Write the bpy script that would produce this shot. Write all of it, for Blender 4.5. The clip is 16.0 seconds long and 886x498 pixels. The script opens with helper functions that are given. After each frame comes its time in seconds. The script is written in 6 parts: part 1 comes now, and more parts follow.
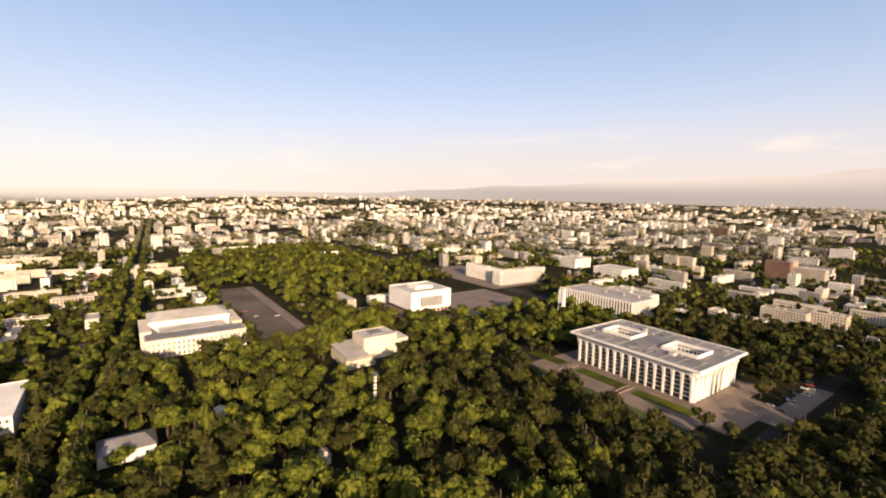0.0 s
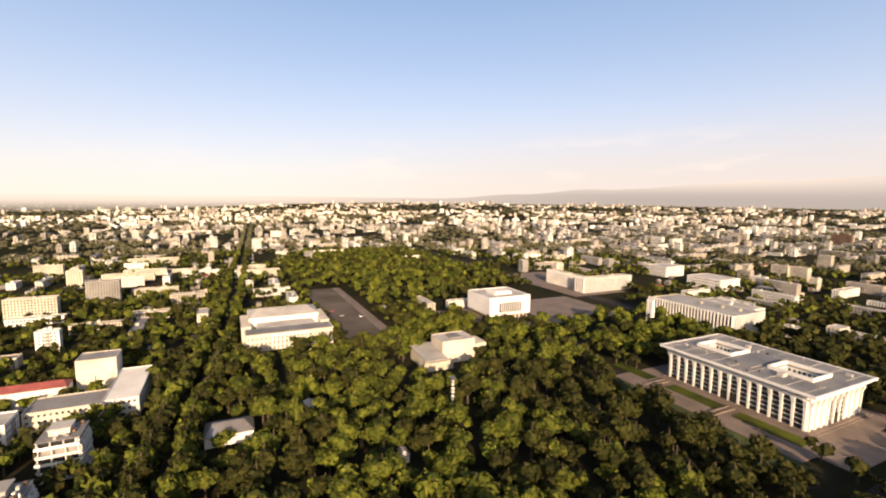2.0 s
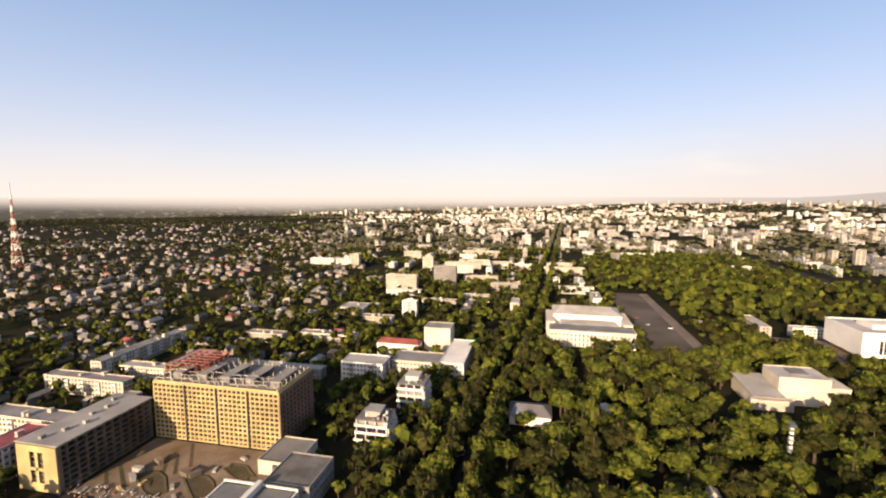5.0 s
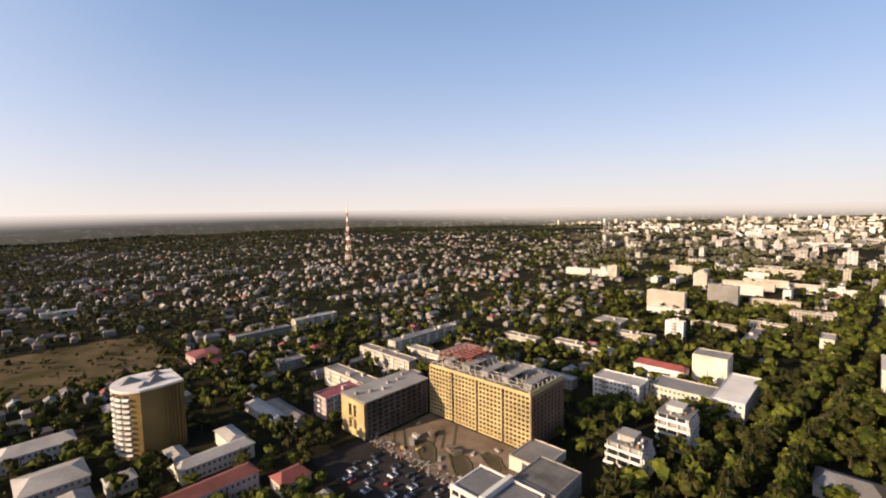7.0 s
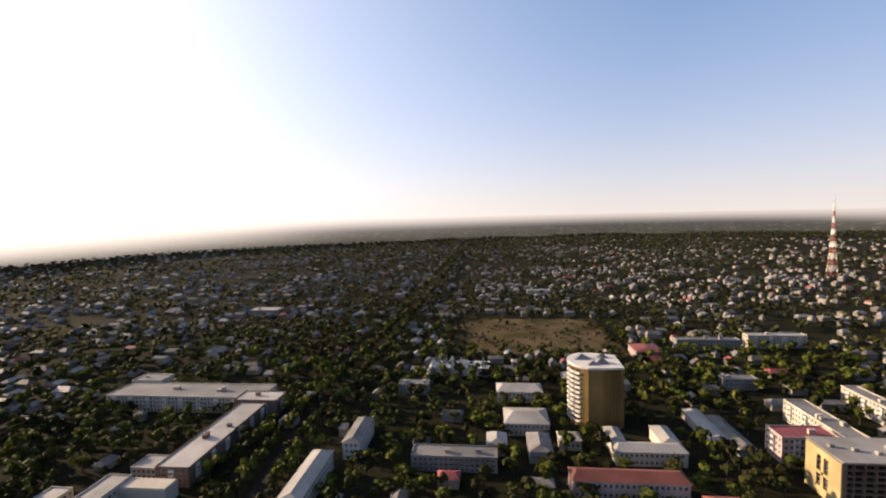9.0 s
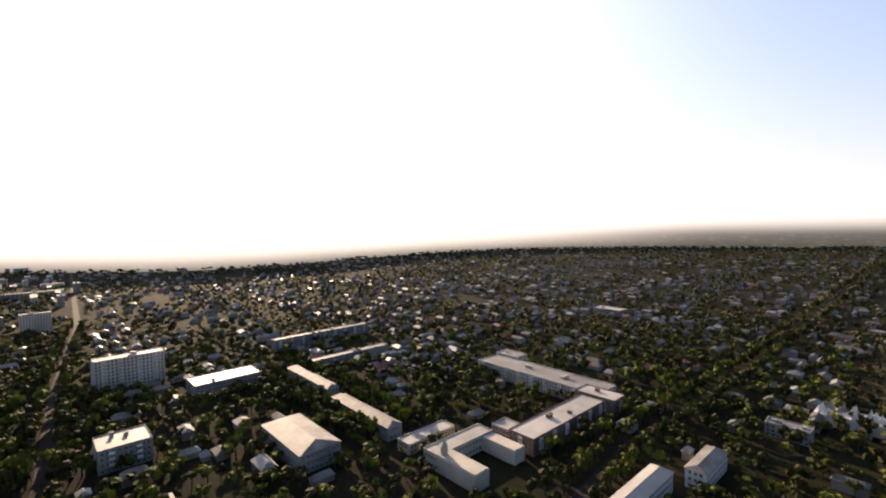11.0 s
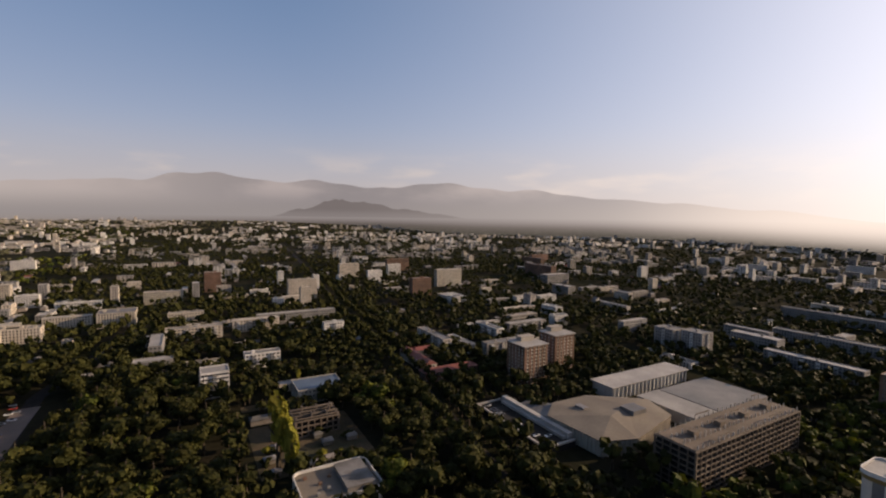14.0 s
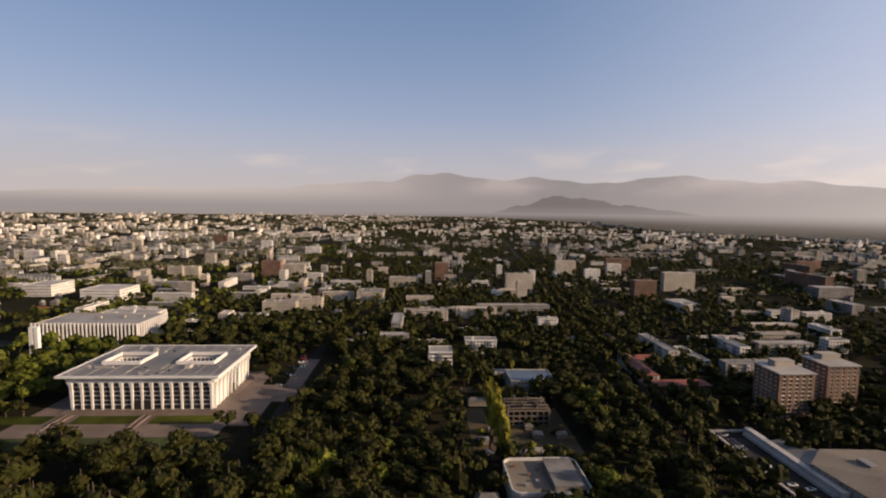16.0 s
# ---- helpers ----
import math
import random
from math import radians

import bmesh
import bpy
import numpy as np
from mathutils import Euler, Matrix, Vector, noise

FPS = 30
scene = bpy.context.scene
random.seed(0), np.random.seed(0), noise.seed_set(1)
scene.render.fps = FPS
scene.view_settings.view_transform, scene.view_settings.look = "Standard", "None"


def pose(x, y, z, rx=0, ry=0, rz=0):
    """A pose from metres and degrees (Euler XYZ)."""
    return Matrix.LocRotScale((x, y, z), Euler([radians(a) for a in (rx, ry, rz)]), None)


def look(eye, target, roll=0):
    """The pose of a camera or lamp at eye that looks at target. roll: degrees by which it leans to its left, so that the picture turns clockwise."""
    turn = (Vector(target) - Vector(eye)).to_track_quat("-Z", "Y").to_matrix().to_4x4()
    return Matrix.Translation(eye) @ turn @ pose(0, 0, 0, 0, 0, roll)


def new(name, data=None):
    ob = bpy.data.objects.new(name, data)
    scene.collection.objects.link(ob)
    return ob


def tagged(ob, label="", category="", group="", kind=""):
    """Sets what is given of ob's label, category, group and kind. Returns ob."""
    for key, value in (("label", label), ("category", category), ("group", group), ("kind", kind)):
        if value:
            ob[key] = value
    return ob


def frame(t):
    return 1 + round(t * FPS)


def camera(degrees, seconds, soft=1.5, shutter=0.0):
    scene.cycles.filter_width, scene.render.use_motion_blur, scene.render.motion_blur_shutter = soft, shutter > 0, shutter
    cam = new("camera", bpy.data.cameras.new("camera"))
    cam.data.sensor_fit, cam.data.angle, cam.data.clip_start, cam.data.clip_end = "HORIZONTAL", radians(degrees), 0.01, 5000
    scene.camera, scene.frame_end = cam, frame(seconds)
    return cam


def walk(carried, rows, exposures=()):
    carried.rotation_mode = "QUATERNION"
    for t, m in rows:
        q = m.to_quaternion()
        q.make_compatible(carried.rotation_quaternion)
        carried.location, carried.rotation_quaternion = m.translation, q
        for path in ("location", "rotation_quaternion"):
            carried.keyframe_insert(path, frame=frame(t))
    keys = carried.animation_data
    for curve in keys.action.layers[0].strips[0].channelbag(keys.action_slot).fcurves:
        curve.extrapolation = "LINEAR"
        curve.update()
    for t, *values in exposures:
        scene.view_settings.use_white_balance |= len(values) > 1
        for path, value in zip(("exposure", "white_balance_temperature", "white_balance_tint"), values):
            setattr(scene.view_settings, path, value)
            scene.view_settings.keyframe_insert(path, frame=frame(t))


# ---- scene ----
cam = camera(88.30, 16.0, soft=2.1)
EYE = (0.0, 0.0, 135.0)


def aim(turn, dip, roll):
    """The camera's pose: degrees from east towards north, degrees below the level, lean."""
    a, d = radians(turn), radians(dip)
    to = (math.cos(a) * math.cos(d), math.sin(a) * math.cos(d), EYE[2] - math.sin(d))
    return look(EYE, to, roll)


PATH = [
    (0, aim(-35.36, 6.86, 1.16)),
    (0.5, aim(-30.31, 6.65, 0.92)),
    (1, aim(-28.37, 6.51, 0.79)),
    (1.5, aim(-25.96, 6.41, 0.74)),
    (2, aim(-25.38, 6.39, 0.66)),
    (2.5, aim(-20.23, 6.49, 0.38)),
    (3, aim(-14.75, 6.59, -0.20)),
    (3.5, aim(-5.94, 6.70, -0.73)),
    (3.7, aim(0.51, 6.75, -0.47)),
    (4.75, aim(11.24, 6.45, -0.27)),
    (5.8, aim(20.17, 6.14, -0.06)),
    (6, aim(24.11, 5.66, -0.64)),
    (6.5, aim(32.75, 5.32, -1.07)),
    (7, aim(43.52, 5.06, -0.94)),
    (7.5, aim(56.90, 4.76, -0.95)),
    (8, aim(76.44, 4.38, -1.09)),
    (8.2, aim(82.59, 4.19, -1.18)),
    (9.25, aim(98.42, 4.00, -1.33)),
    (10.3, aim(112.25, 3.80, -1.47)),
    (10.5, aim(117.12, 3.62, -1.17)),
    (11, aim(137.57, 3.25, -0.83)),
    (11.5, aim(155.88, 3.06, -0.62)),
    (12, aim(171.20, 3.01, -0.30)),
    (12.5, aim(190.51, 3.06, -0.23)),
    (13, aim(210.65, 3.28, -0.33)),
    (13.5, aim(224.67, 3.59, 0.12)),
    (14, aim(240.55, 3.94, 0.70)),
    (14.5, aim(253.34, 4.19, 0.97)),
    (15, aim(259.96, 4.41, 0.75)),
    (15.5, aim(264.01, 4.61, 0.50)),
    (16, aim(267.34, 4.72, 0.80)),
]
walk(cam, PATH, exposures=[(0, 0.94, 8300, 20), (3.5, 0.96, 8150, 19), (6.5, 0.76, 7500, 19), (8, 0.70, 7350, 19), (10.5, 0.80, 7350, 19), (11.5, 1.00, 7500, 22), (12.5, 0.76, 7500, 24), (13.5, 0.14, 7500, 22), (14.7, 0.09, 7500, 20), (16, 0.20, 7550, 21)])

# ---- sky and sun ----
SUN_AZ, SUN_EL = 164.0, 16.5
sun_dir = Vector((math.cos(radians(SUN_AZ)) * math.cos(radians(SUN_EL)), math.sin(radians(SUN_AZ)) * math.cos(radians(SUN_EL)), math.sin(radians(SUN_EL))))
world = bpy.data.worlds.new("sky")
scene.world = world
world.use_nodes = True


def node_tools(tree):
    """Short hands for the maths and colour mixing of a node tree."""
    def plug(sock, v):
        if isinstance(v, (int, float, tuple, Vector)):
            sock.default_value = v
        else:
            tree.links.new(v, sock)

    def calc(op, a, b=None, c=None, clamp=False):
        n = tree.nodes.new("ShaderNodeMath")
        n.operation, n.use_clamp = op, clamp
        for i, v in enumerate((a, b, c)):
            if v is not None:
                plug(n.inputs[i], v)
        return n.outputs[0]

    def blend(fac, a, b, mode="MIX"):
        n = tree.nodes.new("ShaderNodeMix")
        n.data_type, n.blend_type = "RGBA", mode
        plug(n.inputs[0], fac), plug(n.inputs[6], a), plug(n.inputs[7], b)
        return n.outputs[2]

    def vec(op, a, b=None):
        n = tree.nodes.new("ShaderNodeVectorMath")
        n.operation = op
        plug(n.inputs[0], a)
        if b is not None:
            plug(n.inputs[1], b)
        return n.outputs["Value"] if op == "DOT_PRODUCT" else n.outputs[0]

    def step(v, lo, hi):
        n = tree.nodes.new("ShaderNodeMapRange")
        n.interpolation_type = "SMOOTHSTEP"
        plug(n.inputs[0], v), plug(n.inputs[1], lo), plug(n.inputs[2], hi)
        return n.outputs[0]

    def grain(v, scale, detail=4.0):
        n = tree.nodes.new("ShaderNodeTexNoise")
        n.inputs["Scale"].default_value, n.inputs["Detail"].default_value = scale, detail
        plug(n.inputs["Vector"], v)
        return n.outputs[0]
    return calc, blend, vec, step, grain


HAZE = (0.825, 0.810, 0.790, 1)


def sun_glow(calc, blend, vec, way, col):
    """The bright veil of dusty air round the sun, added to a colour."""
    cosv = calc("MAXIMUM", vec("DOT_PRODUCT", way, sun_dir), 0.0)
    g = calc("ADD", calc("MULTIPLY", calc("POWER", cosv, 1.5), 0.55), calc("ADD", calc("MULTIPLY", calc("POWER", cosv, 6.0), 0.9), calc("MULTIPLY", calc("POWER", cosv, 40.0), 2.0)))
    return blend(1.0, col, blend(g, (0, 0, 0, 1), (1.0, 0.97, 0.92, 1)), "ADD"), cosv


tree = world.node_tree
tree.nodes.clear()
calc, blend, vec, step, grain = node_tools(tree)
w_way = vec("NORMALIZE", tree.nodes.new("ShaderNodeTexCoord").outputs["Generated"])
w_sep = tree.nodes.new("ShaderNodeSeparateXYZ")
tree.links.new(w_way, w_sep.inputs[0])
w_sky = tree.nodes.new("ShaderNodeTexSky")
w_sky.sky_type, w_sky.sun_disc = "NISHITA", False
w_sky.sun_elevation, w_sky.sun_rotation = radians(SUN_EL), radians(90 - SUN_AZ)
w_sky.altitude, w_sky.air_density, w_sky.dust_density, w_sky.ozone_density = 750, 1.0, 1.0, 1.6
w_up = calc("MAXIMUM", w_sep.outputs[2], 0.0)
# clear sky, deepening towards the zenith, under a pale veil of dust over the plain
w_deep = calc("MAXIMUM", calc("MULTIPLY_ADD", w_up, -1.0, 1.05, clamp=True), 0.18)
w_gain = tree.nodes.new("ShaderNodeCombineColor")
for i, k in enumerate((0.092, 0.140, 0.190)):
    tree.links.new(calc("MULTIPLY", w_deep, k), w_gain.inputs[i])
w_clear = blend(0.62, blend(1.0, w_sky.outputs[0], w_gain.outputs[0], "MULTIPLY"), blend(calc("POWER", w_up, 1.8), (0.165, 0.475, 0.98, 1), (0.015, 0.06, 0.20, 1)))
w_col = blend(calc("MULTIPLY", calc("EXPONENT", calc("MULTIPLY", w_up, -4.9)), 0.92), w_clear, HAZE)
# thin banks of cloud low over the plain and the mountains
w_flat = vec("MULTIPLY", w_way, (1.0, 1.0, 4.0))
w_bank = calc("MULTIPLY", step(grain(w_flat, 5.0, 6.0), 0.50, 0.72), calc("MULTIPLY", step(w_up, 0.02, 0.06), step(w_up, 0.15, 0.08)))
w_south = step(w_sep.outputs[1], 0.1, -0.8)
w_dull = blend(calc("MULTIPLY", calc("MULTIPLY", w_south, step(w_up, 0.20, 0.02)), 0.5), w_col, (0.60, 0.575, 0.60, 1))
w_col = blend(calc("MULTIPLY", w_bank, calc("MULTIPLY_ADD", w_south, 0.5, 0.06)), w_dull, (0.90, 0.87, 0.84, 1))
w_col = sun_glow(calc, blend, vec, w_way, w_col)[0]
w_bg = tree.nodes.new("ShaderNodeBackground")
w_out = tree.nodes.new("ShaderNodeOutputWorld")
tree.links.new(w_col, w_bg.inputs[0])
w_bg.inputs[1].default_value = 0.65
tree.links.new(w_bg.outputs[0], w_out.inputs[0])
sun = new("sun", bpy.data.lights.new("sun", "SUN"))
sun.data.energy, sun.data.angle, sun.data.color = 6.2, radians(0.6), (1.0, 0.825, 0.60)
sun.matrix_world = look((0, 0, 400), Vector((0, 0, 400)) - sun_dir)


# ---- materials ----
def material(name, base, rough=0.8, spread=0.12, scale=0.5, fine=6.0, metal=0.0, tint=None, bump=0.15, rnd=0.0, spec=0.3, thin=0.0):
    """A surface with two scales of variation. tint: a second colour that stains it; rnd: how much single pieces differ; thin: share of light that leaves let through."""
    m = bpy.data.materials.new(name)
    m.use_nodes = True
    n, l = m.node_tree.nodes, m.node_tree.links
    b = n["Principled BSDF"]
    b.inputs["Roughness"].default_value, b.inputs["Metallic"].default_value = rough, metal
    b.inputs["Specular IOR Level"].default_value = spec
    geo = n.new("ShaderNodeNewGeometry")

    def noise_at(s, detail):
        t = n.new("ShaderNodeTexNoise")
        t.inputs["Scale"].default_value, t.inputs["Detail"].default_value = s, detail
        l.new(geo.outputs["Position"], t.inputs["Vector"])
        return t.outputs[0]

    def mix(fac, a, c, blend="MIX"):
        x = n.new("ShaderNodeMix")
        x.data_type, x.blend_type = "RGBA", blend
        for s, v in ((x.inputs[0], fac), (x.inputs[6], a), (x.inputs[7], c)):
            if isinstance(v, (tuple, float, int)):
                s.default_value = v
            else:
                l.new(v, s)
        return x.outputs[2]

    def ramp(v, lo, hi, a, c):
        r = n.new("ShaderNodeMapRange")
        r.inputs[1].default_value, r.inputs[2].default_value, r.inputs[3].default_value, r.inputs[4].default_value = lo, hi, a, c
        l.new(v, r.inputs[0])
        return r.outputs[0]

    big, small = noise_at(scale * 0.2, 3.0), noise_at(fine * 0.2, 4.0)
    dark = tuple(c * (1 - 2.2 * spread) for c in base) + (1,)
    light = tuple(min(1, c * (1 + 1.6 * spread)) for c in base) + (1,)
    col = mix(ramp(big, 0.3, 0.7, 0, 1), dark if tint is None else tuple(tint) + (1,), light)
    g = n.new("ShaderNodeCombineColor")
    v = ramp(small, 0.25, 0.75, 1 - spread, 1 + spread)
    for i in range(3):
        l.new(v, g.inputs[i])
    col = mix(1.0, col, g.outputs[0], "MULTIPLY")
    if rnd:
        o = n.new("ShaderNodeObjectInfo")
        add = n.new("ShaderNodeMath")
        add.operation = "ADD"
        l.new(o.outputs["Random"], add.inputs[0])
        l.new(geo.outputs["Random Per Island"], add.inputs[1])
        fr = n.new("ShaderNodeMath")
        fr.operation = "FRACT"
        l.new(add.outputs[0], fr.inputs[0])
        h = n.new("ShaderNodeHueSaturation")
        l.new(ramp(fr.outputs[0], 0, 1, 1 - rnd, 1 + rnd), h.inputs["Value"])
        l.new(ramp(fr.outputs[0], 1, 0, 0.5 - 0.05 * rnd, 0.5 + 0.05 * rnd), h.inputs["Hue"])
        l.new(col, h.inputs["Color"])
        col = h.outputs[0]
    l.new(col, b.inputs["Base Color"])
    if bump:
        bp = n.new("ShaderNodeBump")
        bp.inputs["Strength"].default_value, bp.inputs["Distance"].default_value = bump, 0.05
        l.new(small, bp.inputs["Height"])
        l.new(bp.outputs[0], b.inputs["Normal"])
    if thin:
        tr, ms = n.new("ShaderNodeBsdfTranslucent"), n.new("ShaderNodeMixShader")
        l.new(mix(1.0, col, (1.5, 1.5, 0.9, 1), "MULTIPLY"), tr.inputs["Color"])
        ms.inputs[0].default_value = thin
        l.new(b.outputs[0], ms.inputs[1])
        l.new(tr.outputs[0], ms.inputs[2])
        l.new(ms.outputs[0], n["Material Output"].inputs[0])
    return m


M = {}
M["ground"] = material("ground", (0.019, 0.016, 0.011), 0.95, 0.2, 0.06, 0.8, spec=0.02, tint=(0.011, 0.014, 0.006))
M["grass"] = material("grass", (0.030, 0.043, 0.010), 0.95, 0.25, 0.3, 8)
M["asphalt"] = material("asphalt", (0.025, 0.023, 0.022), 0.85, 0.15, 0.2, 5, spec=0.06)
M["paving"] = material("paving", (0.135, 0.104, 0.088), 0.8, 0.12, 0.3, 6)
M["dirt"] = material("dirt", (0.150, 0.112, 0.086), 0.95, 0.2, 0.25, 4, tint=(0.083, 0.057, 0.031))
M["field"] = material("field", (0.086, 0.064, 0.040), 0.95, 0.25, 0.12, 2.5, tint=(0.040, 0.037, 0.016), spec=0.0)
M["marble"] = material("marble", (0.555, 0.542, 0.520), 0.5, 0.05, 0.3, 5)
M["white"] = material("white_paint", (0.526, 0.506, 0.471), 0.7, 0.08, 0.3, 5, rnd=0.12)
M["cream"] = material("cream_plaster", (0.400, 0.356, 0.296), 0.8, 0.09, 0.3, 5, rnd=0.15)
M["grey"] = material("grey_concrete", (0.211, 0.202, 0.191), 0.85, 0.12, 0.3, 5, rnd=0.15)
M["yellow"] = material("yellow_brick", (0.350, 0.268, 0.132), 0.85, 0.12, 0.4, 6)
M["brick"] = material("red_brown_brick", (0.150, 0.088, 0.060), 0.85, 0.15, 0.4, 6, rnd=0.15)
M["goldwall"] = material("ochre_cladding", (0.171, 0.111, 0.038), 0.55, 0.1, 0.3, 5)
M["roof"] = material("felt_roof", (0.151, 0.146, 0.141), 0.65, 0.16, 0.3, 4, tint=(0.103, 0.098, 0.093), rnd=0.2, spec=0.35)
M["lightroof"] = material("pale_roof", (0.296, 0.276, 0.252), 0.6, 0.12, 0.3, 4, tint=(0.217, 0.206, 0.191), rnd=0.15, spec=0.35)
M["tinroof"] = material("tin_roof", (0.191, 0.191, 0.197), 0.55, 0.14, 0.4, 5, tint=(0.186, 0.161, 0.139), metal=0.5, rnd=0.3)
M["redroof"] = material("red_roof", (0.20, 0.058, 0.05), 0.6, 0.15, 0.4, 5, rnd=0.2)
M["slate"] = material("asbestos_slate", (0.151, 0.143, 0.136), 0.65, 0.16, 0.6, 6, tint=(0.088, 0.078, 0.067), rnd=0.45, spec=0.35)
M["house"] = material("house_plaster", (0.185, 0.163, 0.139), 0.85, 0.1, 0.4, 5, rnd=0.4)
M["glass"] = material("window_glass", (0.016, 0.018, 0.022), 0.28, 0.1, 0.3, 2, bump=0, spec=0.3)
M["frame"] = material("window_frame", (0.441, 0.427, 0.406), 0.6, 0.05)
M["metal"] = material("steel", (0.226, 0.226, 0.231), 0.4, 0.1, metal=0.8)
M["mastred"] = material("mast_red", (0.181, 0.061, 0.046), 0.6, 0.1)
M["bark"] = material("bark", (0.050, 0.038, 0.025), 0.95, 0.2, 2, 12)
M["leaf"] = material("leaves", (0.058, 0.069, 0.010), 0.8, 0.2, 0.35, 10, tint=(0.029, 0.035, 0.006), bump=0, rnd=0.45, spec=0.1, thin=0.10)
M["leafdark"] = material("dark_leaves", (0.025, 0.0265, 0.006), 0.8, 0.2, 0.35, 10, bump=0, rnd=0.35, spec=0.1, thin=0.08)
# far leaves: distance haze put into their duller and paler colours
M["leafdull"] = material("hazed_dull_leaves", (0.046, 0.048, 0.024), 0.75, 0.2, 0.35, 10, tint=(0.022, 0.025, 0.015), bump=0, rnd=0.45, spec=0.2, thin=0.35)
M["leafpale"] = material("hazed_pale_leaves", (0.088, 0.085, 0.046), 0.8, 0.2, 0.35, 10, tint=(0.058, 0.058, 0.032), bump=0, rnd=0.35, spec=0.2, thin=0.25)
M["oldwall"] = material("weathered_hazed_plaster", (0.290, 0.262, 0.228), 0.85, 0.12, 0.2, 3, rnd=0.3)
M["leafyellow"] = material("yellowing_leaves", (0.160, 0.152, 0.024), 0.85, 0.2, 0.35, 10, bump=0, rnd=0.2, spec=0.15, thin=0.3)
# near-black: shade of open rooms put into the colour of solid cores
M["roomshade"] = material("room_shade", (0.008, 0.007, 0.006), 0.95, 0.15)
M["bareframe"] = material("raw_concrete", (0.132, 0.104, 0.080), 0.9, 0.15, 0.3, 5)
M["pink"] = material("pink_plaster", (0.42, 0.31, 0.285), 0.8, 0.1, 0.3, 5)
M["blueroof"] = material("blue_tin_roof", (0.101, 0.136, 0.181), 0.45, 0.12, 0.3, 5, metal=0.3)
M["parade"] = material("worn_asphalt", (0.092, 0.080, 0.070), 0.9, 0.12, 0.1, 3, spec=0.0)
M["membrane"] = material("roof_membrane", (0.165, 0.14, 0.11), 0.8, 0.10, 0.2, 3, tint=(0.13, 0.11, 0.09))
M["lot"] = material("vacant_lot", (0.060, 0.042, 0.024), 0.95, 0.25, 0.3, 4, tint=(0.028, 0.029, 0.013))
M["sheetroof"] = material("grey_sheet_roof", (0.158, 0.150, 0.140), 0.6, 0.12, 0.25, 3, tint=(0.100, 0.100, 0.100), spec=0.4)
M["dark"] = material("dark_opening", (0.015, 0.014, 0.013), 0.9, 0.1)


# ---- building blocks of meshes ----
def mesh_of(name, verts, faces, mats, idx=None, smooth=False):
    me = bpy.data.meshes.new(name)
    verts = np.asarray(verts, dtype=np.float32)
    if isinstance(faces, np.ndarray):
        k = faces.shape[1]
        me.vertices.add(len(verts))
        me.vertices.foreach_set("co", verts.ravel())
        me.loops.add(faces.size)
        me.loops.foreach_set("vertex_index", faces.ravel().astype(np.int32))
        me.polygons.add(len(faces))
        me.polygons.foreach_set("loop_start", np.arange(0, faces.size, k, dtype=np.int32))
        me.update(calc_edges=True)
    else:
        me.from_pydata(verts.tolist(), [], faces)
    for m in (mats if isinstance(mats, (list, tuple)) else [mats]):
        me.materials.append(m)
    if idx is not None:
        me.polygons.foreach_set("material_index", np.asarray(idx, dtype=np.int32))
    me.polygons.foreach_set("use_smooth", np.full(len(me.polygons), smooth, dtype=bool))
    me.update()
    return me


BOX_F = np.array([[0, 3, 2, 1], [4, 5, 6, 7], [0, 1, 5, 4], [1, 2, 6, 5], [2, 3, 7, 6], [3, 0, 4, 7]])


def box_v(x0, x1, y0, y1, z0, z1):
    return np.array([[x0, y0, z0], [x1, y0, z0], [x1, y1, z0], [x0, y1, z0], [x0, y0, z1], [x1, y0, z1], [x1, y1, z1], [x0, y1, z1]], dtype=float)


def boxes(name, rows, mat):
    """One mesh of several boxes, each (x0, x1, y0, y1, z0, z1)."""
    v = np.concatenate([box_v(*r) for r in rows])
    f = np.concatenate([BOX_F + 8 * i for i in range(len(rows))])
    return mesh_of(name, v, f, mat)


def part(name, me, parent, label="", at=None, kind=""):
    ob = new(name, me)
    ob.parent = parent
    if at is not None:
        ob.matrix_basis = at
    return tagged(ob, label, kind=kind)


def thing(name, label, category, x=0.0, y=0.0, z=0.0, turn=0.0, group="", kind=""):
    e = new(name)
    e.matrix_basis = pose(x, y, z, 0, 0, turn)
    return tagged(e, label, category, group, kind)


CLEAR = []  # plan rectangles (x0, x1, y0, y1) where no tree or filler house may stand


def keep_clear(x0, x1, y0, y1, pad=3.0):
    CLEAR.append((x0 - pad, x1 + pad, y0 - pad, y1 + pad))


# ---- ground, roads, squares ----
def sheet(name, x0, x1, y0, y1, z, mat, label, category, thick=0.0):
    ob = new(name, boxes(name, [(x0, x1, y0, y1, z - 0.3, z)], mat))
    return tagged(ob, label, category, kind="structure")


def lift(x, y):
    """How far the plain has risen towards the mountains."""
    r, az = math.hypot(x, y), math.degrees(math.atan2(y, x))
    u = max(0.0, min(1.0, (r - 3000) / 3000)) * max(0.0, min(1.0, (72 - abs(az + 56)) / 34))
    return 78 * u * u * (3 - 2 * u)


gr, ga = (150, 1000, 3000, 3300, 3600, 3900, 4200, 4500, 4800, 5100, 5400, 5700, 6000, 6300, 9500), 120
gv = [(0, 0, 0)] + [(r * math.cos(math.tau * i / ga), r * math.sin(math.tau * i / ga), lift(r * math.cos(math.tau * i / ga), r * math.sin(math.tau * i / ga))) for r in gr for i in range(ga)]
gf = [(0, 1 + i, 1 + (i + 1) % ga) for i in range(ga)] + [(1 + k * ga + i, 1 + (k + 1) * ga + i, 1 + (k + 1) * ga + (i + 1) % ga, 1 + k * ga + (i + 1) % ga) for k in range(len(gr) - 1) for i in range(ga)]
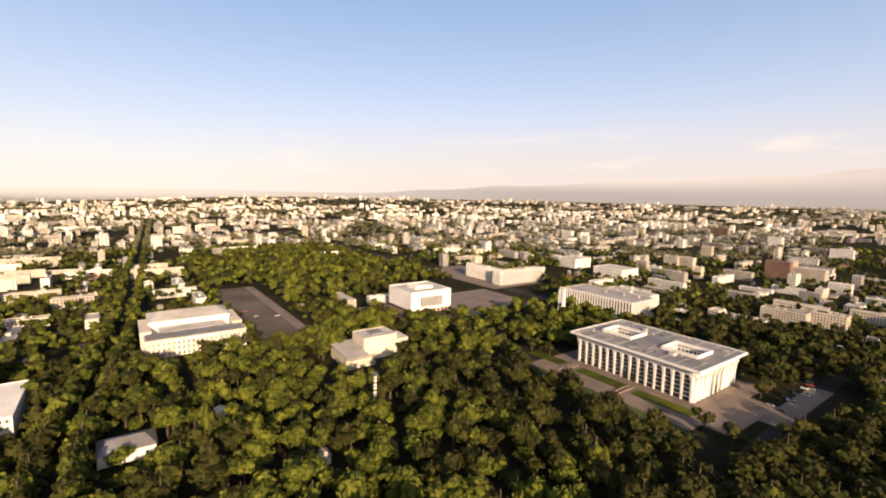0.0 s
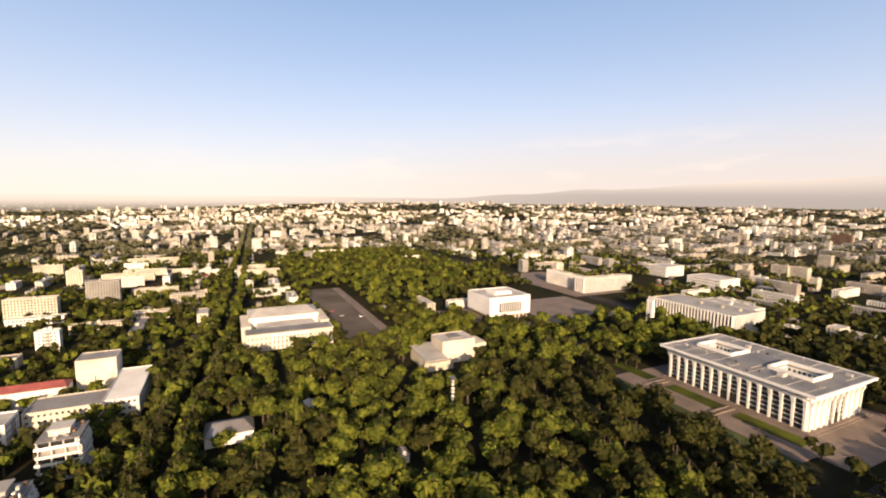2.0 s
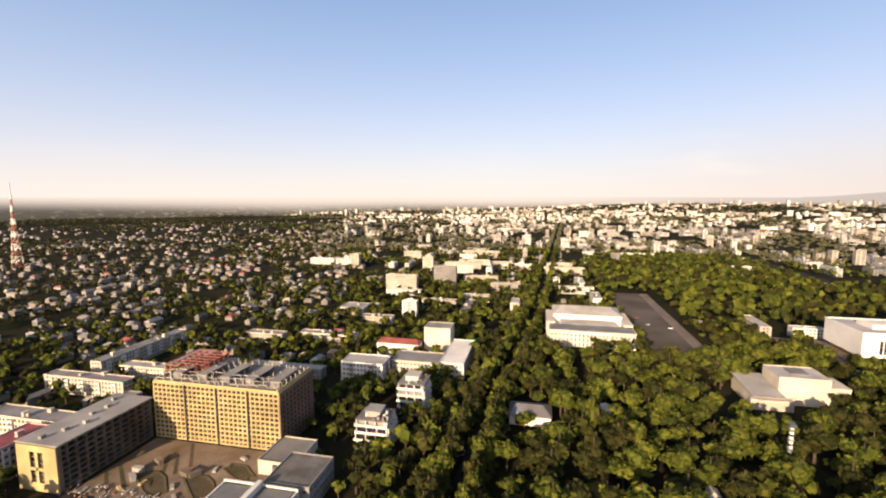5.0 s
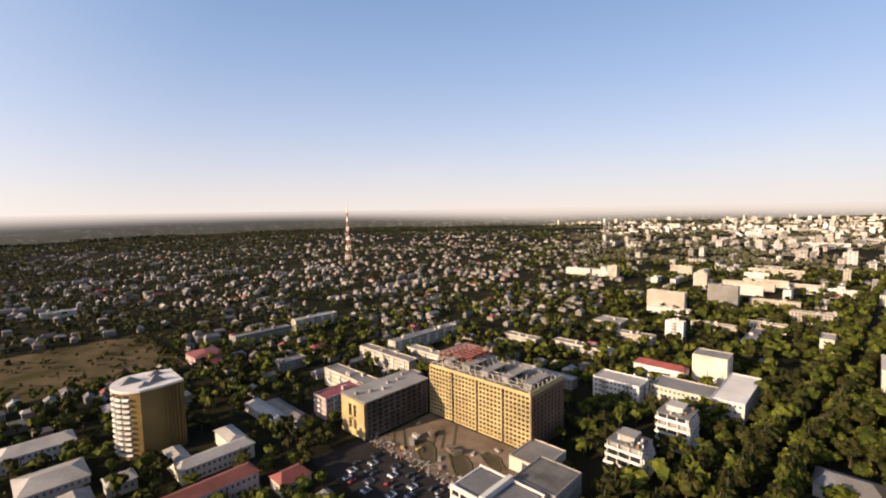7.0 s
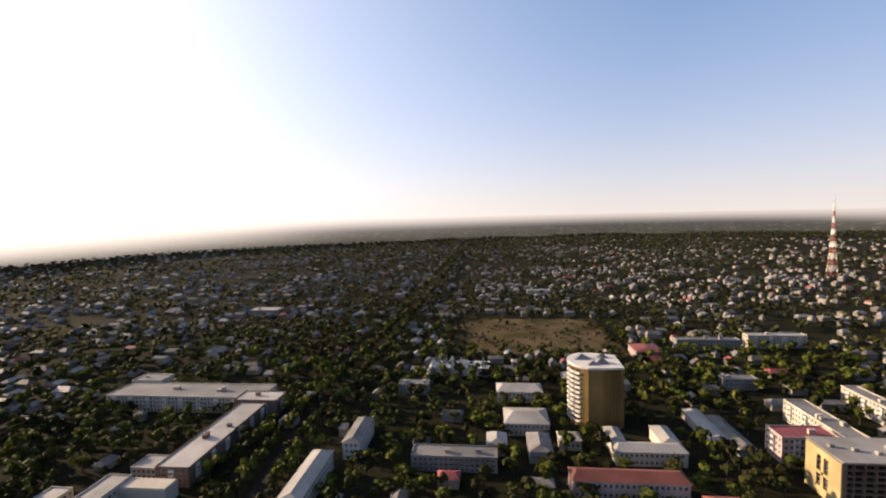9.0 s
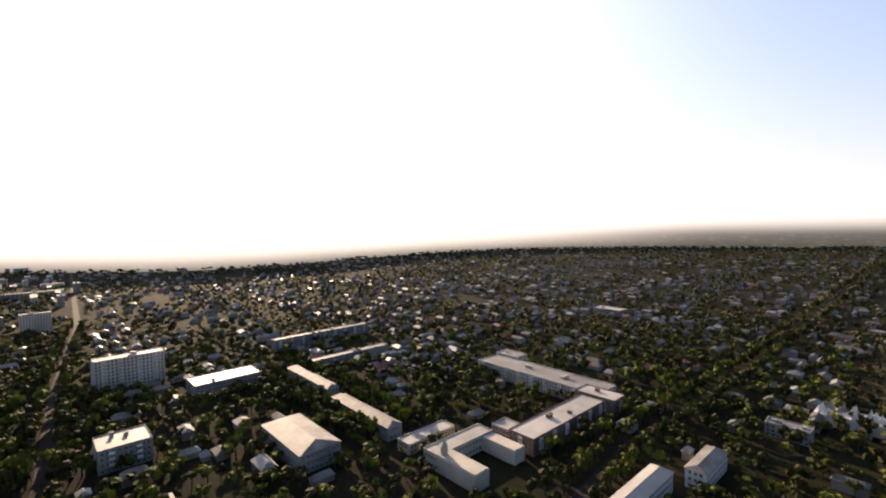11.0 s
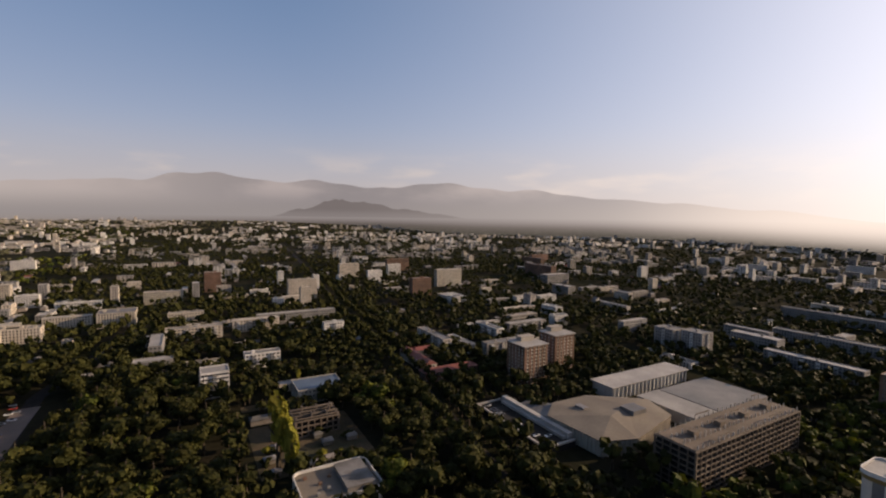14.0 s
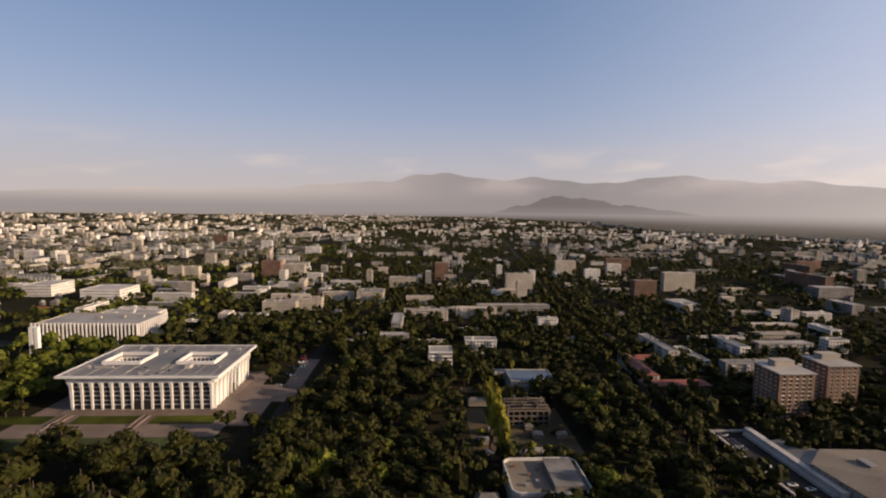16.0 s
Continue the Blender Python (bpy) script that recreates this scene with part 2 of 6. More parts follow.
g = new("ground", mesh_of("ground", gv, gf, M["ground"], smooth=True))
tagged(g, "dry brown and green city ground between the trees", "ground", kind="structure")


LINES = []  # middle lines of the roads, with half their width


def strip(name, pts, width, z, mat, label, category):
    """A road along a line of plan points, as one raised slab."""
    v, f = [], []
    for i in range(len(pts) - 1):
        a, b = Vector(pts[i]).to_2d() if len(pts[i]) > 2 else Vector(pts[i]), Vector(pts[i + 1])
        d = (b - a).normalized()
        s = Vector((-d.y, d.x)) * width / 2
        k = len(v)
        for p in (a - s, b - s, b + s, a + s):
            v += [(p.x, p.y, z - 0.2), (p.x, p.y, z)]
        f += [(k + 1, k + 3, k + 5, k + 7), (k, k + 6, k + 4, k + 2), (k, k + 2, k + 3, k + 1), (k + 2, k + 4, k + 5, k + 3), (k + 4, k + 6, k + 7, k + 5), (k + 6, k, k + 1, k + 7)]
        LINES.append((tuple(a), tuple(b), width / 2 + 1.5))
    return tagged(new(name, mesh_of(name, v, f, mat)), label, category, kind="structure")


EAST = [(-312, -16), (120, 52), (366, 38), (597, 12), (809, -3), (1242, -27), (2619, -101), (3000, -119)]
WEST = [(-312, -16), (-404, -1), (-640, 15), (-1056, 62), (-4800, 250)]
SOUTH = [(-150, -40), (-196, -310), (-227, -530), (-262, -890), (-360, -1600), (-530, -3000)]
NORTH = [(-150, 250), (-160, 345), (-145, 650), (-145, 980), (-150, 4500)]
CROSS = [(-461, -193), (-570, -174), (-760, -150)]
strip("road_east", EAST, 10, 0.05, M["asphalt"], "narrow asphalt avenue between dense rows of trees", "road")
strip("road_west", WEST, 10, 0.06, M["asphalt"], "long asphalt avenue between low buildings", "road")
strip("road_south", SOUTH, 13, 0.07, M["asphalt"], "asphalt street shaded by trees", "road")
strip("road_north", NORTH, 12, 0.07, M["asphalt"], "tree-lined asphalt street", "road")
strip("road_cross", CROSS, 13, 0.11, M["asphalt"], "asphalt side street", "road")
strip("road_park", [(140, -325), (420, -372), (462, -548)], 11, 0.09, M["asphalt"], "asphalt road round the government building", "road")
strip("road_plaza", [(118, -330), (128, -560), (60, -900)], 13, 0.10, M["asphalt"], "asphalt road beside the plaza", "road")
strip("road_square", [(470, -600), (1500, -590)], 26, 0.10, M["asphalt"], "wide avenue along the city square", "road")
sheet("alley", 530, 880, -180, -126, 0.12, M["parade"], "wide dark asphalt parade ground in the park", "road")
keep_clear(530, 880, -180, -126, 0)
sheet("alley_edge", 530, 880, -194, -180, 0.14, M["paving"], "pale paved walk beside the parade ground", "pavement")
keep_clear(530, 880, -194, -180, 0)
sheet("square", 508, 648, -556, -416, 0.15, M["paving"], "pinkish paved city square", "square")
keep_clear(488, 743, -591, -406, 0)
sheet("square_far", 636, 896, -696, -571, 0.13, M["paving"], "pinkish paved city square", "square")
keep_clear(579, 899, -700, -565, 0)
sheet("museum_court", 506, 636, -421, -281, 0.16, M["paving"], "reddish paved terrace round the museum", "terrace")
keep_clear(521, 636, -421, -301, 0)
sheet("plaza", 159, 327, -492, -348, 0.5, M["paving"], "reddish paved plaza round the government building", "plaza")
keep_clear(159, 327, -494, -348, 0)
sheet("plaza_walk", 137, 158.9, -454, -366, 0.4, M["paving"], "pale paved forecourt beside the plaza", "pavement")
keep_clear(133, 169, -456, -364, 0)
sheet("plaza_lawn", 153, 331, -347.9, -324, 0.2, M["grass"], "clipped lawn strip before the plaza", "lawn")
keep_clear(153, 331, -348, -324, 0)
sheet("plaza_east", 119, 136.9, -534, -414, 0.25, M["paving"], "pale paved parking place beside the plaza", "pavement")
keep_clear(97, 137, -534, -414, 0)
sheet("field", -59, 171, 578, 778, 0.12, M["field"], "bare dry brown field", "field")
keep_clear(-59, 171, 578, 778, 0)
sheet("vacant_lot", -122, -40, -397, -311, 0.1, M["lot"], "brown bare lot with dry grass", "vacant lot")
keep_clear(-122, -40, -397, -311, 0)
sheet("back_lot", -140, -40, -447, -433, 0.1, M["lot"], "narrow brown bare lot", "vacant lot")
keep_clear(-140, -40, -447, -433, 0)
sheet("car_park", 158, 203.9, 178, 283, 0.12, M["asphalt"], "dark asphalt car park beside the building yard", "car park")
keep_clear(158, 204, 178, 283, 0)
sheet("yard", 204, 268, 159, 273, 0.14, M["dirt"], "dusty pinkish building yard with ruts", "building yard")
keep_clear(186, 272, 153, 283, 0)


# ---- buildings ----
def window_rows(x0, x1, y0, y1, h, storeys, bay, thing_ob, cx, cy, first=1.0, size=(1.7, 1.6), z0=0.0, faces="WSEN", each=False):
    """Rows of framed panes on the walls of a box, one part a storey and wall (or one part a window)."""
    sh = (h - z0) / storeys
    plain = math.hypot((x0 + x1) / 2, (y0 + y1) / 2) > 620
    for side in faces:
        along = (x0, x1) if side in "NS" else (y0, y1)
        n = max(1, int((along[1] - along[0] - 1.0) / bay))
        first_at = (along[0] + along[1]) / 2 - (n - 1) * bay / 2
        fix = {"W": x0, "E": x1, "S": y0, "N": y1}[side]
        out = -1 if side in "WS" else 1
        for s in range(storeys):
            rows, idx = [], []
            zc = z0 + (s + 0.52) * sh
            for i in range(n):
                c = first_at + i * bay
                a, b = sorted((fix - 0.02 * out, fix + 0.07 * out))
                a2, b2 = sorted((fix, fix + 0.10 * out))
                w2, h2 = size[0] / 2, size[1] / 2
                if side in "NS":
                    rows += [(c - w2 - .1, c + w2 + .1, a, b, zc - h2 - .1, zc + h2 + .1), (c - w2, c - .05, a2, b2, zc - h2, zc + h2), (c + .05, c + w2, a2, b2, zc - h2, zc + h2)]
                else:
                    rows += [(a, b, c - w2 - .1, c + w2 + .1, zc - h2 - .1, zc + h2 + .1), (a2, b2, c - w2, c - .05, zc - h2, zc + h2), (a2, b2, c + .05, c + w2, zc - h2, zc + h2)]
                if plain:
                    r = rows[-2]
                    del rows[-3:]
                    rows.append((c - w2, c + w2, r[2], r[3], r[4], r[5]) if side in "NS" else (r[0], r[1], c - w2, c + w2, r[4], r[5]))
                    idx += [1] * 6
                else:
                    idx += [0] * 6 + [1] * 12
            v = np.concatenate([box_v(*r) for r in rows]) - np.array([cx, cy, 0])
            f = np.concatenate([BOX_F + 8 * i for i in range(len(rows))])
            part("window_band", mesh_of("window_band", v, f, [M["frame"], M["glass"]], idx), thing_ob, kind="stuff")


def facing(x0, x1, y0, y1):
    """The walls of a box that look towards the middle of the place."""
    s = ""
    s += "W" if x0 > 0 else ("E" if x1 < 0 else "")
    s += "S" if y0 > 0 else ("N" if y1 < 0 else "")
    return s or "WS"


def block(name, label, x0, x1, y0, y1, h, wall="cream", roof="roof", storeys=0, bay=3.6, group="", category="building", parapet=0.7, hut=0, size=(1.8, 1.6), faces=None, z0=0.0):
    cx, cy = (x0 + x1) / 2, (y0 + y1) / 2
    e = thing(name, label, category, cx, cy, 0, 0, group)
    hx, hy = (x1 - x0) / 2, (y1 - y0) / 2
    wall_ob = part("wall", boxes("wall", [(-hx, hx, -hy, hy, 0, h)], M[wall]), e)
    t = 0.35
    part("roof", boxes("roof", [(-hx + t, hx - t, -hy + t, hy - t, h + 0.004, h + 0.12)], M[roof]), e)
    part("parapet", boxes("parapet", [(-hx - .1, hx + .1, -hy - .1, -hy + t, h + .004, h + parapet), (-hx - .1, hx + .1, hy - t, hy + .1, h + .004, h + parapet),
                                      (-hx - .1, -hx + t, -hy + t, hy - t, h + .004, h + parapet), (hx - t, hx + .1, -hy + t, hy - t, h + .004, h + parapet)], M[wall]), e)
    rr = random.Random(int(abs(x0) * 7 + abs(y0) * 13))
    for i in range(hut):
        a, b = rr.uniform(-hx * .8, hx * .6), rr.uniform(-hy * .5, hy * .2)
        w, d, k = rr.uniform(2, 4.5), rr.uniform(2, 4), rr.uniform(1.4, 2.8)
        part("roof_hut", boxes("roof_hut", [(a, a + w, b, b + d, h + .12, h + k), (a - .2, a + w + .2, b - .2, b + d + .2, h + k, h + k + .18)], M[wall]), e)
    if storeys:
        window_rows(x0, x1, y0, y1, h, storeys, bay, wall_ob, cx, cy, faces=faces or facing(x0, x1, y0, y1), size=size, z0=z0)
    if storeys >= 4 and math.hypot(cx, cy) < 760 and min(hx, hy) > 4:
        sh = h / storeys
        stack = [(-1.7, 1.7, 0, 1.25, s * sh + .5, s * sh + 1.7) for s in range(1, storeys)] + [(-1.85, -1.7, 0, 1.3, sh, h - .6), (1.7, 1.85, 0, 1.3, sh, h - .6)]
        me = boxes("loggia", stack, M["white" if wall != "white" else "grey"])
        for side in faces or facing(x0, x1, y0, y1):
            half, dep = (hx, hy) if side in "NS" else (hy, hx)
            spin = Matrix.Rotation(radians({"N": 0, "W": 90, "S": 180, "E": 270}[side]), 4, "Z")
            k = int(half / 8)
            for i in range(k):
                part("loggia", me, e, at=spin @ Matrix.Translation((-half + (i + .5) * 2 * half / k, dep + .02, 0)))
    keep_clear(x0, x1, y0, y1)
    return e


# ---- the government building ----
def government_building(cx, cy):
    e = thing("government_building", "white marble government building with tall fins and a flared cornice", "government building", cx, cy)
    hx, hy, z0, z1, top = 53.0, 36.0, 1.4, 20.5, 27.0
    courts = [(-43, -15), (15, 43)]
    cy0, cy1 = -12.0, 12.0
    part("plinth", boxes("plinth", [(-hx - 4, hx + 4, -hy - 4, hy + 4, 0.5, 1.4), (-hx - 6, hx + 6, -hy - 6, hy + 6, 0.0, 0.9)], M["paving"]), e, "pale stone steps round the base")
    solid = [(-hx, hx, -hy, cy0, z0, 25), (-hx, hx, cy1, hy, z0, 25), (-hx, courts[0][0], cy0, cy1, z0, 25), (courts[0][1], courts[1][0], cy0, cy1, z0, 25), (courts[1][1], hx, cy0, cy1, z0, 25)]
    part("core", boxes("core", solid, M["marble"]), e)
    # glazed bays between the fins, each with its spandrels
    glass_n = boxes("glazed_bay", [(-2.8, 2.8, -.15, .15, 0, 18.6)], M["glass"])
    panel = boxes("wall_panel", [(-2.4, 2.4, -.1, .3, 0, 18.8), (-.9, .9, .3, .42, 2, 16.5)], M["marble"])
    sill = boxes("spandrel", [(-2.8, 2.8, -.2, .3, -.25, .25)], M["frame"])
    fin_bm = bmesh.new()
    for z, w, d in ((0, .75, 1.1), (15, .95, 1.6), (19.2, 1.3, 3.0)):
        for sx, sy in ((-1, 0), (1, 0), (1, 1), (-1, 1)):
            fin_bm.verts.new((sx * w, sy * d, z))
    fin_bm.verts.ensure_lookup_table()
    V = fin_bm.verts
    for k in (0, 4):
        for i in range(4):
            fin_bm.faces.new((V[k + i], V[k + (i + 1) % 4], V[k + 4 + (i + 1) % 4], V[k + 4 + i]))
    fin_bm.faces.new(V[0:4][::-1]), fin_bm.faces.new(V[8:12])
    fin = bpy.data.meshes.new("fin")
    fin_bm.to_mesh(fin), fin_bm.free()
    fin.materials.append(M["marble"])
    dark = boxes("entrance", [(-2.6, 2.6, -.2, .4, 0, 6.5)], M["dark"])
    for side, half, depth, n in (("N", hx, hy, 15), ("S", hx, hy, 15), ("W", hy, hx, 10), ("E", hy, hx, 10)):
        turn = {"N": 0, "W": 90, "S": 180, "E": 270}[side]
        step = (2 * half - 3) / (n - 1)
        for i in range(n):
            a = -half + 1.5 + i * step
            spin = Matrix.Rotation(radians(turn), 4, "Z")
            part("fin", fin, e, at=spin @ Matrix.Translation((a, depth, z0)))
            if i < n - 1:
                m = a + step / 2
                if side in "WE" and not 3 <= i <= 5:
                    part("wall_panel", panel, e, at=spin @ Matrix.Translation((m, depth, z0 + .3)))
                    continue
                bay = part("glazed_bay", glass_n, e, at=spin @ Matrix.Translation((m, depth + .12, z0 + .3)))
                for s in range(1, 6):
                    part("spandrel", sill, bay, at=Matrix.Translation((0, 0, s * 3.1)))
                if abs(i - (n - 2) / 2) < 1:
                    part("entrance", dark, e, at=spin @ Matrix.Translation((m, depth + .5, z0)))
    # frieze with brackets, then the cornice that flares out to the roof's edge
    part("frieze", boxes("frieze", [(-hx - 1.8, hx + 1.8, hy, hy + 1.8, z1, 22.6), (-hx - 1.8, hx + 1.8, -hy - 1.8, -hy, z1, 22.6), (-hx - 1.8, -hx, -hy, hy, z1, 22.6), (hx, hx + 1.8, -hy, hy, z1, 22.6)], M["marble"]), e)
    br = boxes("bracket", [(-.35, .35, 0, 2.6, 0, 1.9), (-.35, .35, 0, 4.2, 1.9, 2.7)], M["marble"])
    for side, half, depth in (("N", hx, hy), ("S", hx, hy), ("W", hy, hx), ("E", hy, hx)):
        turn = {"N": 0, "W": 90, "S": 180, "E": 270}[side]
        n = int(2 * half / 2.3)
        for i in range(n + 1):
            part("bracket", br, e, at=Matrix.Rotation(radians(turn), 4, "Z") @ Matrix.Translation((-half + i * 2 * half / n, depth + 1.0, 22.4)))
    ox, oy = hx + 6.5, hy + 6.5
    v, f = [], []
    for z, x, y in ((22.6, hx + 1.0, hy + 1.0), (25.1, hx + 4.6, hy + 4.6), (25.1, ox, oy), (26.6, ox, oy), (26.6, ox - 1.2, oy - 1.2), (26.2, ox - 1.2, oy - 1.2)):
        v += [(-x, -y, z), (x, -y, z), (x, y, z), (-x, y, z)]
    for k in range(5):
        f += [(4 * k + i, 4 * k + (i + 1) % 4, 4 * k + 4 + (i + 1) % 4, 4 * k + 4 + i) for i in range(4)]
    part("cornice", mesh_of("cornice", v, f, M["marble"]), e)
    zr = 26.2
    rx, ry = ox - 1.3, oy - 1.3
    deck = [(-rx, rx, -ry, cy0, 25, zr), (-rx, rx, cy1, ry, 25, zr), (-rx, courts[0][0], cy0, cy1, 25, zr), (courts[0][1], courts[1][0], cy0, cy1, 25, zr), (courts[1][1], rx, cy0, cy1, 25, zr)]
    for b in deck:
        part("roof_sheet", boxes("roof_sheet", [b], M["sheetroof"]), e, "flat grey sheet roof")
    for c0, c1 in courts:
        rim = [(c0 - 1.2, c1 + 1.2, cy0 - 1.2, cy0, zr, zr + 2.4), (c0 - 1.2, c1 + 1.2, cy1, cy1 + 1.2, zr, zr + 2.4), (c0 - 1.2, c0, cy0, cy1, zr, zr + 2.4), (c1, c1 + 1.2, cy0, cy1, zr, zr + 2.4)]
        part("court_wall", boxes("court_wall", rim, M["marble"]), e)
        rows = []
        for s in range(5):
            z = 6 + s * 3.9
            for i in range(8):
                x = c0 + 2 + i * (c1 - c0 - 4) / 7
                rows += [(x - .8, x + .8, cy0 - .05, cy0 + .1, z, z + 2.2), (x - .8, x + .8, cy1 - .1, cy1 + .05, z, z + 2.2)]
            for i in range(6):
                y = cy0 + 2 + i * (cy1 - cy0 - 4) / 5
                rows += [(c0 - .05, c0 + .1, y - .8, y + .8, z, z + 2.2), (c1 - .1, c1 + .05, y - .8, y + .8, z, z + 2.2)]
        part("court_windows", boxes("court_windows", rows, M["glass"]), e, kind="stuff")
    part("roof_ridge", boxes("roof_ridge", [(-9, 9, -26, 26, zr, zr + .7)], M["sheetroof"]), e)
    for b in ((-30, -26, 18, 24, zr, zr + 2.2), (20, 23, -26, -22, zr, zr + 1.8), (-50, -46, -30, -27, zr, zr + 1.2), (30, 44, 20, 22, zr, zr + .9)):
        part("roof_vent", boxes("roof_vent", [b], M["lightroof"]), e)
    rv = random.Random(77)
    for i in range(26):
        x, y, w = rv.uniform(-rx + 4, rx - 6), rv.choice((-1, 1)) * rv.uniform(cy1 + 3, ry - 4), rv.uniform(.6, 2.4)
        part("roof_vent", boxes("roof_vent", [(x, x + w, y, y + rv.uniform(.6, 1.8), zr, zr + rv.uniform(.5, 1.6))], M[("lightroof", "dark", "grey")[i % 3]]), e)
    for i in range(9):
        x = -rx + 6 + i * (2 * rx - 12) / 8
        part("roof_seam", boxes("roof_seam", [(x, x + .35, cy1 + 2, ry - 1, zr, zr + .25)], M["lightroof"]), e)
        part("roof_seam", boxes("roof_seam", [(x, x + .35, -ry + 1, cy0 - 2, zr, zr + .25)], M["lightroof"]), e)
    keep_clear(cx - hx - 8, cx + hx + 8, cy - hy - 8, cy + hy + 8)
    return e


government_building(241, -435).matrix_basis = pose(241, -435, 0) @ Matrix.Diagonal((1.14, 1.08, 0.96, 1))
lawn = new("hedge_lawn", boxes("hedge_lawn", [(235, 285, -384, -370, .3, 0.9), (305, 350, -384, -370, .3, .9), (170, 222, -384, -370, .3, .9)], M["leaf"]))
tagged(lawn, "clipped green hedge beds on the plaza", "hedge", kind="stuff")
for sx in (228, 233, 292, 297):
    st = new("stair_wall", boxes("stair_wall", [(sx, sx + 1.6, -385, -366, .3, 1.5), (sx, sx + 1.6, -366, -358, .2, 1.1)], M["paving"]))
    tagged(st, "white stone cheek wall of the plaza steps", "stair wall", "plaza stairs")


# ---- museum ----
def museum(x0, x1, y0, y1, h):
    cx, cy, hx, hy = (x0 + x1) / 2, (y0 + y1) / 2, (x1 - x0) / 2, (y1 - y0) / 2
    e = thing("museum", "white marble cube museum on a recessed glass base", "museum", cx, cy)
    part("terrace", boxes("terrace", [(-hx - 9, hx + 6, -hy - 8, hy + 8, 0, 1.2), (-hx - 13, -hx - 9, -hy - 4, hy + 4, 0, .6)], M["paving"]), e, "reddish stone terrace with steps")
    part("base", boxes("base", [(-hx + 5, hx - 5, -hy + 5, hy - 5, 1.2, 6.5)], M["goldwall"]), e, "recessed amber glazed ground floor")
    part("cube", boxes("cube", [(-hx, hx, -hy, hy, 6.5, h)], M["marble"]), e)
    part("roof", boxes("roof", [(-hx + 1, hx - 1, -hy + 1, hy - 1, h + .01, h + .2)], M["lightroof"]), e)
    part("parapet", boxes("parapet", [(-hx, hx, -hy, -hy + 1, h + .004, h + 1), (-hx, hx, hy - 1, hy, h + .004, h + 1), (-hx, -hx + 1, -hy + 1, hy - 1, h + .004, h + 1), (hx - 1, hx, -hy + 1, hy - 1, h + .004, h + 1)], M["marble"]), e)
    part("lantern", boxes("lantern", [(-13, 13, -15, 15, h + .2, h + 3.2), (-11, 11, -13, 13, h + 3.2, h + 3.8)], M["white"]), e, "raised white roof lantern")
    slot = boxes("window_slot", [(-.15, .15, -1.3, 1.3, 0, 11)], M["glass"])
    rib = boxes("rib", [(-.7, .1, -.45, .45, -.5, 11.5)], M["marble"])
    for i in range(11):
        y = -17.5 + 3.5 * i
        part("window_slot", slot, e, at=Matrix.Translation((-hx - .02, y, 9.5)))
        part("rib", rib, e, at=Matrix.Translation((-hx, y - 1.75, 9.5)))
        part("window_slot", slot, e, at=Matrix.Translation((hx + .02, y, 9.5)))
    for i in range(10):
        part("base_pillar", boxes("base_pillar", [(-.6, .6, -.6, .6, 1.2, 6.5)], M["marble"]), e, at=Matrix.Translation((-hx + 2, -hy + 4 + i * (2 * hy - 8) / 9, 0)))
    keep_clear(x0 - 14, x1 + 8, y0 - 9, y1 + 9, 0)


museum(548, 614, -405, -335, 26)

# ---- theatre in the park ----
e = block("theatre", "cream rendered theatre with a tall blind stage tower", 426, 456, -242, -203, 18, "cream", "lightroof", group="", category="theatre")
part("hall", boxes("hall", [(-26, 16, 20, 44, 0, 9), (-30, -26, 14, 46, 0, 7)], M["cream"]), e, "low pale auditorium hall")
part("hall_roof", mesh_of("hall_roof", [(-31, 20, 9.05), (17, 20, 11.5), (17, 45, 11.5), (-31, 45, 9.05), (-31, 20, 8.4), (17, 20, 9.0), (17, 45, 9.0), (-31, 45, 8.4)], BOX_F[:, ::-1].tolist(), M["lightroof"]), e, "sloping pale sheet roof")
part("annex", boxes("annex", [(-12, 14, -36, -20, 0, 12), (-12.4, 14.4, -36.4, -20, 12, 12.6)], M["cream"]), e, "low annex with flat roof")
part("canopy", boxes("canopy", [(-32, -28, 24, 40, 6.2, 6.8)], M["white"]), e)
part("roof_opening", boxes("roof_opening", [(-6, 8, -8, 6, 18.13, 19.1)], M["roof"]), e)
window_rows(413, 457, -199.1, -199, 9, 2, 4.5, e, 441, -222.5, faces="N")
keep_clear(385, 440, -239, -153)


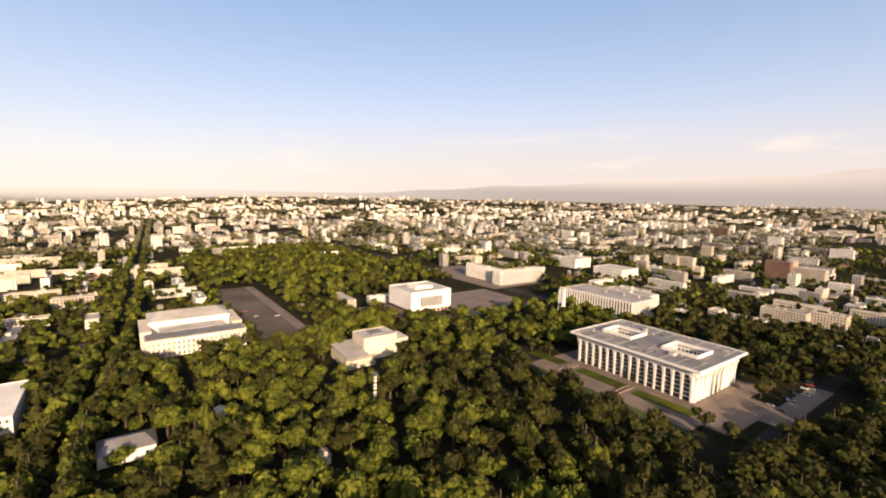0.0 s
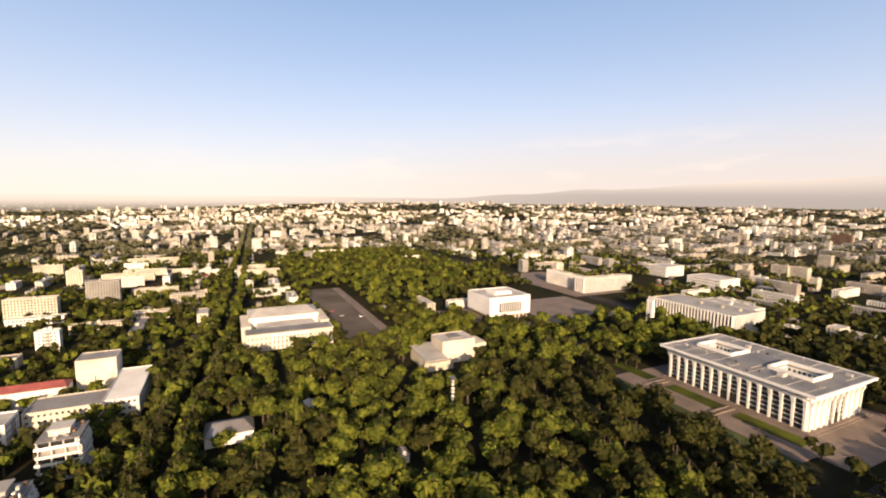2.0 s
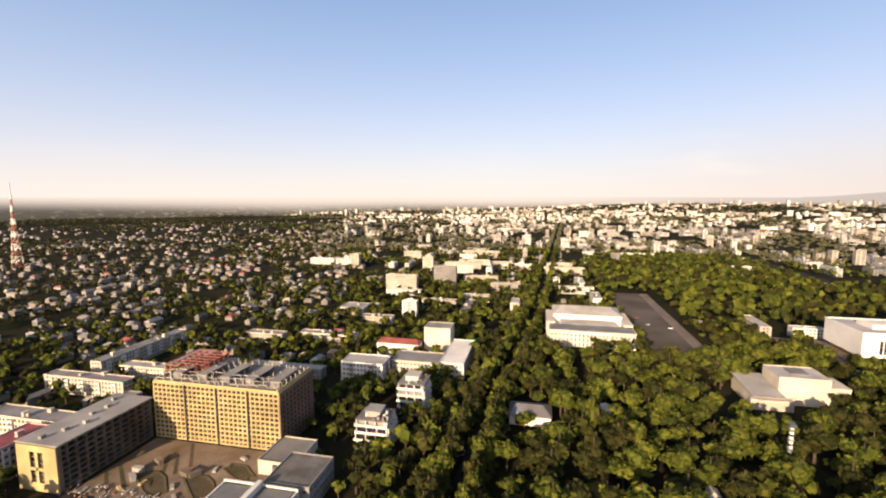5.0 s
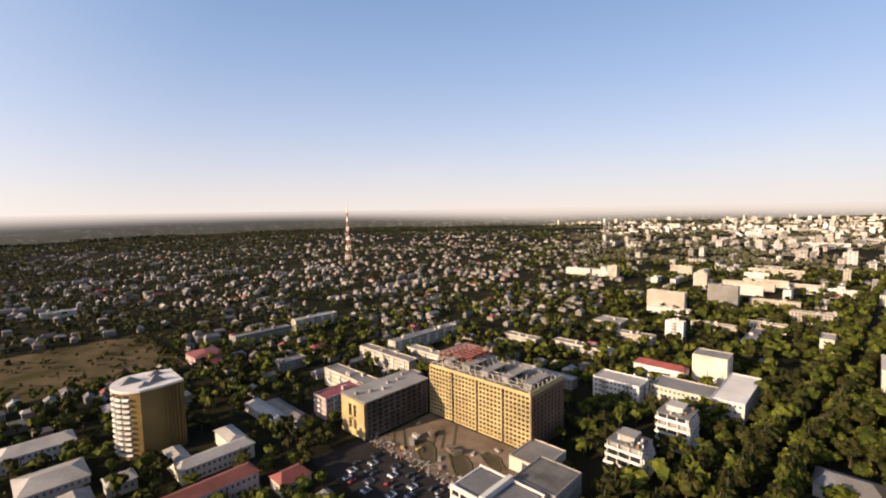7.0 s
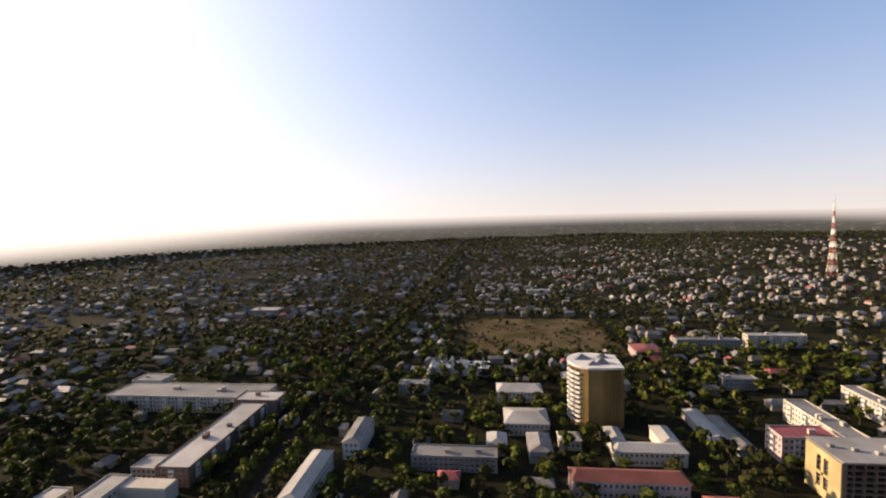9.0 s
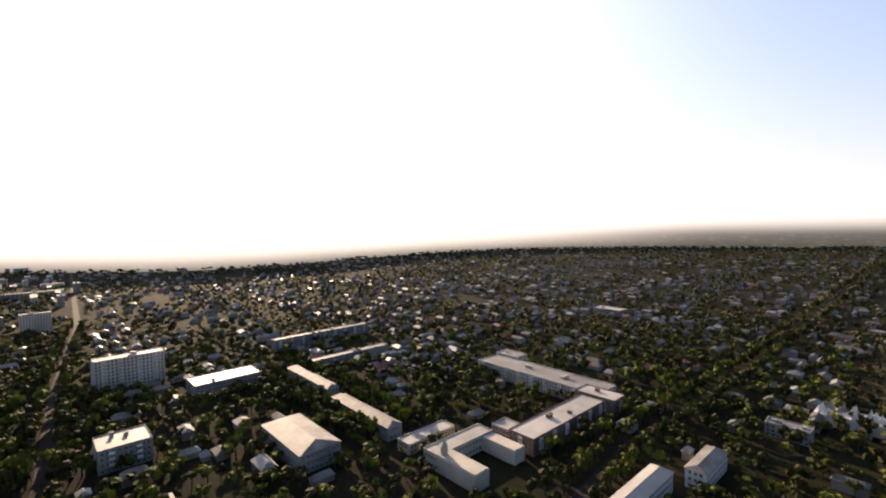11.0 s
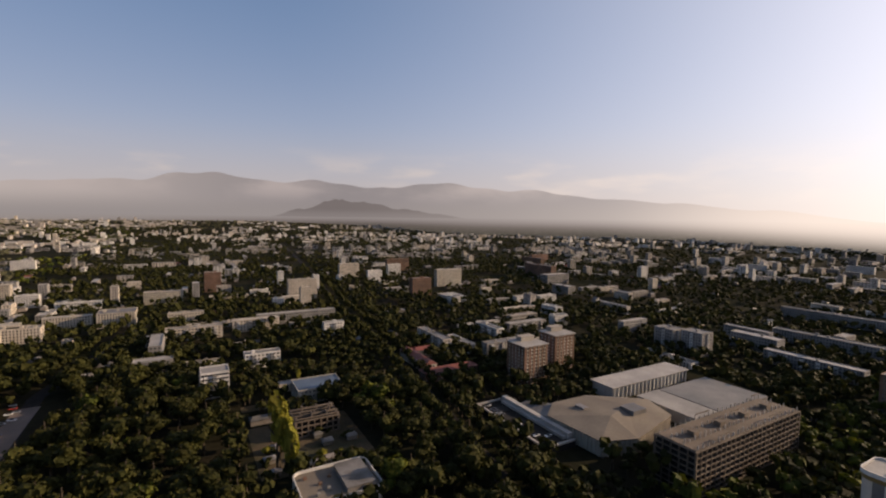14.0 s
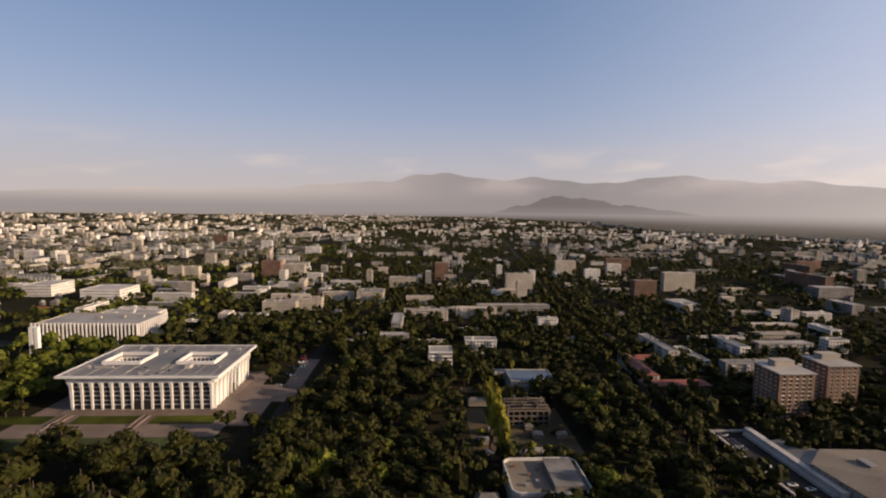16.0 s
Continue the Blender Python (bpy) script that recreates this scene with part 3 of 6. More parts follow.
# ---- opera house ----
def opera():
    e = thing("opera_house", "cream and white opera house with colonnade and pale roofs", "opera house", 604, -62)
    part("front_wing", boxes("front_wing", [(-58, -32, -50, 48, 0, 14), (-58.6, -31, -50.6, 48.6, 14, 15)], M["cream"]), e)
    part("front_roof", boxes("front_roof", [(-57, -32, -49, 47, 15, 15.3)], M["roof"]), e)
    part("foyer", boxes("foyer", [(-32, -6, -34, 34, 0, 15)], M["white"]), e)
    part("foyer_roof", boxes("foyer_roof", [(-31, -6.2, -33, 33, 15, 15.4)], M["lightroof"]), e)
    part("hall", boxes("hall", [(-6, 42, -42, 42, 0, 19), (-6.6, 42.6, -42.6, 42.6, 19, 20)], M["white"]), e)
    part("hall_roof", mesh_of("hall_roof", [(-7, -43, 20), (43, -43, 20), (43, 43, 20), (-7, 43, 20), (18, -30, 25), (18, 30, 25)], [(0, 1, 4), (1, 2, 5, 4), (2, 3, 5), (3, 0, 4, 5)], M["lightroof"]), e, "pale hipped sheet roof")
    for s in (-1, 1):
        part("side_wing", boxes("side_wing", [(-30, 30, s * 46 - 5, s * 46 + 5, 0, 16), (-30.5, 30.5, s * 46 - 5.5, s * 46 + 5.5, 16, 16.8)], M["cream"]), e)
    col = boxes("column", [(-.8, .8, -.8, .8, 0, 12.5)], M["white"])
    for i in range(10):
        part("column", col, e, at=Matrix.Translation((-59.6, -20 + i * 4.4, .5)))
    part("portico", boxes("portico", [(-61, -58.7, -22, 22, 12.9, 14.6)], M["white"]), e)
    window_rows(546, 572, -112, -14, 13, 3, 4.6, e, 604, -62, faces="WNS")
    window_rows(598, 646, -104, -20, 19, 3, 5.0, e, 604, -62, faces="NS")
    keep_clear(545, 649, -115, -10)


opera()


# ---- concrete and brick frames ----
def frame_building(name, label, x0, x1, y0, y1, storeys, h, bay, band, pier, core, band_h=1.3, pier_w=1.3, deep=0.7, category="apartment block", top="grey"):
    """Floor bands and piers standing proud of a dark recessed core, so that each opening is a real recess."""
    cx, cy, hx, hy = (x0 + x1) / 2, (y0 + y1) / 2, (x1 - x0) / 2, (y1 - y0) / 2
    e = thing(name, label, category, cx, cy)
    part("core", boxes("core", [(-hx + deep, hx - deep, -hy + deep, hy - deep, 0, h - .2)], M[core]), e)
    sh = h / storeys
    ring = boxes("floor_band", [(-hx, hx, -hy, -hy + deep, 0, band_h), (-hx, hx, hy - deep, hy, 0, band_h), (-hx, -hx + deep, -hy + deep, hy - deep, 0, band_h), (hx - deep, hx, -hy + deep, hy - deep, 0, band_h)], M[band])
    for s in range(storeys + 1):
        part("floor_band", ring, e, at=Matrix.Translation((0, 0, s * sh - (.5 if s else 0))))
    nx, ny = max(2, round(2 * hx / bay)), max(2, round(2 * hy / bay))
    px = boxes("pier", [(-pier_w / 2, pier_w / 2, -.04, deep - .04, 0, h)], M[pier])
    py = boxes("pier", [(-.04, deep - .04, -pier_w / 2, pier_w / 2, 0, h)], M[pier])
    for i in range(nx + 1):
        x = -hx + pier_w / 2 + i * (2 * hx - pier_w) / nx
        part("pier", px, e, at=Matrix.Translation((x, -hy, 0)))
        part("pier", px, e, at=Matrix.Translation((x, hy - deep + .08, 0)))
    for i in range(ny + 1):
        y = -hy + pier_w / 2 + i * (2 * hy - pier_w) / ny
        part("pier", py, e, at=Matrix.Translation((-hx, y, 0)))
        part("pier", py, e, at=Matrix.Translation((hx - deep + .08, y, 0)))
    part("roof", boxes("roof", [(-hx + deep, hx - deep, -hy + deep, hy - deep, h, h + .3)], M[top]), e)
    keep_clear(x0, x1, y0, y1)
    return e


rr = random.Random(5)
e = frame_building("unfinished_apartment_house", "unfinished yellow brick apartment house with open windows and bare roof posts", 270, 317, 173, 275, 12, 32, 3.7, "yellow", "yellow", "roomshade", .95, 1.0, .75, top="membrane")
for y in (-27, -2, 24):
    part("joint", boxes("joint", [(-23.9, -23.5, y - .8, y + .8, 0, 32)], M["dark"]), e)
post = boxes("roof_post", [(-.3, .3, -.3, .3, 0, 3.4)], M["lightroof"])
for i in range(8):
    for j in range(17):
        if rr.random() < .72:
            part("roof_post", post, e, at=Matrix.Translation((-22 + i * 6.2, -49 + j * 6.1, 32.3)) @ Matrix.Scale(rr.uniform(.5, 1.15), 4, (0, 0, 1)))
for i in range(5):
    y = -42 + i * 20
    part("roof_frame", boxes("roof_frame", [(-14, 12, y - 4, y + 4, 35.2, 35.6), (-14, -13.2, y - 4, y + 4, 32.3, 35.2), (11, 12, y - 4, y + 4, 32.3, 35.2), (-14, 12, y + 3.2, y + 4, 32.3, 35.2)], M["grey"]), e, "half-built concrete penthouse")
for i in range(6):
    for j in range(5):
        part("scaffold_post", boxes("scaffold_post", [(-.35, .35, -.35, .35, 0, 6.2)], M["mastred"]), e, at=Matrix.Translation((-6 + i * 5.6, 22 + j * 6.4, 32.3)))
for j in range(5):
    part("scaffold_beam", boxes("scaffold_beam", [(-8, 24, -.5, .5, 2.6, 3.2), (-8, 24, -.5, .5, 5.6, 6.2)], M["mastred"]), e, at=Matrix.Translation((0, 22 + j * 6.4, 32.3)))
for i in range(6):
    part("scaffold_beam", boxes("scaffold_beam", [(-.5, .5, 20, 50, 6.2, 6.7)], M["mastred"]), e, at=Matrix.Translation((-6 + i * 5.6, 0, 32.3)))
part("brick_storey", boxes("brick_storey", [(4, 20, 26, 42, 32.3, 36.5)], M["mastred"]), e, "half-built red brick top storey")
# south end: this brown slab puts the unlit wall's shade into its colour
part("end_wall", boxes("end_wall", [(-23.4, 23.4, -51.9, -51.05, 0, 31.6)], M["brick"]), e, "end wall with its shade in the brown colour")
end_pane = boxes("end_window", [(0, 1.6, -51.98, -51.7, 1.4, 2.9)], M["roomshade"])
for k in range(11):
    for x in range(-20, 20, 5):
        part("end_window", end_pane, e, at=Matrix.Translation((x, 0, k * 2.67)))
for k in range(3):
    for i in range(13):
        part("scaffold_rail", boxes("scaffold_rail", [(-.15, .15, -3.4, 3.4, 0, .3), (-.15, .15, -3.4, -3.1, -1.6, 0)], M["lightroof"]), e, at=Matrix.Translation((-22.6 + k * 7.2, -46 + i * 7.6, 34.6 + (i * 7 + k * 3) % 4 * .35)))
part("roof_wall", boxes("roof_wall", [(-23.2, -22.4, -50.5, 50.5, 32.3, 33.4), (-22.4, 23, -50.5, -49.7, 32.3, 34), (-22.4, 23, 49.7, 50.5, 32.3, 33.6)], M["yellow"]), e)
e = frame_building("unfinished_wing", "bare concrete wing with a yellow brick gable beside it", 202, 269.5, 277, 307, 8, 22, 6.0, "bareframe", "bareframe", "roomshade", .45, .5, 2.5, top="membrane")
part("gable", boxes("gable", [(-34.7, -33.8, -15, -5, 0, 22), (-34.7, -33.8, 5, 15, 0, 22), (-34.7, -33.8, -5, 5, 0, 4), (-34.7, -33.8, -5, 5, 10, 11.4), (-34.7, -33.8, -5, 5, 19, 22), (-34.7, -33.8, -1, 1, 4, 19)], M["yellow"]), e, "yellow brick end wall")
part("roof_slab", boxes("roof_slab", [(-34.5, 34.5, -16, 16, 22.5, 23.1)], M["grey"]), e)
for i in range(6):
    part("roof_hut", boxes("roof_hut", [(0, 3, 0, 2.4, 0, 1.5)], M["grey"]), e, at=Matrix.Translation((-30 + i * 10.6, rr.uniform(-9, 7), 23.1)))
e = frame_building("unfinished_frame_house", "unfinished concrete frame of an apartment house with open floors", -410, -276, -192, -162, 8, 24, 5.6, "bareframe", "bareframe", "roomshade", .42, .5, 1.3, top="bareframe")
for i in range(92):
    part("roof_post", post, e, at=Matrix.Translation((-64 + (i % 23) * 5.8, -13.5 + 9 * (i // 23), 24.3)) @ Matrix.Scale(rr.uniform(.4, .9), 4, (0, 0, 1)))
for i in range(4):
    part("stair_head", boxes("stair_head", [(0, 6, 0, 5, 0, 2.6)], M["bareframe"]), e, at=Matrix.Translation((-50 + i * 31, -3, 24.3)))
for i in range(5):
    part("roof_beam", boxes("roof_beam", [(0, 11.6 + 5.8 * (i % 2), -.3, .3, 0, .5)], M["bareframe"]), e, at=Matrix.Translation((-64 + i * 23.2, (-13.5, 13.5, -4.5)[i % 3], 27.2)))
# the dark top sheet stands for the shade inside the open shell
e = frame_building("burnt_out_house", "roofless brown concrete shell of a half-built house", -108, -72, -388, -362, 3, 10, 5, "bareframe", "bareframe", "roomshade", .6, .8, 1.6, top="roomshade")
for i in range(6):
    part("roof_beam", boxes("roof_beam", [(-18, 18, -.4, .4, 10.3, 11)], M["bareframe"]), e, at=Matrix.Translation((0, -11 + i * 4.4, (i * 5 % 3) * .5)))
for i in range(9):
    part("wall_stub", boxes("wall_stub", [(-.5, .5, -2.4, 2.4, 10.3, 11.6 + i * 7 % 4 * .6)], M["bareframe"]), e, at=Matrix.Translation((-16 + i * 4, (-9, 2, 8)[i % 3], 0)))
for i, (x0, x1, y0, y1, hh) in enumerate(((-341, -309, -399, -369, 31), (-401, -371, -417, -389, 31))):
    e = frame_building("brick_tower", "brown brick apartment tower with pale balcony bands", x0, x1, y0, y1, 11, hh, 6.4, "cream", "brick", "brick", .9, 3.0, 1.2)
    part("roof_slab", boxes("roof_slab", [(-(x1 - x0) / 2 - 1, (x1 - x0) / 2 + 1, -(y1 - y0) / 2 - 1, (y1 - y0) / 2 + 1, hh + .3, hh + 1)], M["lightroof"]), e)
    part("penthouse", boxes("penthouse", [(-12, 6, -12, -3, hh + 1, hh + 4.4), (-12.4, 6.4, -12.4, -2.6, hh + 4.4, hh + 4.8)], M["oldwall"]), e)
    window_rows(x0 + 1.2, x1 - 1.2, y0 + 1.2, y1 - 1.2, hh, 11, 3.2, e, (x0 + x1) / 2, (y0 + y1) / 2, faces="NE", size=(1.7, 1.5))


# ---- ochre tower ----
def ochre_tower(cx, cy):
    e = thing("ochre_tower", "round-fronted ochre apartment tower with white balconies and a white roof", "apartment tower", cx, cy)
    pts = []
    for i in range(9):
        a = radians(115 + i * 130 / 8)
        pts.append((22 * math.cos(a) + 2, 22 * math.sin(a)))
    pts += [(4, -20), (20, -18), (21, 14), (4, 20)]
    n, h = len(pts), 38.0
    v = [(x, y, z) for z in (0, h) for x, y in pts]
    f = [(i, (i + 1) % n, n + (i + 1) % n, n + i) for i in range(n)] + [tuple(range(n, 2 * n)), tuple(range(n))[::-1]]
    part("wall", mesh_of("wall", v, f, M["goldwall"]), e)
    for s in range(11):
        z = 2.6 + s * 3.1
        for k in (0, 1, 2, 4, 5, 6):
            a, b = Vector(pts[k]), Vector(pts[k + 1])
            d = (b - a).normalized()
            o = Vector((d.y, -d.x)) * -1
            o = o if o.dot((a + b) / 2) > 0 else -o
            q = [a + d * .6, b - d * .6, b - d * .6 + o * 1.5, a + d * .6 + o * 1.5]
            vv = [(p.x, p.y, zz) for zz in (z, z + 1.25) for p in q]
            part("balcony", mesh_of("balcony", vv, BOX_F.tolist(), M["white"]), e)
            w = [a + d * .7 + o * .02, b - d * .7 + o * .02, b - d * .7 + o * .1, a + d * .7 + o * .1]
            vv = [(p.x, p.y, zz) for zz in (z + 1.25, z + 3.0) for p in w]
            part("window", mesh_of("window", vv, BOX_F.tolist(), M["glass"]), e)
    for i in range(7):
        y0 = -18 + i * 4.6
        part("wall_rib", boxes("wall_rib", [(20.6, 21.6, y0, y0 + .7, 0, 38)], M["goldwall"]), e)
        part("wall_rib", boxes("wall_rib", [(4 + i * 2.4, 4.6 + i * 2.4, -20.4, -18.8, 0, 38)], M["goldwall"]), e)
    v = [(x * 1.06, y * 1.06, z) for z in (h, h + 1.2) for x, y in pts]
    part("roof", mesh_of("roof", v, f, M["white"]), e, "flat white roof with canopies")
    for x, y, w, k in ((-8, 4, 7, 2.2), (6, -8, 6, 2.8), (10, 8, 5, 2.0), (-2, -12, 5, 1.6)):
        part("roof_canopy", mesh_of("roof_canopy", [(x - w, y - w * .6, h + 1.2), (x + w, y - w * .6, h + 1.2), (x + w, y + w * .6, h + 1.2), (x - w, y + w * .6, h + 1.2), (x, y, h + 1.2 + k * 1.6)], [(0, 1, 4), (1, 2, 4), (2, 3, 4), (3, 0, 4), (3, 2, 1, 0)], M["tinroof"]), e)
    keep_clear(cx - 24, cx + 24, cy - 24, cy + 24)


ochre_tower(86, 395)

# ---- white nine-storey house and neighbours ----
def white_house(x0, x1, y0, y1, h):
    cx, cy, hx, hy = (x0 + x1) / 2, (y0 + y1) / 2, (x1 - x0) / 2, (y1 - y0) / 2
    e = thing("white_apartment_house", "white nine-storey apartment house with rounded cream ends and brown cornice", "apartment block", cx, cy)
    r, n = 5.0, 36

    def outline(g):
        return [(sx * (hx - r) + (r + g) * math.cos(a + k * math.pi / 16), sy * (hy - r) + (r + g) * math.sin(a + k * math.pi / 16)) for sx, sy, a in ((1, 1, 0), (-1, 1, math.pi / 2), (-1, -1, math.pi), (1, -1, 1.5 * math.pi)) for k in range(9)]

    def drum(name, g, z0, z1, mat, label=""):
        v = [(x, y, z) for z in (z0, z1) for x, y in outline(g)]
        part(name, mesh_of(name, v, [(i, (i + 1) % n, n + (i + 1) % n, n + i) for i in range(n)] + [tuple(range(n, 2 * n))], M[mat]), e, label)
    drum("wall", 0, 0, h - 2.9, "cream")
    drum("cornice_band", .5, h - 2.9, h - .9, "goldwall", "brown cornice band")
    drum("cornice", 1.0, h - .9, h, "white")
    o, q = outline(.9), outline(.2)
    v = [(x, y, z) for pts, z in ((o, h), (o, h + 1.0), (q, h + 1.0), (q, h + .05)) for x, y in pts]
    part("parapet", mesh_of("parapet", v, [(k * n + i, k * n + (i + 1) % n, k * n + n + (i + 1) % n, k * n + n + i) for k in range(3) for i in range(n)], M["white"]), e)
    drum("roof", .1, h, h + .1, "lightroof")
    sh = (h - 3) / 9
    for y0_, y1_, key, deep in ((-hy + 6, -hy + 11.5, "sheetroof", .25), (hy - 11.5, hy - 6, "sheetroof", .25), (-hy + 11.5, -8, "white", 1.2), (8, hy - 11.5, "white", 1.2), (-8, 8, "grey", .3)):
        part("recess" if key != "white" else "bay", boxes("bay", [(hx - .1, hx + deep, y0_, y1_, 0, h - 2.9)], M[key]), e)
    pane = boxes("window", [(0, .12, -.9, .9, 0, 1.5)], M["glass"])
    rail = boxes("balcony", [(0, 1.2, -3.7, 3.7, -.15, 0), (1.08, 1.2, -3.7, 3.7, 0, 1.0), (0, 1.2, -3.7, -3.58, 0, 1.0), (0, 1.2, 3.58, 3.7, 0, 1.0)], M["white"])
    side = boxes("balcony", [(-3, 3, 0, 1.1, -.15, 0), (-3, 3, 1.0, 1.1, 0, 1.0)], M["cream"])
    for k in range(9):
        z = 1.0 + k * sh
        for y in (-hy + 15, -11, 11, hy - 15):
            part("window", pane, e, at=Matrix.Translation((hx + 1.2, y, z)))
        for y in (-4, 4):
            part("balcony", rail, e, at=Matrix.Translation((hx + .3, y, z - .6)))
            for d in (-1.8, 1.8):
                part("window", pane, e, at=Matrix.Translation((hx + .3, y + d, z)))
        part("balcony", side, e, at=Matrix.Translation((2, hy, z - .5)))
    for y in (-15, 13):
        part("roof_hut", boxes("roof_hut", [(-4, 5, y - 5, y + 5, h + .1, h + 2.4), (-4.4, 5.4, y - 5.4, y + 5.4, h + 2.4, h + 2.7)], M["white"]), e)
        part("roof_hut", mesh_of("roof_hut", [(-4, y - 3, h + 2.7), (4, y - 3, h + 2.7), (4, y + 3, h + 2.7), (-4, y + 3, h + 2.7), (0, y, h + 4.2)], [(0, 1, 4), (1, 2, 4), (2, 3, 4), (3, 0, 4)], M["tinroof"]), e)
    keep_clear(x0, x1, y0, y1)


white_house(-357, -331, -101, -36, 28)
block("corner_kiosk_house", "low white annex with an open roof terrace", -350, -332, -34.5, -20, 9, "white", "roof", 2)
e = block("star_roof_house", "pale house with a folded white tin roof", -284, -242, -60, -32, 20, "white", "lightroof", 6)
for s in (-1, 1):
    part("roof_fold", mesh_of("roof_fold", [(-20, 0, 20.2), (20, 0, 20.2), (12 * s, 13, 20.9), (12 * s, -13, 20.9), (0, 0, 24)], [(0, 3, 4), (3, 1, 4), (1, 2, 4), (2, 0, 4)], M["tinroof"]), e, "folded bright tin roof")
e = block("tin_roof_hall", "low hall with a bright white and blue tin roof", -297, -265, 22, 56, 12, "white", "tinroof", 3)
part("roof_panel", boxes("roof_panel", [(-14, 0, -16, 16, 12.2, 12.9)], M["white"]), e)
part("skylight", boxes("skylight", [(2, 6, -10, 8, 12.2, 13.6)], M["glass"]), e)


def gabled(name, label, x0, x1, y0, y1, h, rise, wall, roof, storeys=0, group="", category="house", along=None, eave=.8):
    cx, cy, hx, hy = (x0 + x1) / 2, (y0 + y1) / 2, (x1 - x0) / 2, (y1 - y0) / 2
    e = thing(name, label, category, cx, cy, 0, 0, group)
    wall_ob = part("wall", boxes("wall", [(-hx, hx, -hy, hy, 0, h)], M[wall]), e)
    ax, ay = hx + eave, hy + eave
    if (along or ("x" if hx > hy else "y")) == "x":
        r = max(0.0, hx - hy * .5)
        v = [(-ax, -ay, h), (ax, -ay, h), (ax, ay, h), (-ax, ay, h), (-r, 0, h + rise), (r, 0, h + rise)]
        f = [(0, 1, 5, 4), (1, 2, 5), (2, 3, 4, 5), (3, 0, 4), (3, 2, 1, 0)]
    else:
        r = max(0.0, hy - hx * .5)
        v = [(-ax, -ay, h), (ax, -ay, h), (ax, ay, h), (-ax, ay, h), (0, -r, h + rise), (0, r, h + rise)]
        f = [(0, 1, 4), (1, 2, 5, 4), (2, 3, 5), (3, 0, 4, 5), (3, 2, 1, 0)]
    part("roof", mesh_of("roof", v, f, M[roof]), e)
    if storeys:
        window_rows(x0, x1, y0, y1, h, storeys, 3.4, wall_ob, cx, cy, faces=facing(x0, x1, y0, y1), size=(1.5, 1.6))
    keep_clear(x0, x1, y0, y1)
    return e


gabled("red_roof_school", "long white two-storey house with a red tin roof", 49, 119, 279, 294, 9, 2.6, "pink", "redroof", 2, category="public building")
gabled("red_roof_house", "small house with an orange-red hipped roof", 124, 144, 258, 274, 6, 3.2, "cream", "redroof", 1)
e = gabled("courtyard_villa", "cream villa round a green court with pale tin roofs", 86, 134, 319, 333, 8, 2.2, "cream", "lightroof", 2, category="villa")
part("side_wing", boxes("side_wing", [(-24, -14, 7, 30, 0, 8), (12, 24, 7, 34, 0, 8)], M["cream"]), e)
part("wing_roof", mesh_of("wing_roof", [(-25, 6, 8), (-13, 6, 8), (-13, 31, 8), (-25, 31, 8), (-19, 10, 10), (-19, 27, 10)], [(0, 1, 4), (1, 2, 5, 4), (2, 3, 5), (3, 0, 4, 5)], M["lightroof"]), e)
part("wing_roof", mesh_of("wing_roof", [(11, 6, 8), (25, 6, 8), (25, 35, 8), (11, 35, 8), (18, 10, 10), (18, 30, 10)], [(0, 1, 4), (1, 2, 5, 4), (2, 3, 5), (3, 0, 4, 5)], M["lightroof"]), e)
keep_clear(84, 136, 317, 369)
gabled("villa", "grey villa with a shallow pale roof", 10, 45, 359, 389, 8, 3.0, "oldwall", "lightroof", 2, "villas", "villa")
gabled("villa", "small cream villa with a bright roof", 50, 66, 338, 352, 6, 2.4, "cream", "lightroof", 1, "villas", "villa")
gabled("villa", "grey outbuilding with a felt roof", 26, 42, 318, 346, 7, 2.4, "grey", "slate", 1, "villas", "villa")
gabled("villa", "pale two-storey villa in tree shade", -4, 10, 327, 345, 7, 2.2, "oldwall", "lightroof", 2, "villas", "villa")
gabled("assembly_hall", "long hall with a grey gabled roof", -370, -300, 135, 167, 11, 3.5, "grey", "slate", 3, category="hall", along="x")
block("corner_school", "brick school wing with a flat pale roof", -226, -202, 274, 381, 10, "brick", "lightroof", 4, hut=3)
block("corner_school", "brick school head with a flat pale roof", -233, -193, 381.5, 403, 11.5, "brick", "lightroof", 4, hut=1)
block("institute", "long pale institute with a brown flat roof", -365, -212, 388, 422, 11, "cream", "roof", 4, hut=4)
block("institute", "pale institute head building", -367, -335, 422.5, 442, 12.5, "cream", "roof", 4, hut=1)
e = block("turret_house", "pale corner house with a small turret and white roofs", -252, -236, 208, 266, 9, "cream", "lightroof", 2)
part("side_wing", boxes("side_wing", [(8, 44, -29, -15, 0, 9), (8.5, 43.5, -28.5, -15.5, 9, 9.6), (8, 40, 17, 29, 0, 8), (8.5, 39.5, 17.5, 28.5, 8, 8.5)], M["cream"]), e)
part("turret", mesh_of("turret", [(9 + 2.6 * math.cos(i * math.pi / 4), -24 + 2.6 * math.sin(i * math.pi / 4), z) for z in (9.2, 14) for i in range(8)] + [(9, -24, 17.5)],
     [(i, (i + 1) % 8, 8 + (i + 1) % 8, 8 + i) for i in range(8)] + [(8 + i, 8 + (i + 1) % 8, 16) for i in range(8)], M["cream"]), e, "round turret with a pointed cap")
keep_clear(-251, -195, 205, 267)
block("flat_roof_pavilion", "low pavilion with a bright flat roof", -284, -269, 208, 256, 6, "cream", "lightroof", 2)
gabled("row_house", "long grey house with a weathered slate roof", -507, -413, 217, 230, 9, 2.4, "grey", "slate", 2, "row houses")
gabled("row_house", "long grey house with a weathered slate roof", -390, -298, 209, 223, 9, 2.4, "grey", "slate", 2, "row houses")


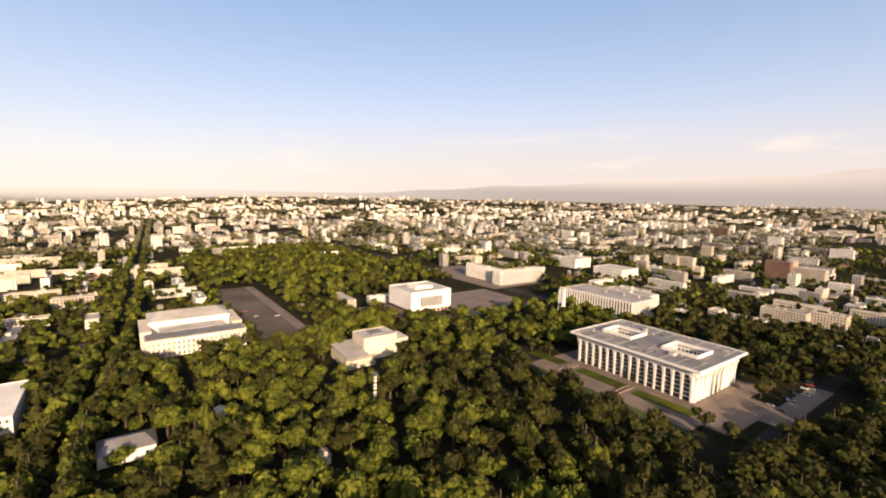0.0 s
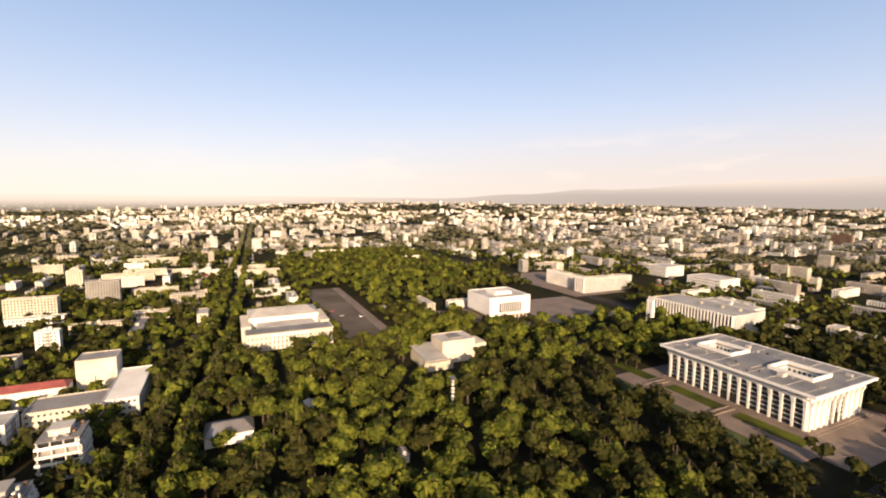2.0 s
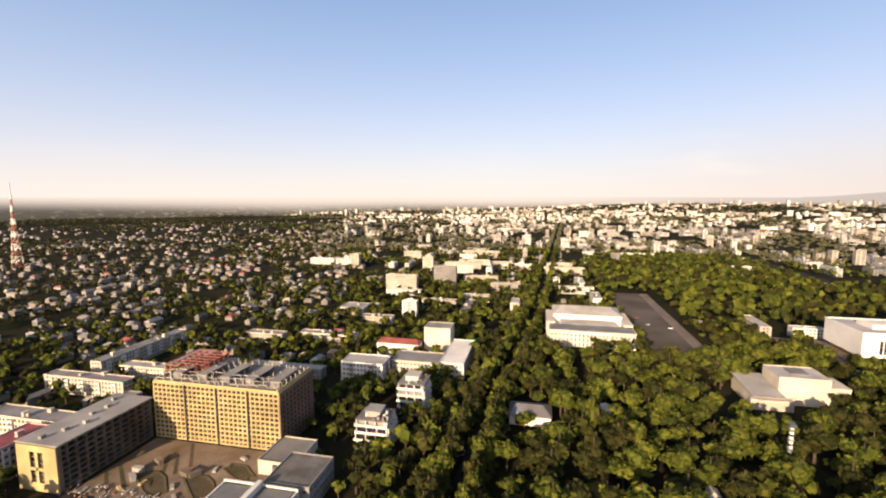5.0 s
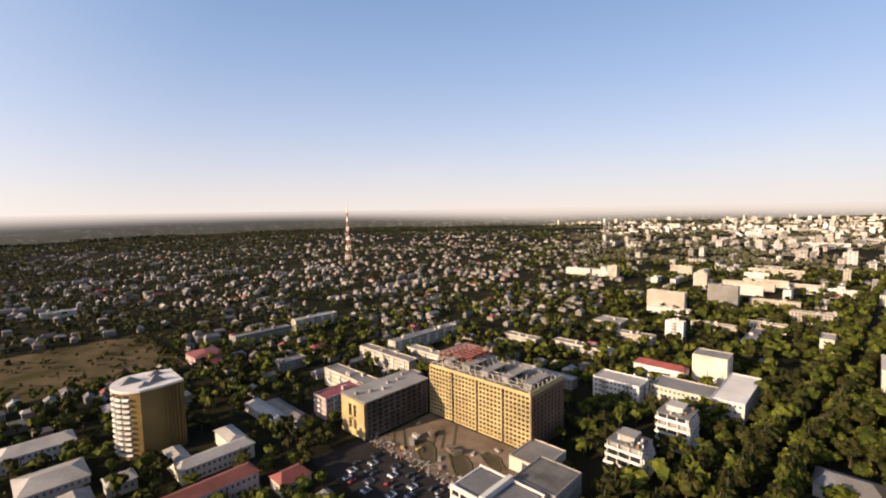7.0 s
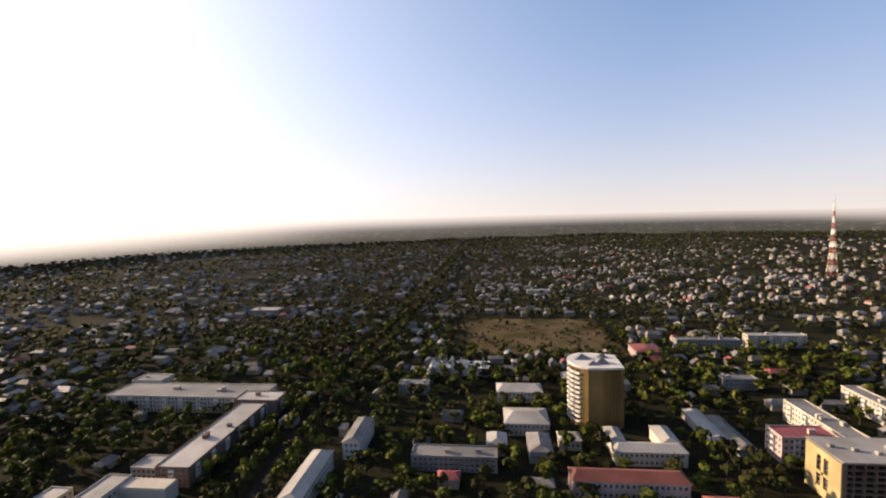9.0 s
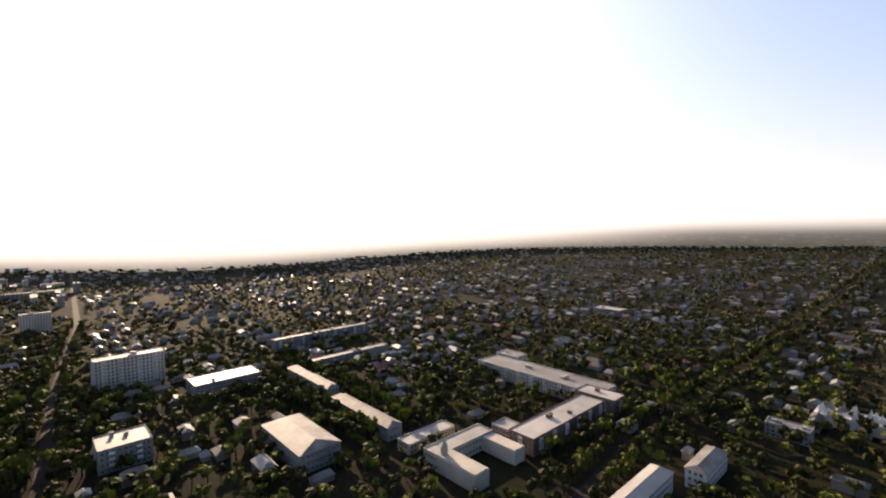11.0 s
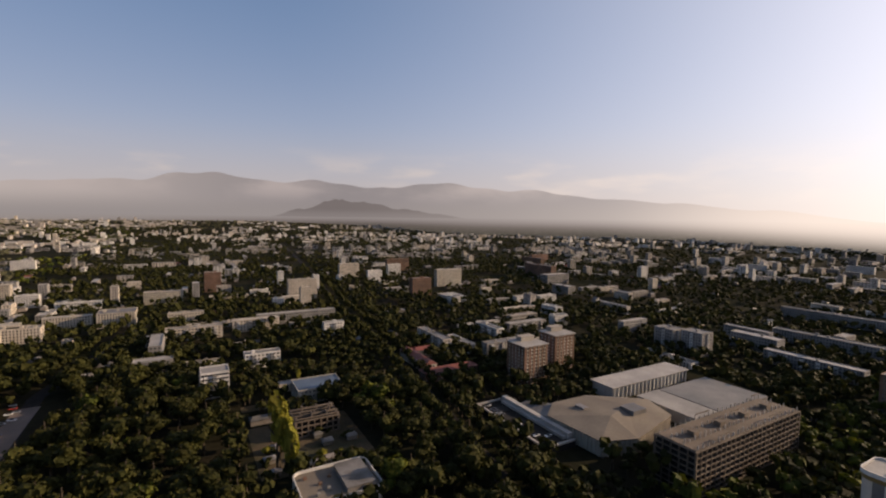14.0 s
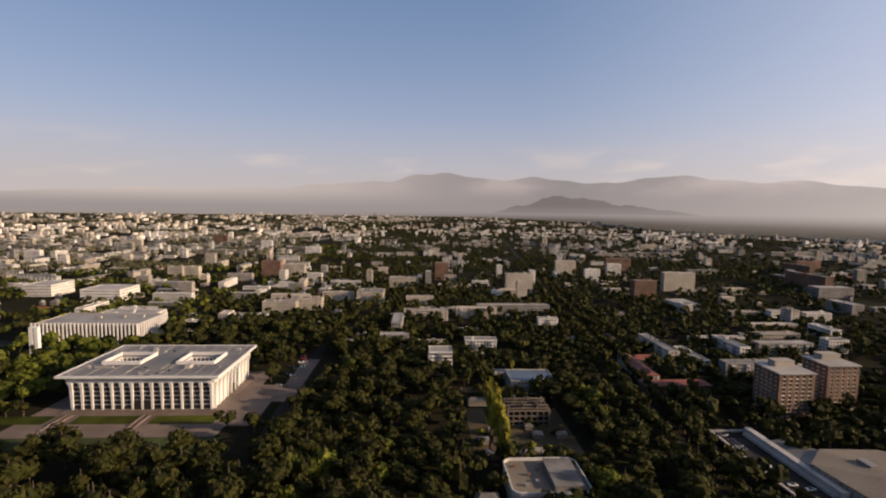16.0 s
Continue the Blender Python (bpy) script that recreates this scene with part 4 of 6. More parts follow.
# ---- shopping centre ----
def mall():
    e = thing("shopping_centre", "pale shopping centre with a many-sided flat roof and ribbed white walls", "shopping centre", -314, -258)
    pts = [(52, -22), (48, 30), (20, 40), (-40, 26), (-52, -6), (-10, -38), (30, -40)]
    n = len(pts)
    v = [(x, y, z) for z in (0, 10.5) for x, y in pts]
    f = [(i, (i + 1) % n, n + (i + 1) % n, n + i) for i in range(n)] + [tuple(range(n, 2 * n)), tuple(range(n))[::-1]]
    part("wall", mesh_of("wall", v, f, M["cream"]), e)
    v = [(x * 1.02, y * 1.02, 10.52) for x, y in pts] + [(x * 1.02, y * 1.02, 11.1) for x, y in pts] + [(14, 10, 15.0), (-16, 0, 14.2), (24, -18, 12.6)]
    a, b, c = 2 * n, 2 * n + 1, 2 * n + 2
    rf = [(i, (i + 1) % n, n + (i + 1) % n, n + i) for i in range(n)] + [(n, n + 1, a), (n + 1, n + 2, a), (n + 2, n + 3, b), (n + 2, b, a), (n + 3, n + 4, b), (n + 4, n + 5, b), (n + 5, c, b), (b, c, a), (n + 5, n + 6, c), (n + 6, n, c), (n, a, c)]
    part("roof", mesh_of("roof", v, rf, M["membrane"]), e, "broad pale faceted roof membrane")
    part("wedge_hall", mesh_of("wedge_hall", [(30, -40, 0), (53, -22, 0), (53, -64, 0), (34, -70, 0), (30, -40, 10), (53, -22, 10), (53, -64, 5), (34, -70, 5)], BOX_F.tolist(), M["sheetroof"]), e, "dark sloping side roof")
    rib = boxes("wall_rib", [(-.35, .35, -.1, .9, 0, 10.5)], M["cream"])
    for i in range(n):
        a, b = Vector(pts[i]), Vector(pts[(i + 1) % n])
        k = max(2, int((b - a).length / 3.4))
        ang = math.degrees(math.atan2((b - a).y, (b - a).x))
        for j in range(k):
            p = a + (b - a) * (j + .5) / k
            part("wall_rib", rib, e, at=pose(p.x, p.y, 0, 0, 0, ang + 180))
    part("roof_box", boxes("roof_box", [(-22, -6, 2, 16, 12.4, 16.2)], M["tinroof"]), e)
    part("roof_box", boxes("roof_box", [(16, 22, -22, -12, 11.4, 14.2)], M["tinroof"]), e)
    part("strip_roof", boxes("strip_roof", [(-86, -56, -18, 39, 0, 9), (-87, -55, -19, 40, 9, 9.8)], M["lightroof"]), e, "long pale strip roof")
    part("dark_hall", boxes("dark_hall", [(-164, -88, -18, 42, 0, 10)], M["sheetroof"]), e, "wide low hall with a dark roof")
    part("long_hall", boxes("long_hall", [(-164, -46, -64, -39, 0, 11), (-166, -44, -66, -37, 11, 12)], M["lightroof"]), e, "long arcaded hall with a pale roof")
    pier = boxes("arcade_pier", [(-.6, .6, -.5, .5, 0, 11)], M["white"])
    for i in range(20):
        part("arcade_pier", pier, e, at=Matrix.Translation((-162 + i * 6, -38.4, 0)))
    part("deck", boxes("deck", [(53, 84, -83, 10, 0, 4.5)], M["asphalt"]), e, "car deck with dark slabs for its court openings")
    part("deck_wall", boxes("deck_wall", [(82, 84, -83, 10, 4.5, 5.6), (53, 82, 8, 10, 4.5, 5.6), (53, 82, -83, -81, 4.5, 5.6)], M["lightroof"]), e)
    part("ramp", boxes("ramp", [(53.2, 58, -79, 6, 4.5, 9), (58, 61, -76, 4, 4.5, 6.5)], M["lightroof"]), e, "pale ramp wall")
    # raised slabs; the shade in the court openings is their near-black colour
    for i, (x, y) in enumerate(((69, -64), (71, -34), (75, -49), (72, -8))):
        part("deck_court", boxes("deck_court", [(x - 5, x + 5, y - 6, y + 6, 4.5, 4.9), (x - 4, x + 4, y - 5, y + 5, 4.9, 4.95)], M["dark"]), e)
    e.matrix_basis = e.matrix_basis @ Matrix.Diagonal((1, 1, .86, 1))
    keep_clear(-368, -228, -302, -216)
    keep_clear(-482, -358, -326, -214)
    keep_clear(-262, -229, -343, -246)


mall()


def roof_garden_house(x0, x1, y0, y1, h):
    cx, cy, hx, hy = (x0 + x1) / 2, (y0 + y1) / 2, (x1 - x0) / 2, (y1 - y0) / 2
    e = thing("roof_garden_house", "low rounded building with a pale parapet and dusty roof", "building", cx, cy)

    def outline(g, r):
        return [(sx * (hx - g - r) + r * math.cos(a + k * math.pi / 10), sy * (hy - g - r) + r * math.sin(a + k * math.pi / 10)) for sx, sy, a in ((1, 1, 0), (-1, 1, math.pi / 2), (-1, -1, math.pi), (1, -1, 1.5 * math.pi)) for k in range(6)]
    n = 24
    o, q = outline(0, 6), outline(.9, 5.2)
    ring = [(i, (i + 1) % n, n + (i + 1) % n, n + i) for i in range(n)]
    part("wall", mesh_of("wall", [(x, y, z) for z in (0, h) for x, y in o], ring + [tuple(range(n, 2 * n))], M["cream"]), e)
    part("roof_yard", mesh_of("roof_yard", [(x, y, z) for z in (h, h + .15) for x, y in q], ring + [tuple(range(n, 2 * n))], M["membrane"]), e, "dusty brown roof surface")
    v = [(x, y, z) for x2, z in ((o, h), (o, h + 1.5), (q, h + 1.5), (q, h + .1)) for x, y in x2]
    part("parapet", mesh_of("parapet", v, [tuple(k * n + j for j in f) for k in range(3) for f in ring], M["white"]), e, "pale rounded parapet")
    part("roof_annex", boxes("roof_annex", [(-hx + 5, -2, -hy + 5, hy - 4, h + .15, h + 2.6), (-hx + 4.6, -1.6, -hy + 4.6, hy - 3.6, h + 2.6, h + 2.9)], M["slate"]), e, "dark flat roof annex")
    for i in range(5):
        part("roof_crate", boxes("roof_crate", [(0, 2.2, 0, 1.6, h + .15, h + 1.4)], M["grey" if i % 2 else "brick"]), e, at=Matrix.Translation((2 + i * 3.6, (-8, 5, -2, 9, -12)[i], 0)))
    keep_clear(x0, x1, y0, y1)


roof_garden_house(-104, -55, -292, -253, 8)


# ---- school group by the park ----
e = block("school", "white school wing with a flat roof", 396, 420, 143, 185, 14, "white", "lightroof", 4)
block("concert_hall", "cream blind stage tower with a dark roof rim", 486, 510, 95, 125, 23, "cream", "roof", category="hall")
block("school", "long white wing with a bright flat roof", 420.5, 495, 69, 93, 12, "white", "white", 3)
block("school", "pale front wing with a grey roof", 420.5, 450, 93.5, 142, 11, "cream", "roof", 3)
gabled("red_hall", "hall with a bright red curved tin roof", 468, 484, 127, 175, 12, 3.0, "white", "redroof", 0, category="hall")
def terraced_house(x0, x1, y0, y1, h, seed):
    """Storeys that step back, each with a deep balcony, a white parapet and dark glass behind."""
    cx, cy, hx, hy = (x0 + x1) / 2, (y0 + y1) / 2, (x1 - x0) / 2, (y1 - y0) / 2
    e = thing("terraced_house", "white stepped apartment house with deep balconies and roof clutter", "apartment block", cx, cy, 0, 0, "terraced houses")
    r = random.Random(seed)
    n = int(h / 3.4)
    sh = h / n
    for s in range(n):
        back = .5 * s
        w0, w1, d0, d1 = -hx + back + r.uniform(0, 1.2), hx - r.uniform(0, .8), -hy + back + r.uniform(0, 1.5), hy - r.uniform(0, 1.0)
        z = s * sh
        part("storey", boxes("storey", [(w0 + 2.4, w1 - .6, d0 + 2.4, d1 - .6, z + .35, z + sh)], M["glass" if s % 3 else "grey"]), e)
        part("floor_slab", boxes("floor_slab", [(w0, w1, d0, d1, z, z + .35)], M["white"]), e)
        part("parapet", boxes("parapet", [(w0, w0 + .25, d0, d1, z + .35, z + 1.4), (w0 + .25, w1, d0, d0 + .25, z + .35, z + 1.4), (w1 - .25, w1, d0 + .25, d1, z + .35, z + 1.4), (w0 + .25, w1 - .25, d1 - .25, d1, z + .35, z + 1.4)], M["white"]), e)
        for k in range(4):
            y = d0 + 1.5 + k * (d1 - d0 - 3) / 3
            part("pier", boxes("pier", [(w0 + .3, w0 + 2.5, y - .25, y + .25, z + .35, z + sh)], M["white"]), e)
            x = w0 + 2 + k * (w1 - w0 - 3) / 3
            part("pier", boxes("pier", [(x - .25, x + .25, d0 + .3, d0 + 2.5, z + .35, z + sh)], M["white"]), e)
    part("roof", boxes("roof", [(-hx + 2.5, hx - 1, -hy + 2.5, hy - 1, h, h + .35)], M["roof"]), e)
    part("penthouse", boxes("penthouse", [(-4, 7, -4, 7, h + .35, h + 3.3), (-4.6, 7.6, -4.6, 7.6, h + 3.3, h + 3.7)], M["lightroof"]), e)
    for i in range(10):
        a, b, w, k = r.uniform(-hx + 3, hx - 4), r.uniform(-hy + 3, hy - 4), r.uniform(1.0, 3.0), r.uniform(.7, 2.2)
        part("roof_box", boxes("roof_box", [(a, a + w, b, b + w * .8, h + .35, h + .35 + k)], M[("white", "brick", "roof", "lightroof")[i % 4]]), e)
    keep_clear(x0, x1, y0, y1)


terraced_house(340, 367, 86, 112, 19, 4)
terraced_house(286, 310, 99, 126, 15, 9)
e = frame_building("office_house", "modern white office house with dark roof decks", 184, 212, 126, 172, 3, 12, 7, "white", "white", "glass", 1.3, 1.0, 1.0, category="office building")
part("roof_deck", boxes("roof_deck", [(-12, 12, -21, -2, 12.3, 12.8), (-12, 12, 2, 21, 12.3, 12.8)], M["sheetroof"]), e, "dark roof deck")
part("roof_wall", boxes("roof_wall", [(-14, 14, -1.5, 1.5, 12.3, 15.2), (-14, -13, -23, 23, 12.3, 13.6), (13, 14, -23, 23, 12.3, 13.6)], M["white"]), e)
block("dark_roof_house", "grey house with a dark sloping roof", 216, 247, 122, 150, 12, "grey", "slate", 3)
block("site_store", "long low store with a pale roof", 244, 274, 147, 173, 7, "cream", "sheetroof", 0)
gabled("tent_hall", "low hall with a bluish grey barrel roof in the park", 343, 367, -12, 20, 6, 3.5, "white", "tinroof", 0, category="hall")


# ---- houses that stand out between the trees ----
block("pink_house", "pink apartment house with a dark red roof beside the building site", 200, 238, 329, 348, 14, "pink", "redroof", 4, category="apartment block", hut=1)
e = frame_building("brick_shell", "red brick half-built house shell with open storeys", 331, 373, 301, 323, 6, 22, 5.5, "brick", "brick", "roomshade", 1.2, 1.6, 1.0)
gabled("red_roof_house", "white two-storey house with a dark red hipped roof", 173, 205, 559, 591, 8, 2.4, "pink", "redroof", 2)
gabled("long_shed", "low grey shed with a pale sheet roof", 162, 174, 344, 400, 6, 1.6, "grey", "lightroof", 0, category="shed")
gabled("long_shed", "low grey shed with a pale sheet roof", 175, 186, 333, 387, 6, 1.6, "grey", "slate", 0, category="shed")
gabled("villa", "broad pale villa with a folded bright roof", 5, 47, 425, 447, 8, 3.0, "white", "lightroof", 2, "villas", "villa")
gabled("orange_roof_house", "long house with an orange-red tin roof", -247, -233, -519, -449, 8, 2.6, "cream", "redroof", 2, category="public building")
gabled("orange_roof_house", "house wing with an orange-red tin roof", -273, -246, -516, -502, 8, 2.6, "cream", "redroof", 2, category="public building")
gabled("dark_roof_hall", "long low hall with a dark red roof", -285, -219, -438, -422, 8, 2.4, "brick", "redroof", 2, category="hall")
gabled("row_house", "white long house with a pale ribbed roof", -127, -113, 245, 303, 10, 2.0, "white", "lightroof", 3, "row houses")
gabled("row_house", "white long house with a pale ribbed roof", -110, -97, 315, 357, 10, 2.0, "white", "slate", 3, "row houses")
gabled("row_house", "pale long house with a grey hipped roof", -42, 2, 239, 253, 8, 2.4, "white", "lightroof", 2, "row houses")
block("school_annex", "low annex with a bright flat roof", -250, -209, 281, 298, 6, "cream", "lightroof", 2, category="school")
for i, (x, y, w, d) in enumerate(((-584, -160, 12, 18), (-562, -138, 14, 16), (-568, -118, 9, 12), (-540, -150, 10, 14), (-588, -68, 14, 18))):
    gabled("market_shed", "market shed with a bright tin roof", x, x + w, y, y + d, 4.5, 1.4, "white", "lightroof" if i % 2 else "tinroof", 0, "market sheds", "shed")
block("narrow_white_house", "narrow white five-storey house with dark window bands", -34, -9, -504, -482, 19, "white", "lightroof", 6, bay=3.0, size=(2.6, 1.5), category="apartment block")
block("blue_roof_house", "cream house with a blue-grey tin roof", -132, -88, -460, -428, 10, "cream", "blueroof", 3, category="public building")


# ---- ministries with fins on the square ----
def arcade(name, label, x0, x1, y0, y1, h, faces, step=4.6):
    e = block(name, label, x0, x1, y0, y1, h, "cream", "lightroof", 0, category="ministry", hut=3)
    cx, cy = (x0 + x1) / 2, (y0 + y1) / 2
    hx, hy = (x1 - x0) / 2, (y1 - y0) / 2
    fin = boxes("fin", [(-.7, .7, 0, 2.2, 0, h + 1.6)], M["marble"])
    for s in faces:
        turn = {"N": 0, "W": 90, "S": 180, "E": 270}[s]
        half, dep = (hx, hy) if s in "NS" else (hy, hx)
        n = int(2 * half / step)
        pane = boxes("glazed_bay", [(-step / 2 + .8, step / 2 - .8, 0, .2, 1, h - 1)], M["glass"])
        for i in range(n + 1):
            a = -half + i * 2 * half / n
            spin = Matrix.Rotation(radians(turn), 4, "Z")
            part("fin", fin, e, at=spin @ Matrix.Translation((a, dep, 0)))
            if i < n:
                part("glazed_bay", pane, e, at=spin @ Matrix.Translation((a + half / n, dep, 0)))
    return e


arcade("ministry", "long ministry with tall white fins and flat roofs", 357, 485, -646, -582, 22, "NW")
block("ministry_hall", "low roof building behind the ministry", 390, 470, -709, -649, 16, "white", "lightroof", 4, hut=3)
arcade("ministry", "long curved ministry front with tall white fins", 656, 678, -728, -608, 20, "WN")
arcade("ministry", "long ministry wing with tall white fins on the square", 663.5, 776, -637, -617, 20, "WN")
block("parliament_annex", "white slab with plain walls on the square", 722, 777, -975, -915, 17, "white", "lightroof", 4)
block("parliament_annex", "white hall with flat pale roofs", 561, 633, -927, -867, 17, "white", "lightroof", 4)

# ---- blocks of the city that stand out ----
block("apartment_tower", "cream plastered apartment block with rows of dark windows", 803, 817, 221, 280, 24, "cream", "lightroof", 8, hut=1, group="city blocks")
block("apartment_tower", "weathered grey panel building with small windows", 881, 897, 161, 206, 29, "grey", "roof", 10, hut=2, group="city blocks")
block("apartment_block", "white panel apartment block among trees", 635, 645, 175, 197, 18, "white", "lightroof", 6, hut=3, group="city blocks")
block("low_building", "cream plastered apartment block with rows of dark windows", 628, 663, 255, 295, 8, "cream", "lightroof", 3, hut=1, group="city blocks")
block("low_building", "pale cream panel block with a flat felt roof", 587, 601, 197, 243, 8, "cream", "roof", 3, hut=2, group="city blocks")
block("low_building", "cream brick apartment block among trees", 925, 939, 82, 152, 10, "cream", "roof", 3, hut=3, group="city blocks")
block("low_building", "cream plastered apartment block with rows of dark windows", 1167, 1181, 125, 205, 10, "cream", "lightroof", 3, hut=1, group="city blocks")
block("low_building", "pale cream panel block with a flat felt roof", 705, 717, 129, 185, 8, "cream", "roof", 3, hut=2, group="city blocks")
block("low_building", "cream brick apartment block among trees", 752, 766, 80, 130, 8, "cream", "roof", 3, hut=3, group="city blocks")
block("low_building", "cream plastered apartment block with rows of dark windows", 878, 892, 25, 48, 8, "cream", "lightroof", 3, hut=1, group="city blocks")
block("low_building", "whitewashed public building with rows of windows", 922, 948, -41, -28, 10, "white", "lightroof", 3, hut=2, group="city blocks")
block("low_building", "white panel apartment block among trees", 892, 952, -86, -70, 10, "white", "lightroof", 3, hut=3, group="city blocks")
block("low_building", "cream plastered apartment block with rows of dark windows", 1153, 1167, -80, 1, 10, "cream", "lightroof", 3, hut=1, group="city blocks")
block("apartment_block", "whitewashed public building with rows of windows", 2081, 2095, -210, -168, 20, "white", "lightroof", 7, hut=2, group="city blocks")
block("apartment_block", "cream brick apartment block among trees", 1787, 1848, -364, -350, 12, "cream", "roof", 4, hut=3, group="city blocks")
block("apartment_block", "white painted block with a flat pale roof", 1095, 1109, 524, 591, 12, "white", "lightroof", 4, hut=1, group="city blocks")
block("apartment_block", "whitewashed public building with rows of windows", 1097, 1111, 458, 519, 12, "white", "lightroof", 4, hut=2, group="city blocks")
block("apartment_block", "cream brick apartment block among trees", 352, 464, 417, 430, 12, "cream", "roof", 4, hut=3, group="city blocks")
block("apartment_block", "cream plastered apartment block with rows of dark windows", 349, 362, 334, 392, 12, "cream", "lightroof", 4, hut=1, group="city blocks")
block("apartment_block", "pale cream panel block with a flat felt roof", 315, 328, 352, 438, 12, "cream", "roof", 4, hut=2, group="city blocks")
block("apartment_block", "cream brick apartment block among trees", 244, 260, 328, 401, 13, "cream", "roof", 4, hut=3, group="city blocks")
block("low_building", "weathered grey panel building with small windows", 227, 260, 466, 480, 8, "grey", "roof", 3, hut=2, group="city blocks")
block("low_building", "grey plastered building in tree shade", 261, 312, 329, 343, 8, "grey", "roof", 3, hut=3, group="city blocks")
block("low_building", "grey concrete block with a flat felt roof", 393, 405, 205, 316, 7, "grey", "lightroof", 2, hut=1, group="city blocks")
block("low_building", "pale cream panel block with a flat felt roof", 485, 499, 303, 352, 8, "cream", "roof", 3, hut=2, group="city blocks")
block("low_building", "cream brick apartment block among trees", 503, 517, 214, 290, 7, "cream", "roof", 2, hut=3, group="city blocks")
block("apartment_block", "cream plastered apartment block with rows of dark windows", 328, 399, 613, 626, 12, "cream", "lightroof", 4, hut=1, group="city blocks")
block("low_building", "weathered grey panel building with small windows", 236, 313, 601, 614, 10, "grey", "roof", 3, hut=2, group="city blocks")
block("apartment_block", "cream brick apartment block among trees", 1101, 1115, 140, 230, 12, "cream", "roof", 4, hut=3, group="city blocks")
block("apartment_block", "cream plastered apartment block with rows of dark windows", 1345, 1359, 115, 226, 12, "cream", "lightroof", 4, hut=1, group="city blocks")
block("apartment_block", "whitewashed public building with rows of windows", 2334, 2350, 66, 226, 12, "white", "lightroof", 4, hut=2, group="city blocks")
block("apartment_block", "cream brick apartment block among trees", 1208, 1222, 318, 367, 20, "cream", "roof", 7, hut=3, group="city blocks")
block("apartment_block", "cream plastered apartment block with rows of dark windows", 1063, 1077, -102, -11, 12, "cream", "lightroof", 4, hut=1, group="city blocks")
block("apartment_block", "whitewashed public building with rows of windows", 1376, 1388, -318, -229, 12, "white", "lightroof", 4, hut=2, group="city blocks")
block("apartment_block", "white panel apartment block among trees", 1520, 1620, -408, -388, 13, "white", "lightroof", 4, hut=3, group="city blocks")
block("low_building", "white painted block with a flat pale roof", 1185, 1199, -490, -442, 10, "white", "lightroof", 3, hut=1, group="city blocks")
block("apartment_block", "pale cream panel block with a flat felt roof", 213, 269, -795, -775, 15, "cream", "roof", 5, hut=2, group="city blocks")
block("apartment_block", "cream brick apartment block among trees", 176, 217, -825, -805, 15, "cream", "roof", 5, hut=3, group="city blocks")
block("apartment_block", "cream plastered apartment block with rows of dark windows", 133, 193, -905, -891, 12, "cream", "lightroof", 4, hut=1, group="city blocks")
block("apartment_block", "pale cream panel block with a flat felt roof", 72, 122, -899, -859, 17, "cream", "roof", 6, hut=2, group="city blocks")
block("apartment_block", "cream brick apartment block among trees", 7, 74, -1064, -1048, 18, "cream", "roof", 6, hut=3, group="city blocks")
block("apartment_tower", "red-brown brick apartment tower with rows of windows", -69, -35, -1185, -1165, 34, "brick", "lightroof", 11, hut=1, group="city blocks")
block("apartment_tower", "pale cream panel block with a flat felt roof", -244, -185, -999, -983, 32, "cream", "roof", 11, hut=2, group="city blocks")
block("apartment_tower", "cream brick apartment block among trees", -211, -191, -909, -895, 29, "cream", "roof", 10, hut=3, group="city blocks")
block("apartment_block", "grey concrete block with a flat felt roof", -222, -96, -784, -770, 13, "grey", "lightroof", 4, hut=1, group="city blocks")
block("apartment_block", "whitewashed public building with rows of windows", -164, -144, -930, -918, 12, "white", "lightroof", 4, hut=2, group="city blocks")
block("apartment_tower", "dark brick apartment tower among trees", -486, -440, -932, -914, 30, "brick", "roof", 10, hut=3, group="city blocks")
block("apartment_tower", "cream plastered apartment block with rows of dark windows", -631, -559, -1034, -1018, 32, "cream", "lightroof", 11, hut=1, group="city blocks")
block("apartment_tower", "whitewashed public building with rows of windows", -571, -531, -1289, -1275, 25, "white", "lightroof", 8, hut=2, group="city blocks")
block("apartment_tower", "dark brick apartment tower among trees", -649, -572, -1399, -1383, 29, "brick", "roof", 10, hut=3, group="city blocks")
block("apartment_tower", "cream plastered apartment block with rows of dark windows", -443, -385, -1303, -1287, 30, "cream", "lightroof", 10, hut=1, group="city blocks")
block("apartment_tower", "whitewashed public building with rows of windows", -464, -425, -1173, -1159, 24, "white", "lightroof", 8, hut=2, group="city blocks")
block("apartment_tower", "dark brick apartment tower among trees", 360, 407, -1189, -1173, 34, "brick", "roof", 11, hut=3, group="city blocks")
block("apartment_tower", "cream plastered apartment block with rows of dark windows", 308, 366, -1226, -1210, 24, "cream", "lightroof", 8, hut=1, group="city blocks")
block("apartment_tower", "pale cream panel block with a flat felt roof", 588, 624, -1158, -1144, 24, "cream", "roof", 8, hut=2, group="city blocks")
block("apartment_tower", "cream brick apartment block among trees", 552, 587, -1164, -1150, 24, "cream", "roof", 8, hut=3, group="city blocks")
block("apartment_tower", "cream plastered apartment block with rows of dark windows", 627, 657, -1422, -1408, 29, "cream", "lightroof", 10, hut=1, group="city blocks")
block("apartment_tower", "whitewashed public building with rows of windows", 655, 702, -2040, -2024, 30, "white", "lightroof", 10, hut=2, group="city blocks")
block("apartment_tower", "dark brick apartment tower among trees", 947, 1014, -2279, -2263, 34, "brick", "roof", 11, hut=3, group="city blocks")
block("apartment_block", "white painted block with a flat pale roof", 404, 463, -1844, -1830, 22, "white", "lightroof", 7, hut=1, group="city blocks")
